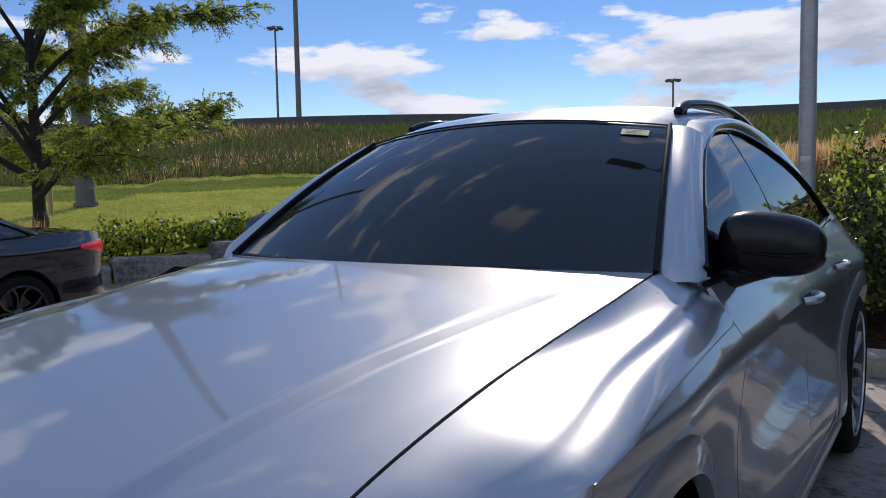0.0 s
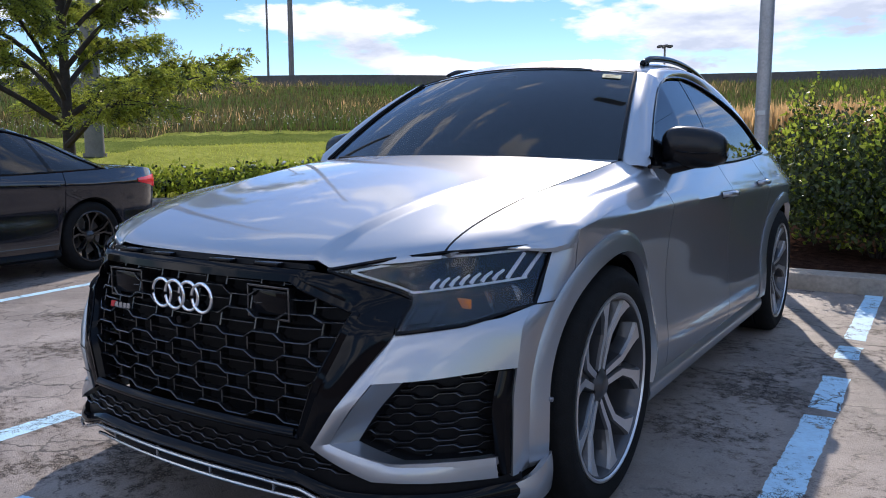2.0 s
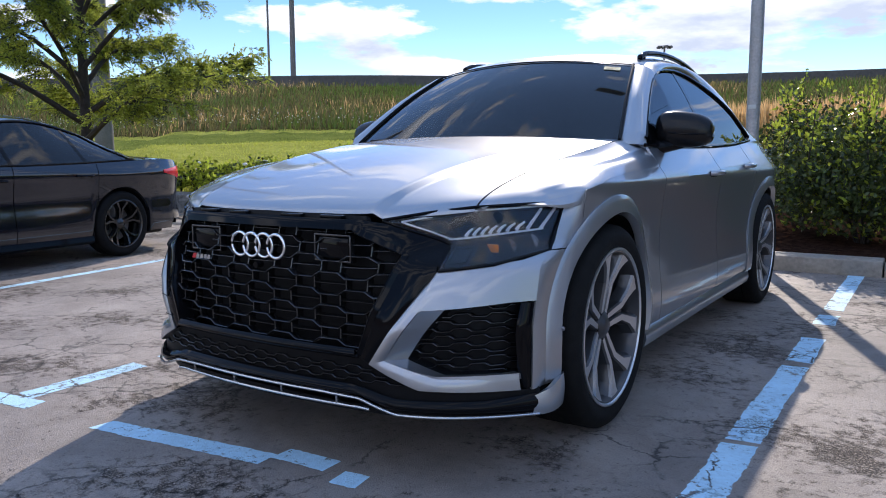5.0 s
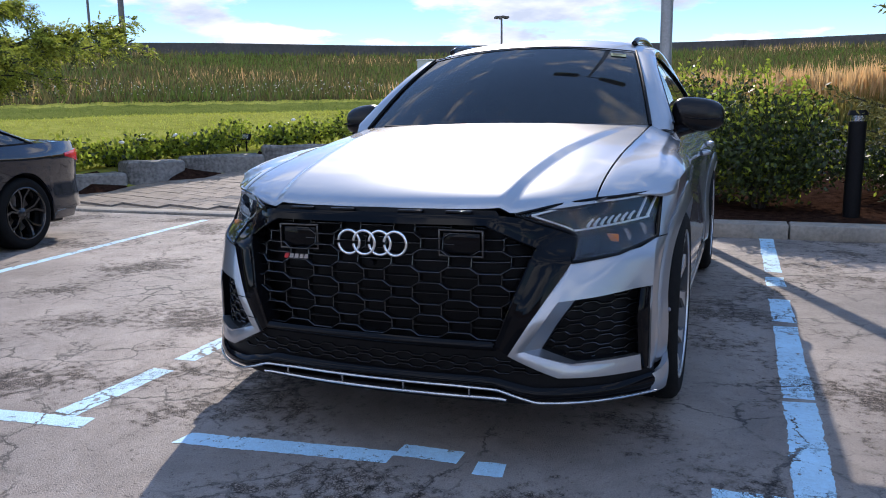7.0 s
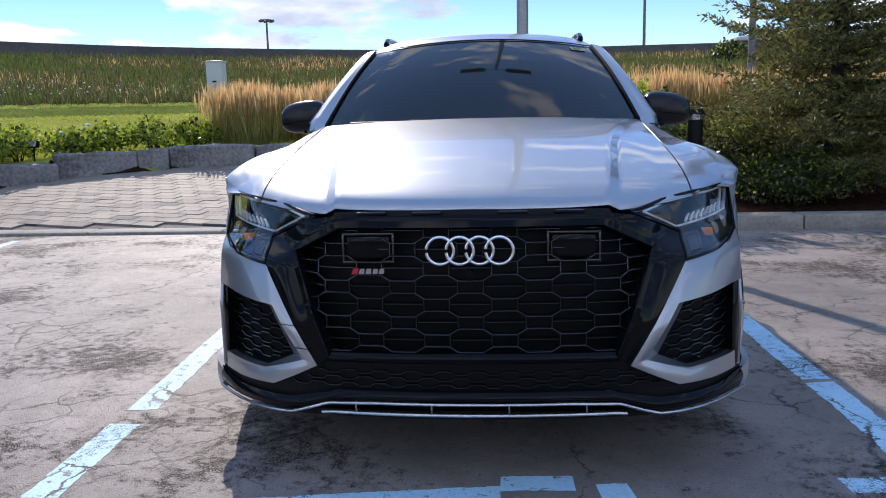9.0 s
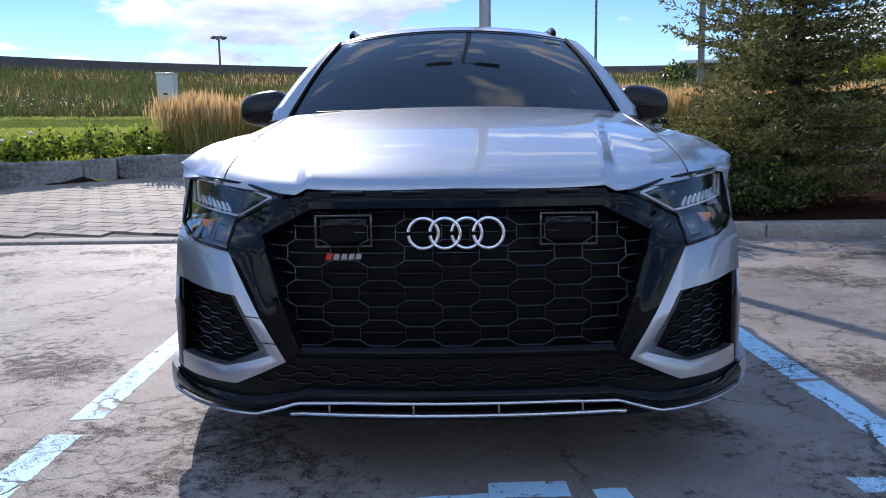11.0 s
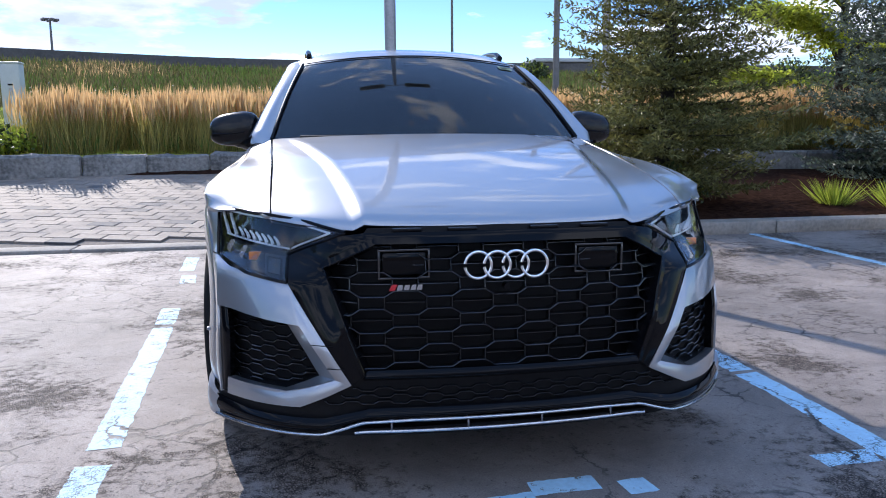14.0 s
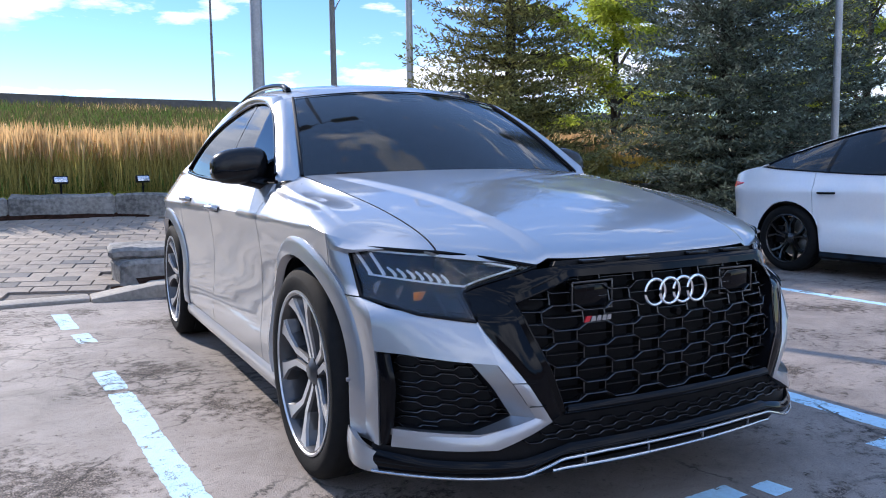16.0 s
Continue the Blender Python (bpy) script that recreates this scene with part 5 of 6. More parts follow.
# rear of the car
G = [[(u * flank(4.98, z), 4.98 + 0.05 * (1 - u * u) + 0.02 * math.sin((z - 0.3) * 5), z) for z in np.linspace(0.28, 1.06, 14)] for u in np.linspace(-1, 1, 24)]
rear = sheet("tailgate", np.array(G), SILVER, suv, "", 0.02)
box("tail_light_bar", (1.36, 0.03, 0.06), (0, 5.035, 0.93), RED_LENS, suv, "red tail light bar", 0.01)
G = [[(u * (roof_w(4.88) + (flank(4.97, 1.05) - roof_w(4.88)) * s), 4.88 + 0.11 * s, 1.13 - 0.07 * s - 0.045 * u * u * (1 - s)) for s in np.linspace(0, 1, 5)] for u in np.linspace(-1, 1, 20)]
sheet("rear_spoiler", np.array(G), SILVER, suv, "", 0.02)

# ---- the neighbouring cars ----
def plain_car(root, length, width, wb, fo, r, paint, belt_k, roof_k, glass_w, doors, dark):
    """A whole car in its own frame: nose at y 0, wheels on the ground."""
    bl, rf = curve1(belt_k), curve1(roof_k)
    half = width / 2
    axles = (fo, fo + wb)
    ws_ = curve1([(0, half * 0.62), (0.15, half * 0.82), (0.45, half * 0.95), (1.2, half * 0.99), (length * 0.5, half), (length - 1.0, half), (length - 0.4, half * 0.94), (length - 0.12, half * 0.82), (length, half * 0.66)])
    pz = curve1([(0.15, -0.07), (0.30, -0.01), (0.45, -0.012), (0.62, -0.03), (0.78, -0.012), (0.88, 0.0), (0.98, -0.03), (1.2, -0.10)])

    def fl(y, z):
        bl_ = sum(0.03 * math.exp(-(((y - c) / 0.42) ** 2)) for c in axles) * math.exp(-(((z - 0.62) / 0.25) ** 2))
        return ws_(y) + pz(z) + bl_

    ra = r + 0.045

    def low(y):
        z = 0.24 + (0.10 if y > length - 0.3 else 0)
        for c in axles:
            if abs(y - c) < ra:
                z = max(z, r + math.sqrt(ra**2 - (y - c) ** 2))
        return z

    cuts = [0.02] + doors + [length - 0.01]
    names = ["front_wing", "front_door", "rear_door", "rear_wing"]
    for nm, y0, y1 in zip(names, cuts, cuts[1:]):
        for sx in (1, -1):
            ys = np.linspace(y0 + 0.004, y1 - 0.004, max(8, int((y1 - y0) / 0.03)))
            G = [[(sx * fl(y, z), y, z) for z in low(y) + (max(bl(y), low(y) + 0.03) - low(y)) * np.linspace(0, 1, 18)] for y in ys]
            sheet(nm, np.array(G), paint, root, "", 0.012, (0, length / 2, 0.5))
    y_ws, y_top, y_rear, y_end = roof_k[0][0], roof_k[2][0] - 0.25, roof_k[-3][0], roof_k[-1][0]
    gw = curve1([(y_ws, half * 0.80), (y_top, glass_w), (y_rear, glass_w * 0.97), (y_end, half * 0.74)])

    def rp(u, y):
        return arr(u * gw(y), y, rf(y) - 0.05 * u * u - 0.03 * u**8)

    for nm, y0, y1, m in (("windscreen", y_ws, y_top, TINTED), ("roof", y_top + 0.01, y_rear - 0.01, paint), ("rear_window", y_rear, y_end - 0.02, TINTED)):
        sheet(nm, np.array([[rp(u, y) for y in np.linspace(y0, y1, 20)] for u in np.linspace(-0.96, 0.96, 18)]), m, root, "", 0.008, (0, length / 2, 0.5))
    for nm, y0, y1 in (("hood", 0.03, y_ws + 0.02), ("boot_lid", y_end - 0.03, length - 0.02)):
        G = [[arr(u * (fl(y, bl(y))), y, bl(y) + 0.035 * (1 - u * u)) for y in np.linspace(y0, y1, 20)] for u in np.linspace(-0.995, 0.995, 24)]
        sheet(nm, np.array(G), paint, root, "", 0.01, (0, length / 2, 0.4))
    for y, s in ((0.02, 1), (length - 0.012, -1)):
        G = [[arr(u * fl(y, z), y - s * 0.06 * (1 - u * u), z) for z in np.linspace(0.26, bl(y), 12)] for u in np.linspace(-1, 1, 20)]
        sheet("front_bumper" if s > 0 else "rear_bumper", np.array(G), paint, root, "", 0.01, (0, length / 2, 0.4))
    yg0, yg1 = y_ws + 0.30, y_end - 0.42

    def gp(y, s):
        zb = bl(y) + 0.01
        zt = max(zb + 0.004, min(rf(y) - 0.085, zb + (y - y_ws - 0.1) * 0.62, zb + (y_end - 0.38 - y) * 0.75))
        z = zb + (zt - zb) * s
        k = (z - zb) / max(0.2, rf(y) - 0.08 - zb) if rf(y) > zb + 0.1 else 0
        xb = fl(y, bl(y)) - 0.003
        return arr(xb + (gw(y) - xb) * min(1, k) + 0.012 * math.sin(math.pi * min(1, k)), y, z)

    for sx in (1, -1):
        S = arr(sx, 1, 1)
        mids = [yg0, doors[1], doors[2] - 0.12, yg1]
        for y0, y1 in zip(mids, mids[1:]):
            sheet("side_window", np.array([[gp(y, s) for s in np.linspace(0, 1, 8)] for y in np.linspace(y0 + 0.018, y1 - 0.018, 16)]) * S, TINTED, root, "", 0.005, (0, length / 2, 0.5))
        for y in mids[1:-1]:
            sheet("window_pillar", np.array([[gp(q, s) + arr(0.003, 0, 0) for s in np.linspace(0, 1, 6)] for q in (y - 0.02, y, y + 0.02)]) * S, GLOSS_BLACK, root, "", 0.02, (0, length / 2, 0.5))
        G = []
        for y in np.linspace(y_ws + 0.02, y_end - 0.02, 60):
            a = rp(0.96, y)
            b = gp(y, 1.0) + arr(0.004, 0, 0.004) if yg0 - 0.2 < y < yg1 + 0.1 else arr(fl(y, bl(y)), y, bl(y))
            G.append([a + (b - a) * s + arr(0.012, 0, 0.006) * math.sin(math.pi * s) for s in np.linspace(0, 1, 6)])
        sheet("roof_side", np.array(G) * S, paint, root, "", 0.01, (0, length / 2, 0.5))
        P = np.array([gp(y, 1.0) + arr(0.006, 0, 0) for y in np.linspace(yg0, yg1, 40)]) * S
        tube("window_trim", P, 0.009, GLOSS_BLACK, root, sides=6)
        P = np.array([gp(y, 0.0) + arr(0.006, 0, 0) for y in np.linspace(yg0, yg1, 40)]) * S
        tube("window_trim", P, 0.008, GLOSS_BLACK, root, sides=6)
        for y in (doors[1] - 0.16, doors[2] - 0.16):
            z = 0.83 + 0.03 * (y > doors[1])
            x = fl(y, z)
            tube("door_handle", spline([(x, y - 0.10, z), (x + 0.026, y - 0.07, z), (x + 0.028, y + 0.06, z), (x, y + 0.09, z)], 12) * S, 0.012, dark, root, sides=8)
        ys = np.linspace(axles[0] + ra, axles[1] - ra, 16)
        sheet("sill", np.array([[(fl(y, 0.25) + d, y, z) for d, z in ((-0.12, 0.17), (-0.01, 0.175), (0.014, 0.20), (0.004, 0.25))] for y in ys]) * S, dark, root, "", 0.01, (0, length / 2, 0.5))
        for c in axles:
            G = [[(sx * (fl(c, 0.6) - 0.03 - 0.38 * q), c - ra * math.cos(a), max(0.2, r + ra * math.sin(a))) for q in np.linspace(0, 1, 3)] for a in np.linspace(-0.3, math.pi + 0.3, 20)]
            sheet("wheel_well", np.array(G), MATTE_BLACK, root, "", 0.01)
            m = root.matrix_world
            h = wheel(root, (0, 0, 0), 1, r, r * 0.735, 0.25, "black")
            h.matrix_world = pose(sx * (fl(c, 0.6) - 0.012), c, r, 0, 0, 0 if sx > 0 else 180)
        P = spline([(half - 0.08, fo + 0.62, bl(fo + 0.6)), (half + 0.0, fo + 0.62, bl(fo + 0.6) + 0.04), (half + 0.10, fo + 0.66, bl(fo + 0.6) + 0.07)], 8) * S
        tube("mirror", P, 0.03, dark, root, "", 10, 0.06)
    box("underbody", (width * 0.78, length * 0.86, 0.15), (0, length / 2, 0.26), MATTE_BLACK, root, bevel=0.03)
    box("cabin", (width * 0.8, wb * 0.9, 0.45), (0, fo + wb * 0.55, 0.6), INTERIOR, root, bevel=0.06)
    for x in (-0.36, 0.36):
        for y in (fo + 1.35, fo + 2.2):
            box("seat_back", (0.46, 0.14, 0.62), (x, y, 0.95), INTERIOR, root, bevel=0.05, turn=(-12, 0, 0))
    return fl, bl


sedan = empty("black_sedan", (0, 0, 0), label="black sports sedan with black wheels parked beside a bay line", category="car")
fl_, bl_ = plain_car(sedan, 4.96, 1.90, 2.98, 0.88, 0.345, BLACK_PAINT,
    [(0, 0.56), (0.25, 0.70), (1.0, 0.86), (1.6, 0.94), (3.0, 0.965), (3.9, 1.0), (4.4, 1.02), (4.75, 1.01), (4.96, 0.92)],
    [(1.55, 0.97), (2.15, 1.32), (2.75, 1.455), (3.25, 1.45), (3.85, 1.29), (4.15, 1.15), (4.40, 1.05)], 0.58, [1.55, 2.62, 3.55], GLOSS_BLACK)
for sx in (1, -1):
    G = []
    for y in np.linspace(4.50, 4.955, 18):
        z0, z1 = np.interp(y, [4.50, 4.94], [0.868, 0.785]), np.interp(y, [4.50, 4.94], [0.905, 0.955])
        G.append([(sx * (fl_(y, z) + 0.008), y, z) for z in np.linspace(z0, z1, 6)])
    sheet("tail_lamp", np.array(G), RED_LENS, sedan, "red tail lamp", 0.02, (0, 2.5, 0.5))
TURN_SEDAN = 9.0
off_ = pose(0, 0, 0, 0, 0, TURN_SEDAN) @ Vector((0.965, 3.86, 0))
sedan.matrix_world = pose(-5.19 - off_.x, 3.13 - off_.y, 0, 0, 0, TURN_SEDAN)

white_car = empty("white_suv", (0, 0, 0), label="white electric crossover with black wheels and dark glass roof line", category="car")
fl_, bl_ = plain_car(white_car, 4.75, 1.92, 2.89, 0.90, 0.36, WHITE_PAINT,
    [(0, 0.60), (0.3, 0.76), (1.0, 0.93), (1.5, 1.0), (3.0, 1.045), (3.9, 1.10), (4.3, 1.13), (4.75, 1.03)],
    [(1.25, 1.02), (1.95, 1.46), (2.6, 1.60), (3.1, 1.58), (3.75, 1.43), (4.2, 1.27), (4.55, 1.12)], 0.60, [1.5, 2.55, 3.48], GLOSS_BLACK)
for sx in (1, -1):
    G = []
    for y in np.linspace(4.45, 4.735, 12):
        z0, z1 = np.interp(y, [4.45, 4.73], [0.955, 0.90]), np.interp(y, [4.45, 4.73], [0.965, 0.985])
        G.append([(sx * (fl_(y, z) + 0.008), y, z) for z in np.linspace(z0, z1, 5)])
    sheet("tail_lamp", np.array(G), RED_LENS, white_car, "dark red tail lamp", 0.02, (0, 2.3, 0.5))
white_car.matrix_world = pose(5.38 + 0.975, 3.86 - 3.79, 0, 0, 0, 0)

# ---- poles, boxes, bollard ----
def pole(name, x, y, z0, h, r0, r1, m, lab, cat="pole"):
    root = empty(name, (x, y, z0), label=lab, category=cat)
    tube("shaft", [(0, 0, -0.2), (0, 0, h * 0.5), (0, 0, h)], r0, m, root, "", 14, r1)
    return root


main_pole = pole("light_pole", 0.37, 6.48, 0.16, 9.4, 0.066, 0.056, POLE, "tall grey square light pole with twin lamp heads", "light pole")
tube("base_collar", [(0, 0, -0.05), (0, 0, 0.25)], 0.14, CONCRETE, main_pole, sides=16)
box("hand_hole_cover", (0.07, 0.012, 0.16), (0.0, -0.060, 1.02), POLE, main_pole, bevel=0.005)
box("pole_label", (0.075, 0.006, 0.045), (0.0, -0.063, 1.37), BOX_GREY, main_pole, "small white label", 0.002)
tube("cross_arm", [(-0.5, 0, 9.35), (0.5, 0, 9.35)], 0.03, POLE, main_pole, sides=10)
for sx in (1, -1):
    box("lamp_head", (0.95, 0.42, 0.11), (sx * 0.86, 0, 9.38), POLE, main_pole, "flat lamp head", 0.03)
p_ = pole("light_pole", 6.48, 15.46, 1.0, 8.6, 0.095, 0.07, POLE, "grey light pole standing behind the planting bed", "light pole")
box("lamp_head", (0.7, 0.3, 0.1), (0.3, 0, 8.6), POLE, p_, "flat lamp head", 0.03)
p_ = pole("light_pole", 9.94, 6.5, 0.12, 9.0, 0.06, 0.05, POLE, "pale light pole among the trees", "light pole")
box("lamp_head", (0.7, 0.3, 0.1), (0.3, 0, 9.0), POLE, p_, "flat lamp head", 0.03)
p_ = pole("steel_pole", -20.5, 12.95, land(-20.5, 12.95), 16.0, 0.29, 0.20, POLE_DARK, "wide grey steel pole beside the lawn tree", "pole")
tube("base_flange", [(0, 0, 0.0), (0, 0, 0.12)], 0.36, POLE_DARK, p_, sides=16)
up_pole = pole("utility_pole", 12.15, 36.3, 3.0, 12.0, 0.17, 0.12, POLE_FAR, "wooden utility pole with a street lamp arm", "utility pole")
tube("lamp_arm", spline([(0, 0, 6.2), (0.5, -0.3, 7.2), (1.3, -0.6, 7.75), (1.6, -0.7, 7.75)], 14), 0.035, POLE, up_pole, sides=8)
box("lamp_head", (0.5, 0.22, 0.12), (1.75, -0.75, 7.74), POLE, up_pole, "", 0.04)
box("cross_arm", (2.2, 0.12, 0.14), (0, 0, 11.3), POLE_FAR, up_pole, bevel=0.01)
for z, y0 in ((8.7, 0.0), (11.45, -0.4), (11.45, 0.4)):
    for dx, dy in ((-60, -22.0), (75, -14.0)):
        P = [(dx * s, dy * s + y0, z - 4 * 1.1 * s * (1 - s) + 1.0 * s) for s in np.linspace(0, 1, 24)]
        tube("cable", P, 0.018, MATTE_BLACK, up_pole, sides=5)
for x, y, h, r in ((14.8, 78.8, 13.0, 0.16), (-56.0, 58.4, 30.0, 0.30)):
    pole("highway_pole", x, y, land(x, y) - 0.2, h, r, r * 0.6, POLE_FAR, "tall dark highway pole on the embankment", "pole")
for x, y, z_, h in ((-51.5, 170.7, 7.0, 18.0), (-119.5, 117.0, 7.0, 29.6)):
    z = land(x, y) - 0.2
    h += z_ - z
    p_ = pole("highway_lamp", x, y, z, h, 0.30, 0.20, POLE_FAR, "tall high-mast highway lamp far away", "street lamp")
    for i in range(6):
        a = 2 * math.pi * i / 6
        box("lamp_head", (0.9, 0.6, 0.5), (1.3 * math.cos(a), 1.3 * math.sin(a), h - 0.1), POLE_FAR, p_, "", 0.1, (0, 0, math.degrees(a)))
    tube("lamp_ring", [(1.3 * math.cos(a), 1.3 * math.sin(a), h) for a in np.linspace(0, 2 * math.pi, 20)], 0.12, POLE_FAR, p_, sides=6)

cab = empty("utility_cabinet", (-8.85, 22.1, land(-8.85, 22.1)), label="pale grey utility cabinet standing on the lawn", category="cabinet")
box("body", (0.52, 0.42, 1.78), (0, 0, 0.86), BOX_GREY, cab, "", 0.02)
box("cap", (0.56, 0.46, 0.05), (0, 0, 1.77), BOX_GREY, cab, "", 0.015)
box("door_slot", (0.14, 0.01, 0.05), (0, -0.214, 1.15), MATTE_BLACK, cab, "", 0.004)
box("door_plate", (0.10, 0.008, 0.22), (0, -0.214, 0.95), POLE, cab, "", 0.004)
boll = empty("bollard_light", (2.25, 6.50, 0.13), label="black round bollard light in the planting bed", category="bollard")
tube("post", [(0, 0, 0), (0, 0, 0.5), (0, 0, 0.98)], 0.082, MATTE_BLACK, boll, sides=20)
tube("cap", [(0, 0, 1.04), (0, 0, 1.09)], 0.10, MATTE_BLACK, boll, "", 20, 0.085)
tube("louvre", [(0, 0, 0.98), (0, 0, 1.04)], 0.062, LAMP_GREY, boll, sides=16)
post_ = pole("wooden_post", -14.6, 8.6, 1.2, 1.35, 0.05, 0.05, mat("pale_wood", (0.42, 0.33, 0.2), 0.8, 0, 0.2, 10), "short pale wooden post on the lawn", "post")
for x, y in ((-1.45, 11.15), (-0.30, 11.1), (-7.4, 9.75), (-9.35, 7.1)):
    z = edge_top(x, y) - 0.06
    sp = empty("flood_light", (x, y, z), turn=random.uniform(-15, 15), label="small black garden floodlight on a stake behind the stones", category="floodlight")
    tube("stake", [(0, 0, 0), (0, 0, 0.24)], 0.015, MATTE_BLACK, sp, sides=8)
    box("housing", (0.21, 0.07, 0.11), (0, 0, 0.30), MATTE_BLACK, sp, "", 0.012, (-20, 0, 0))
    box("lens", (0.18, 0.01, 0.085), (0, -0.037, 0.305), LAMP_GREY, sp, "pale glass lens", 0.004, (-20, 0, 0))
far_hall = empty("far_building", (34.5, 99, 6.0), label="low grey far building beyond the embankment", category="building")
box("wall", (11, 9, 4.3), (0, 0, 2.15), POLE_DARK, far_hall, "", 0.1)
box("roof", (12, 10, 0.5), (0, 0, 4.5), BOX_GREY, far_hall, "", 0.1)
for i in range(3):
    box("window", (2.2, 0.1, 1.0), (-3.6 + 3.6 * i, -4.52, 3.3), TINTED, far_hall, "", 0.02)


def stone(name, size, at, turn, parent=None):
    """A rough quarried block."""
    bm = bmesh.new()
    bmesh.ops.create_cube(bm, size=1, matrix=Matrix.Diagonal((*size, 1)))
    bmesh.ops.bevel(bm, geom=bm.edges[:], offset=0.035, segments=1, affect="EDGES")
    bmesh.ops.subdivide_edges(bm, edges=[e for e in bm.edges if e.calc_length() > 0.12], cuts=3, use_grid_fill=True)
    seed_ = Vector((random.uniform(0, 99), random.uniform(0, 99), 0))
    for v in bm.verts:
        v.co += noise.noise_vector(v.co * 3.5 + seed_) * 0.035 + noise.noise_vector(v.co * 10 + seed_) * 0.014
    ob = part(name, bm, ROCK, parent, "", 25)
    ob.matrix_world = pose(*at, 0, 0, turn)
    return ob


# edging of big stones
s_len = np.r_[0, np.cumsum(np.hypot(*np.diff(WALL_CURVE, axis=0).T))]
d = 4.5
while d < s_len[-1] - 28:
    n = random.choice((0.55, 1.0, 1.25, 1.35, 1.45))
    k = d + n / 2
    x, y = np.interp(k, s_len, WALL_CURVE[:, 0]), np.interp(k, s_len, WALL_CURVE[:, 1])
    x1, y1 = np.interp(k + 0.2, s_len, WALL_CURVE[:, 0]), np.interp(k + 0.2, s_len, WALL_CURVE[:, 1])
    zb = 0.05 + max(0, y - 6.2) * 0.098
    zt = edge_top(x, y) + random.uniform(-0.03, 0.03)
    h = min(max(zt - zb + 0.2, 0.5), 1.0)
    tagged(stone("edging_stone", (n - 0.02, 0.48, h), (x, y, zt - h / 2), math.degrees(math.atan2(y1 - y, x1 - x))), "rough grey quarried block in a low garden edging", "stone block", "edging stones")
    d += n
for at, size, t in (((-0.80, 6.52, 0.17), (0.68, 0.42, 0.26), 4), ((-0.80, 6.75, 0.36), (0.74, 0.62, 0.13), -5)):
    tagged(stone("step_stone", size, at, t), "flat rough grey stone stacked beside the paving", "stone block", "step stones")

# ---- planting ----
rng = np.random.default_rng(7)
land_v = np.vectorize(land)
beyond_v = np.vectorize(beyond)


def blades(name, x, y, z, h, w, lean, material, lab, cat="grass"):
    """Upright grass: one pointed blade each."""
    n = len(x)
    base = np.stack([x, y, z], 1)
    tip = base + np.stack([rng.normal(0, lean, n) * h, rng.normal(0, lean, n) * h, h], 1)
    ob = cards(name, base, tip, w, material, face=np.stack([rng.normal(0, 0.5, n), np.ones(n), np.zeros(n)], 1))
    return tagged(ob, lab, cat, kind="stuff")


def strip_points(n, u0, u1, s0, s1):
    """Points past the stone edging: along it from u0 to u1 metres, s0 to s1 past it."""
    u = rng.uniform(u0, u1, n)
    s = rng.uniform(s0, s1, n)
    x0, y0 = np.interp(u, s_len, WALL_CURVE[:, 0]), np.interp(u, s_len, WALL_CURVE[:, 1])
    x1, y1 = np.interp(u + 0.3, s_len, WALL_CURVE[:, 0]), np.interp(u + 0.3, s_len, WALL_CURVE[:, 1])
    q = np.hypot(x1 - x0, y1 - y0)
    return x0 - (y1 - y0) / q * s, y0 + (x1 - x0) / q * s, u


# where along the edging a given x lies
along = lambda x: float(np.interp(x, WALL_CURVE[:, 0], s_len))

# feather reed grass behind the stones
clx, cly, _ = strip_points(330, along(-5.0), along(16.0), 0.45, 3.0)
for nm, per, h0, h1, w, m, lab, z0 in (
    ("reed_grass_leaves", 24, 0.3, 0.65, 0.016, GRASS_GREEN, "green arching leaves of tall ornamental reed grass", 0.0),
    ("reed_grass_leaves", 105, 0.5, 1.05, 0.014, GRASS_REED, "olive stems of tall ornamental reed grass", 0.0),
    ("reed_grass_plumes", 46, 0.38, 0.62, 0.030, GRASS_TAN, "straw-coloured feathery plumes of ornamental reed grass", 0.62),
):
    x = np.repeat(clx, per) + rng.normal(0, 0.15, len(clx) * per)
    y = np.repeat(cly, per) + rng.normal(0, 0.15, len(clx) * per)
    hh = rng.uniform(h0, h1, len(x))
    blades(nm, x, y, 0.80 + z0 * rng.uniform(0.85, 1.1, len(x)) + 0 * x, hh, w, 0.16 if z0 == 0 else 0.12, m, lab, "ornamental grass")
# short blades over the lawn
def field(n, x0, x1, y0, y1, s0, s1, thin):
    """Points of the slope between two distances past the edging, thinning out with distance."""
    x, y = rng.uniform(x0, x1, n), rng.uniform(y0, y1, n)
    s = beyond_v(x, y)
    ok = (s > s0) & (s < s1) & (rng.random(n) < np.exp(-(s - s0) / thin)) & (y < np.interp(x, RIDGE[:, 0], RIDGE[:, 1]) - 1.5)
    return x[ok], y[ok]


x, y = field(130000, -38, 6, 5, 34, 0.6, LAWN_S, 20)
# blades of the far band carry painted shade
shaded = np.abs(beyond_v(x, y) - 17.5) < 2.3
for sel, m, lab in ((~shaded, GRASS_LAWN, "short sunlit mown lawn grass"), (shaded, GRASS_SHADED, "mown lawn grass with shade put into its colour")):
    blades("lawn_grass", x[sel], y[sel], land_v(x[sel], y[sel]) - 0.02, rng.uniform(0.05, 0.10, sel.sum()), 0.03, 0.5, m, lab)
# a small tan clump by the sedan's side
x, y, _ = strip_points(2600, 5.0, 8.2, 0.2, 1.6)
blades("reed_grass_plumes", x, y, land_v(x, y) - 0.03, rng.uniform(0.35, 0.8, len(x)), 0.02, 0.25, GRASS_TAN, "low straw-coloured ornamental grass beside the lawn tree", "ornamental grass")

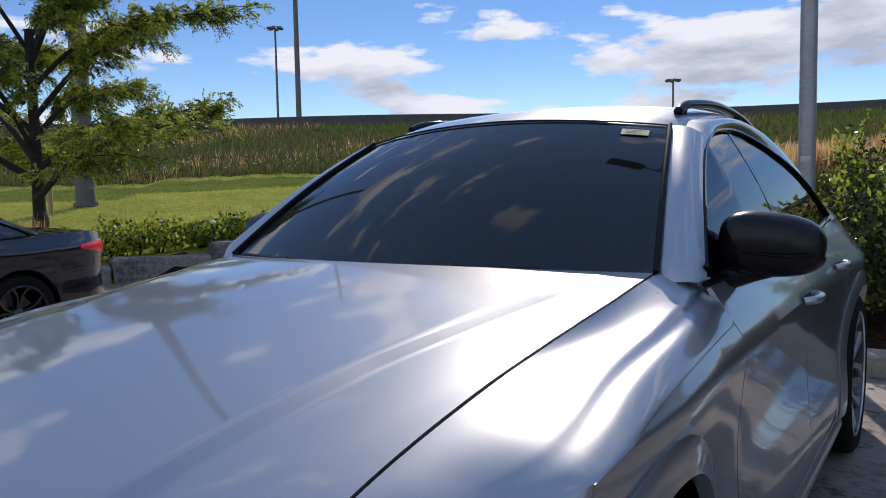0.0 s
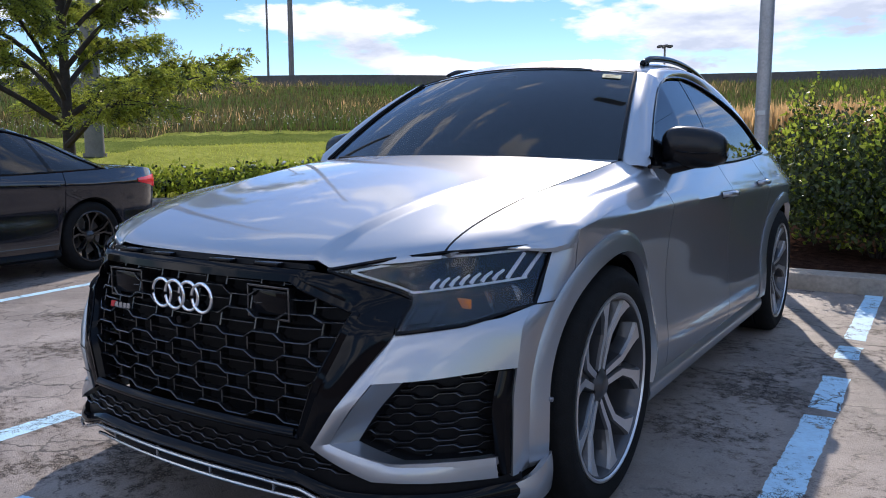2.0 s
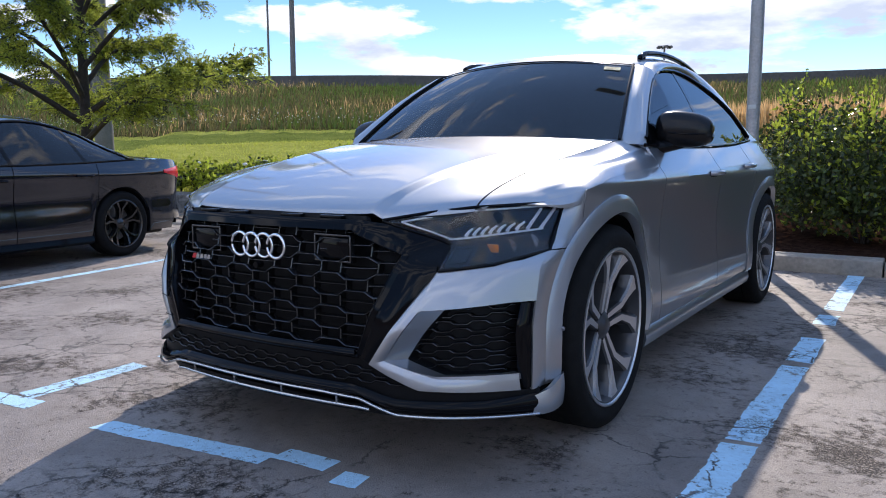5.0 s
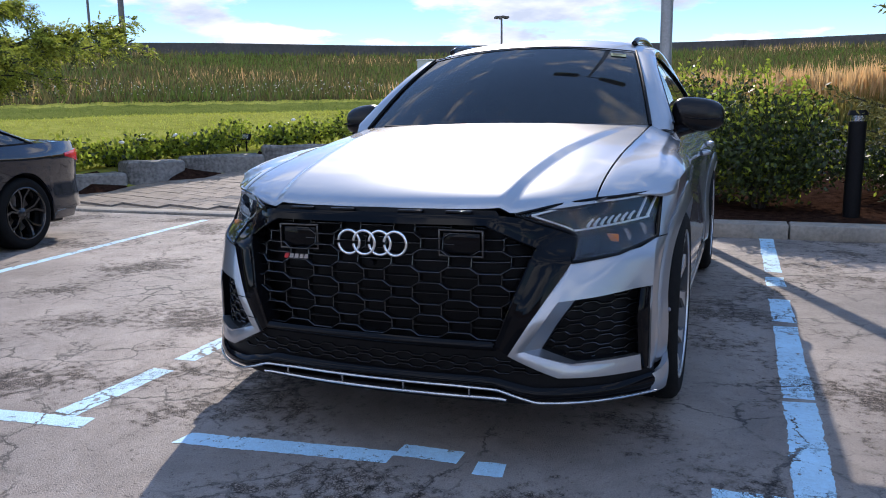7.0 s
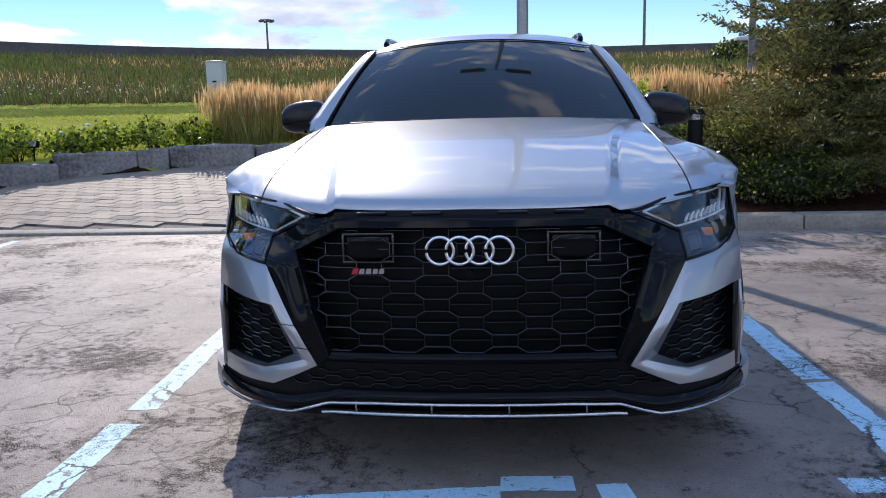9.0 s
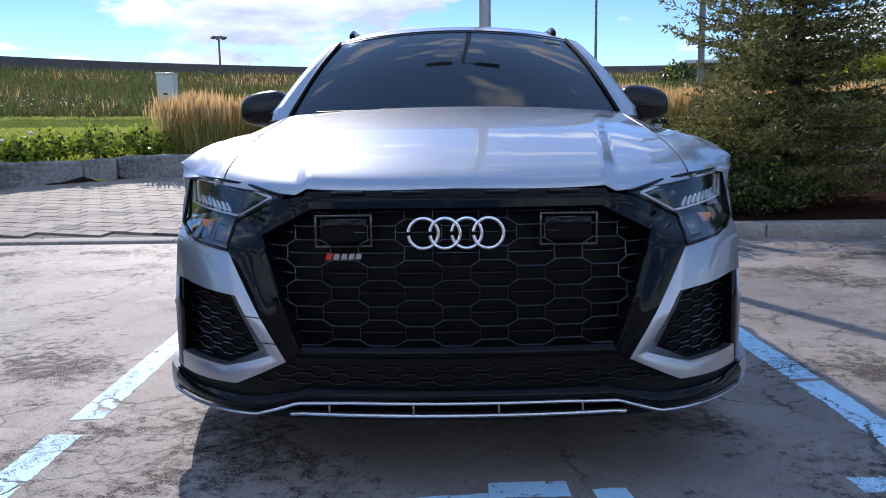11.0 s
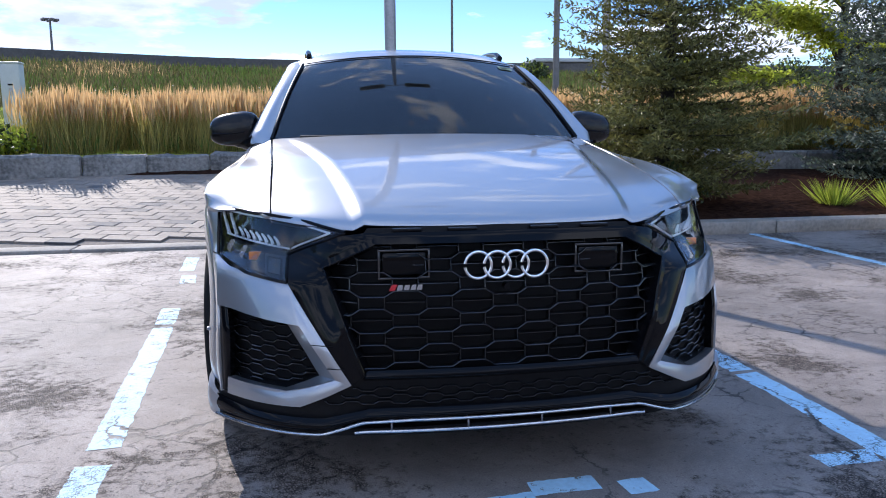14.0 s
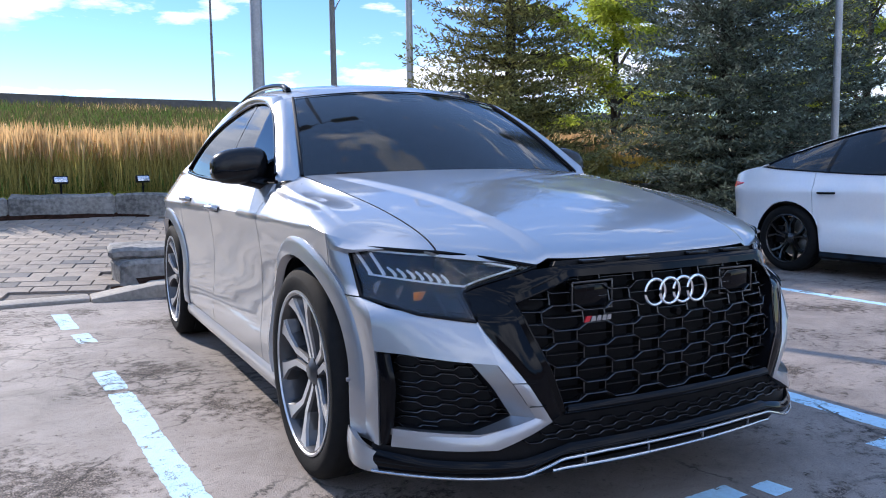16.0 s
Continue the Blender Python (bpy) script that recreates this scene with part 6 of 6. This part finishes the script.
# meadow on the embankment
x, y = field(330000, -95, 75, 8, 73, LAWN_S - 0.5, 62, 26)
N = len(x)
z = land_v(x, y)
patch = np.array([noise.noise(Vector((a * 0.10, b * 0.10, 3))) for a, b in zip(x, y)])
k = rng.random(N) + patch * 0.9
for nm, sel, h0, h1, w, m, lab in (
    ("meadow_grass", k < 0.42, 0.2, 0.65, 0.06, GRASS_GREEN, "green tall meadow grass on the embankment"),
    ("meadow_grass", (k >= 0.42) & (k < 1.05), 0.2, 0.65, 0.055, GRASS_OLIVE, "olive dry meadow grass on the embankment"),
    ("meadow_grass", k >= 1.05, 0.2, 0.6, 0.04, GRASS_TAN, "straw-coloured meadow grass on the embankment"),
):
    blades(nm, x[sel], y[sel], z[sel] - 0.05, rng.uniform(h0, h1, sel.sum()) * (1 + 0.5 * np.maximum(0, patch[sel])), w, 0.25, m, lab, "meadow grass")
x, y = field(42000, -70, 10, 8, 40, LAWN_S + 0.3, LAWN_S + 6, 2.5)
x, y = x[::2], y[::2]
N = len(x)
z = land_v(x, y) + rng.uniform(0.2, 0.6, N)
pt = np.stack([x, y, z], 1)
tagged(cards("meadow_flowers", pt, pt + rng.normal(0, 0.04, (N, 3)), 0.06, PETAL), "small white wild flowers along the meadow edge", "wild flowers", kind="stuff")


def clump(center, radii, n, rng_, flat=0.0):
    """Points in an uneven rounded mass, thicker near its outside."""
    v = rng_.normal(size=(n, 3))
    v /= np.linalg.norm(v, axis=1, keepdims=True)
    v[:, 2] = np.where(v[:, 2] < 0, v[:, 2] * (1 - flat), v[:, 2])
    rough = np.array([1 + 0.34 * noise.noise(Vector(q) * 2.3 + Vector(center)) + 0.22 * noise.noise(Vector(q) * 5.5 + Vector(center)) for q in v])
    r = rng_.random(n) ** 0.38 * rough
    return np.array(center) + v * r[:, None] * np.array(radii)


def shrub(name, center, radii, n, leaf, mats, lab, ground_z, stems=9, sprigs=0):
    root = empty(name, (center[0], center[1], ground_z), label=lab, category="shrub")
    c = arr(0, 0, center[2] - ground_z)
    for i in range(stems):
        a = 2 * math.pi * i / stems + random.uniform(-0.3, 0.3)
        e = c + arr(math.cos(a) * radii[0] * 0.62, math.sin(a) * radii[1] * 0.62, random.uniform(-0.1, 0.5) * radii[2])
        tube("stem", spline([(0.05 * math.cos(a), 0.05 * math.sin(a), -0.03), e * arr(0.4, 0.4, 0.55), e], 9), 0.014, BARK, root, sides=5, r2=0.004)
    B, T = [], []
    for i in range(sprigs):
        a, q = rng.uniform(0, 6.28), rng.uniform(0.1, 0.85)
        foot = c + arr(math.cos(a) * radii[0] * q, math.sin(a) * radii[1] * q, radii[2] * 0.35)
        tip = foot + arr(rng.normal(0, 0.14), rng.normal(0, 0.12), radii[2] * rng.uniform(0.55, 1.05) * (1.2 - 0.5 * q))
        tube("stem", [foot, (foot + tip) / 2 + rng.normal(0, 0.02, 3), tip], 0.006, BARK, root, sides=4, r2=0.002)
        for s in np.linspace(0.15, 1.0, 46):
            o = foot + (tip - foot) * s + rng.normal(0, 0.055, 3) * (1.15 - 0.6 * s)
            B.append(o)
            T.append(o + rng.normal(0, 1, 3) * leaf * 0.6 + arr(0, 0, leaf * 0.3))
    # sprigs take the brighter leaf: sunlight put into their colour
    if B:
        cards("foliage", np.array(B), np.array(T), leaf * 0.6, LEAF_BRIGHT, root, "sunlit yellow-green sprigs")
    for share, m, nm in mats:
        k = int(n * share)
        p = clump((0, 0, 0), radii, k, rng, 0.25) + c
        p = p[p[:, 2] > 0.04]
        k = len(p)
        d_ = rng.normal(size=(k, 3)) + arr(0, 0, 0.5)
        d_ /= np.linalg.norm(d_, axis=1, keepdims=True)
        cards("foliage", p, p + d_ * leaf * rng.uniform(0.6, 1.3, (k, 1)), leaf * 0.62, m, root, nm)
    return root


# the brighter share of shrub leaves has sunlight painted into its colour
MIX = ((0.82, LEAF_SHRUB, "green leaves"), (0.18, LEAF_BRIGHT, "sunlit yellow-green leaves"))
shrub("leafy_shrub", (1.38, 6.85, 0.76), (0.95, 0.62, 0.70), 9500, 0.06, MIX, "dense green leafy shrub in the mulch bed", 0.2, 12, 16)
shrub("leafy_shrub", (0.66, 7.7, 0.95), (0.5, 0.5, 0.75), 4500, 0.055, MIX, "dense green leafy shrub beside the light pole", 0.25, 10, 9)
shrub("leafy_shrub", (3.0, 7.6, 0.62), (0.8, 0.6, 0.45), 4500, 0.055, MIX, "low green leafy shrub behind the bollard", 0.25, 8, 7)
shrub("leafy_shrub", (3.4, 6.55, 0.42), (0.8, 0.45, 0.36), 3000, 0.05, MIX, "low green shrub along the kerb", 0.15, 8)
# flowering perennials behind the stones
bm = bmesh.new()
bmesh.ops.create_icosphere(bm, subdivisions=2, radius=0.045)
for v in bm.verts:
    v.co *= 1 + 0.45 * noise.noise(v.co * 60)
    v.co.z *= 0.6
FLOWER = bpy.data.meshes.new("flower_head")
bm.to_mesh(FLOWER)
bm.free()
FLOWER.materials.append(PETAL)
u = along(-14.2)
i = 0
while u < along(-4.9):
    x, y, _ = (float(q[0]) for q in strip_points(1, u, u + 0.01, 0.5, 0.8))
    r = random.uniform(0.30, 0.48)
    zg = land(x, y)
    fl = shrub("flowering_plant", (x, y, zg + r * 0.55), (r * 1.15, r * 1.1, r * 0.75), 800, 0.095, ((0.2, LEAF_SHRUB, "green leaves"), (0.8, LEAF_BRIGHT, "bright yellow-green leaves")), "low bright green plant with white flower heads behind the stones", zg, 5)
    fl["group"] = "flowering border plants"
    for j in range(random.randint(0, 2)):
        a, q = random.uniform(0, 6.28), random.uniform(0.1, 0.9) * r
        c = arr(q * math.cos(a), q * math.sin(a), r * 1.05 + random.uniform(0, 0.1))
        hd = new("flower_head", FLOWER)
        hd.parent = fl
        hd.matrix_basis = pose(*c, random.uniform(-30, 30), random.uniform(-30, 30), random.uniform(0, 360))
    u += r * 1.5
    i += 1
for x, y in ((6.9, 6.5), (6.3, 6.9)):
    t_ = empty("grass_tuft", (x, y, 0.14), label="small pale green grass tuft in the mulch", category="grass")
    n = 260
    b_ = rng.normal(0, 0.05, (n, 3)) * arr(1, 1, 0)
    e_ = b_ * 4.2 + np.stack([0 * b_[:, 0], 0 * b_[:, 0], rng.uniform(0.2, 0.42, n)], 1)
    cards("leaves", b_, e_, 0.012, LEAF_BRIGHT, t_)


def conifer(name, x, y, z, h, radius, whorls, per, sparse, m, lab, bare=0.25, tuft=0.06, gap=0.09):
    """Trunk, branches in loose whorls, feathered side twigs, needles along every twig."""
    root = empty(name, (x, y, z), label=lab, category="tree")
    tube("trunk", [(0, 0, -0.1), (0.02, 0, h * 0.5), (0, 0.02, h)], 0.05 + h * 0.012, BARK, root, "", 10, 0.012)
    S0, S1 = [], []
    for i in range(whorls):
        turn = rng.uniform(0, 2 * math.pi)
        lift = rng.uniform(-0.02, 0.10)
        for j in range(per):
            f = np.clip((i + 0.7 * rng.random()) / whorls, 0, 0.985)
            R = radius * (1 - f) ** (0.95 if sparse else 0.80) * (0.95 if f > 0.06 else 0.8)
            a = turn + 2 * math.pi * (j + rng.uniform(-0.3, 0.3)) / per
            L = max(0.12, R * rng.uniform(0.55 if sparse else 0.78, 1.15))
            d_ = arr(math.cos(a), math.sin(a), 0)
            n = max(4, int(L / gap))
            s = np.linspace(0, 1, n)[:, None]
            droop = rng.uniform(0.04, 0.20) - 0.35 * f
            P = arr(0, 0, bare + (h - bare) * f) + d_ * L * s + arr(0, 0, 1) * (L * (lift * s - droop * s**2 + 0.14 * s**4))
            if (i + j) % 2 == 0:
                tube("branch", P[:: max(1, n // 5)], 0.007 + 0.014 * L / radius, BARK, root, sides=4, r2=0.003)
            side = np.cross(d_, (0, 0, 1))
            for q in range(1, n):
                fq = q / n
                width = max(0.06, L * 0.40 * (1 - fq) ** 0.7 * min(1.0, fq * 4))
                for e in (-1, 1):
                    if rng.random() < (0.14 if sparse else 0.06):
                        continue
                    t_ = (side * e * rng.uniform(0.7, 1.0) + d_ * rng.uniform(0.5, 0.9) + arr(0, 0, rng.normal(-0.03, 0.12))) * width * rng.uniform(0.6, 1.1)
                    S0.append(P[q])
                    S1.append(P[q] + t_)
                S0.append(P[q - 1])
                S1.append(P[q])
            S0.append(P[-1])
            S1.append(P[-1] + d_ * gap)
    S0, S1 = np.array(S0), np.array(S1)
    ln = np.linalg.norm(S1 - S0, axis=1)
    num = np.maximum(3, (ln / (tuft * 0.26)).astype(int))
    k = np.repeat(np.arange(len(S0)), num)
    D = ((S1 - S0) / (ln[:, None] + 1e-9))[k]
    o = S0[k] + (S1 - S0)[k] * rng.random((len(k), 1)) + rng.normal(0, tuft * 0.07, (len(k), 3))
    out = rng.normal(0, 1, (len(k), 3)) + arr(0, 0, 0.35)
    out -= D * (out * D).sum(1, keepdims=True)
    out /= np.linalg.norm(out, axis=1, keepdims=True) + 1e-9
    e = o + (D * 0.65 + out * 0.62) * tuft * rng.uniform(0.7, 1.25, (len(k), 1))
    cards("needles", o, e, tuft * 0.26, m, root, "")
    return root


conifer("fir_tree", 4.04, 7.25, 0.18, 5.9, 2.05, 40, 9, True, NEEDLE_FIR, "sparse olive-green fir tree with gaps between its branches", 0.15, 0.085, 0.085)
conifer("spruce_tree", 9.7, 8.6, 0.2, 9.6, 2.6, 41, 11, False, NEEDLE_SPRUCE, "large dense blue-green spruce tree", 0.1, 0.115, 0.12)
conifer("spruce_tree", 14.2, 9.5, 0.3, 6.0, 2.3, 26, 9, False, NEEDLE_SPRUCE, "dense blue-green spruce tree behind the white car", 0.2, 0.13, 0.14)


def broadleaf(name, x, y, z, h, spread, m_list, n_leaf, leaf, lab, trunk=0.16, low=1.9, sprays=0):
    """Tapered trunk, forking limbs, leaves round the twig ends."""
    root = empty(name, (x, y, z), label=lab, category="tree")
    tube("trunk", spline([(0, 0, -0.1), (0.05, 0.02, low * 0.6), (-0.03, 0.05, low), (0.05, 0, h * 0.62)], 14), trunk, BARK, root, "", 12, trunk * 0.42)
    ends = []
    for i in range(17):
        a = 2.4 * i + random.uniform(-0.4, 0.4)
        f = i / 16
        z0 = low * 0.95 + (h * 0.6 - low) * f
        L = spread * (1.0 - 0.50 * f) * random.uniform(0.75, 1.1)
        d_ = arr(math.cos(a), math.sin(a), 0)
        rise = (0.25 + 0.5 * f) * L
        P = spline([(0, 0, z0), d_ * L * 0.3 + arr(0, 0, z0 + rise * 0.55), d_ * L * 0.65 + arr(0, 0, z0 + rise * 0.9), d_ * L + arr(0, 0, z0 + rise)], 14)
        tube("limb", P, trunk * 0.40 * (1 - 0.4 * f), BARK, root, "", 7, 0.012)
        for q in range(4, 14):
            for e in range(3):
                side = np.cross(d_, (0, 0, 1)) * rng.choice((-1, 1)) * rng.uniform(0.4, 1.0) + d_ * rng.uniform(0.1, 0.7) + arr(0, 0, rng.uniform(-0.12, 0.4))
                l = L * 0.30 * rng.uniform(0.4, 1.1)
                Q = np.array([P[q] + side * l * s + arr(0, 0, -0.10 * l * s * s) for s in np.linspace(0, 1, 5)])
                if e == 0:
                    tube("twig", Q, 0.012, BARK, root, sides=4, r2=0.003)
                ends.append(Q)
    E = np.concatenate([q[1:] for q in ends])
    for share, m in m_list if sprays else ():
        k = int(sprays * share)
        t_ = rng.integers(0, len(ends), k)
        A = np.array([ends[i][0] for i in t_])
        V = np.array([ends[i][-1] for i in t_]) - A
        o = A + V * rng.uniform(0.1, 1.05, (k, 1)) + rng.normal(0, 0.045, (k, 3))
        d_ = V / np.linalg.norm(V, axis=1, keepdims=True) * 0.7 + rng.normal(0, 0.45, (k, 3)) + arr(0, 0, -0.18)
        d_ /= np.linalg.norm(d_, axis=1, keepdims=True)
        side = np.cross(d_, rng.normal(0, 0.5, (k, 3)) + arr(0, 0, 1))
        side /= np.linalg.norm(side, axis=1, keepdims=True)
        rachis = rng.uniform(0.12, 0.26, (k, 1))
        B, T = [], []
        for c in np.linspace(0.12, 1.0, 9):
            for e in (-1, 1):
                p = o + d_ * rachis * c + arr(0, 0, -0.22) * rachis * c * c
                B.append(p)
                T.append(p + (side * e * 0.85 + d_ * 0.5 + rng.normal(0, 0.15, (k, 3))) * leaf)
        cards("crown", np.concatenate(B), np.concatenate(T), leaf * 0.42, m, root, "feathery green leaves")
    for share, m in () if sprays else m_list:
        k = int(n_leaf * share)
        o = E[rng.integers(0, len(E), k)] + rng.normal(0, 1, (k, 3)) * arr(0.17, 0.17, 0.09) * (spread / 4)
        d_ = rng.normal(size=(k, 3)) * arr(1, 1, 0.5) + arr(0, 0, -0.25)
        d_ /= np.linalg.norm(d_, axis=1, keepdims=True)
        cards("crown", o, o + d_ * leaf * rng.uniform(0.6, 1.3, (k, 1)), leaf * 0.42, m, root, "feathery green leaves")
    return root


broadleaf("locust_tree", -11.3, 6.55, land(-11.3, 6.55), 6.0, 4.1, ((0.8, LEAF_LOCUST), (0.2, LEAF_SHRUB)), 0, 0.055, "honey locust tree with feathery yellow-green leaves on the lawn", 0.16, 1.0, 12500)
broadleaf("leafy_tree", 11.2, 13.4, 0.8, 8.0, 3.4, ((1.0, LEAF_TREE),), 42000, 0.13, "bright yellow-green leafy tree behind the conifers", 0.15, 0.7)
broadleaf("leafy_tree", 20.0, 12.5, 0.8, 9.0, 4.2, ((1.0, LEAF_TREE),), 36000, 0.15, "bright yellow-green leafy tree behind the white car", 0.16, 1.4)
for x, y, r in ((22, 52, 1.6), (26, 50, 1.2), (30, 55, 2.0), (36, 52, 1.5), (16.5, 55, 1.1), (44, 56, 2.2)):
    shrub("meadow_bush", (x, y, land(x, y) + r * 0.55), (r * 1.2, r, r * 0.8), 900, 0.28, MIX, "green bush on the embankment meadow", land(x, y), 5)

# what the car's front mirrors: a low building and trees across the lot
hall = empty("shop_building", (4, -42, 0), label="plain low brown building across the car park", category="building")
box("wall", (60, 10, 5.2), (0, 0, 2.6), mat("brown_render", (0.13, 0.10, 0.085), 0.8, 0, 0.15, 1.0), hall, "", 0.05)
box("roof", (61, 11, 0.5), (0, 0, 5.3), BARRIER, hall, "", 0.05)

# ---- paving stones, laid last ----
plane_z = lambda y: 0.045 + (y - 6.2) * 0.098
xs = np.r_[np.linspace(-9.2, -0.93, 30), np.linspace(-0.925, 0.12, 6)]


def inner_y(x):
    k = np.abs(WALL_CURVE[:120, 0] - x).argmin()
    return WALL_CURVE[k, 1]


ysn = np.linspace(0, 1, 14)
edge0 = lambda x: 6.17 if x < -0.928 else 7.03
G = [[(x, edge0(x) + (max(inner_y(x), 6.3) - edge0(x)) * s, plane_z(edge0(x) + (max(inner_y(x), 6.3) - edge0(x)) * s) - 0.006) for s in ysn] for x in xs]
paving = sheet("paving", np.array(G), JOINT, None, "", 0.05, (-4, 8, -5))
tagged(paving, "sloping paved area of grey-brown concrete pavers with dark accents", "paving", kind="structure")


def brick_mesh(name, w, d_, h, m):
    bm = bmesh.new()
    bmesh.ops.create_cube(bm, size=1, matrix=Matrix.Diagonal((w, d_, h, 1)))
    bmesh.ops.bevel(bm, geom=[e for e in bm.edges if all(v.co.z > 0 for v in e.verts)], offset=0.004, segments=1, affect="EDGES")
    me = bpy.data.meshes.new(name)
    bm.to_mesh(me)
    bm.free()
    me.materials.append(m)
    return me


PW, PD = 0.33, 0.205
light_b, dark_b = brick_mesh("paver", PW - 0.008, PD - 0.008, 0.03, PAVER), brick_mesh("paver", PW - 0.008, PD - 0.008, 0.03, PAVER_DARK)
tilt = math.degrees(math.atan(0.098))
cells = []
c_r, s_r = math.cos(radians(-14)), math.sin(radians(-14))
for j in range(-30, 60):
    for i in range(-60, 40):
        a, b = (i + 0.5 * (j % 2)) * PW, j * PD
        x, y = -4.5 + a * c_r - b * s_r, 7.5 + a * s_r + b * c_r
        if not (-9.0 < x < (-1.1 if y < 7.2 else -0.05) and y > 6.27):
            continue
        if beyond(x, y) > -0.22:
            continue
        cells.append((x, y, (i % 4 == 1 and j % 4 == 0) or random.random() < 0.02))
cells.sort(key=lambda c: (c[0] + 3.2) ** 2 + (c[1] - 6.5) ** 2)
rest_v, rest_f = [], []
for n, (x, y, dark) in enumerate(cells):
    m = pose(x, y, plane_z(y) + 0.004 + random.uniform(-0.003, 0.003), tilt + random.uniform(-0.5, 0.5), random.uniform(-0.5, 0.5), 0) @ pose(0, 0, 0, 0, 0, -14 + random.uniform(-0.5, 0.5))
    if n < 300:
        ob = new("paver", dark_b if dark else light_b)
        ob.parent = paving
        ob.matrix_world = m
    else:
        k = len(rest_v)
        src = light_b
        rest_v += [tuple(m @ v.co) for v in src.vertices]
        rest_f += [tuple(k + v for v in p.vertices) for p in src.polygons]
if rest_v:
    far_p = raw("pavers", rest_v, rest_f, PAVER, paving, "", 0)
    far_p["kind"] = "stuff"
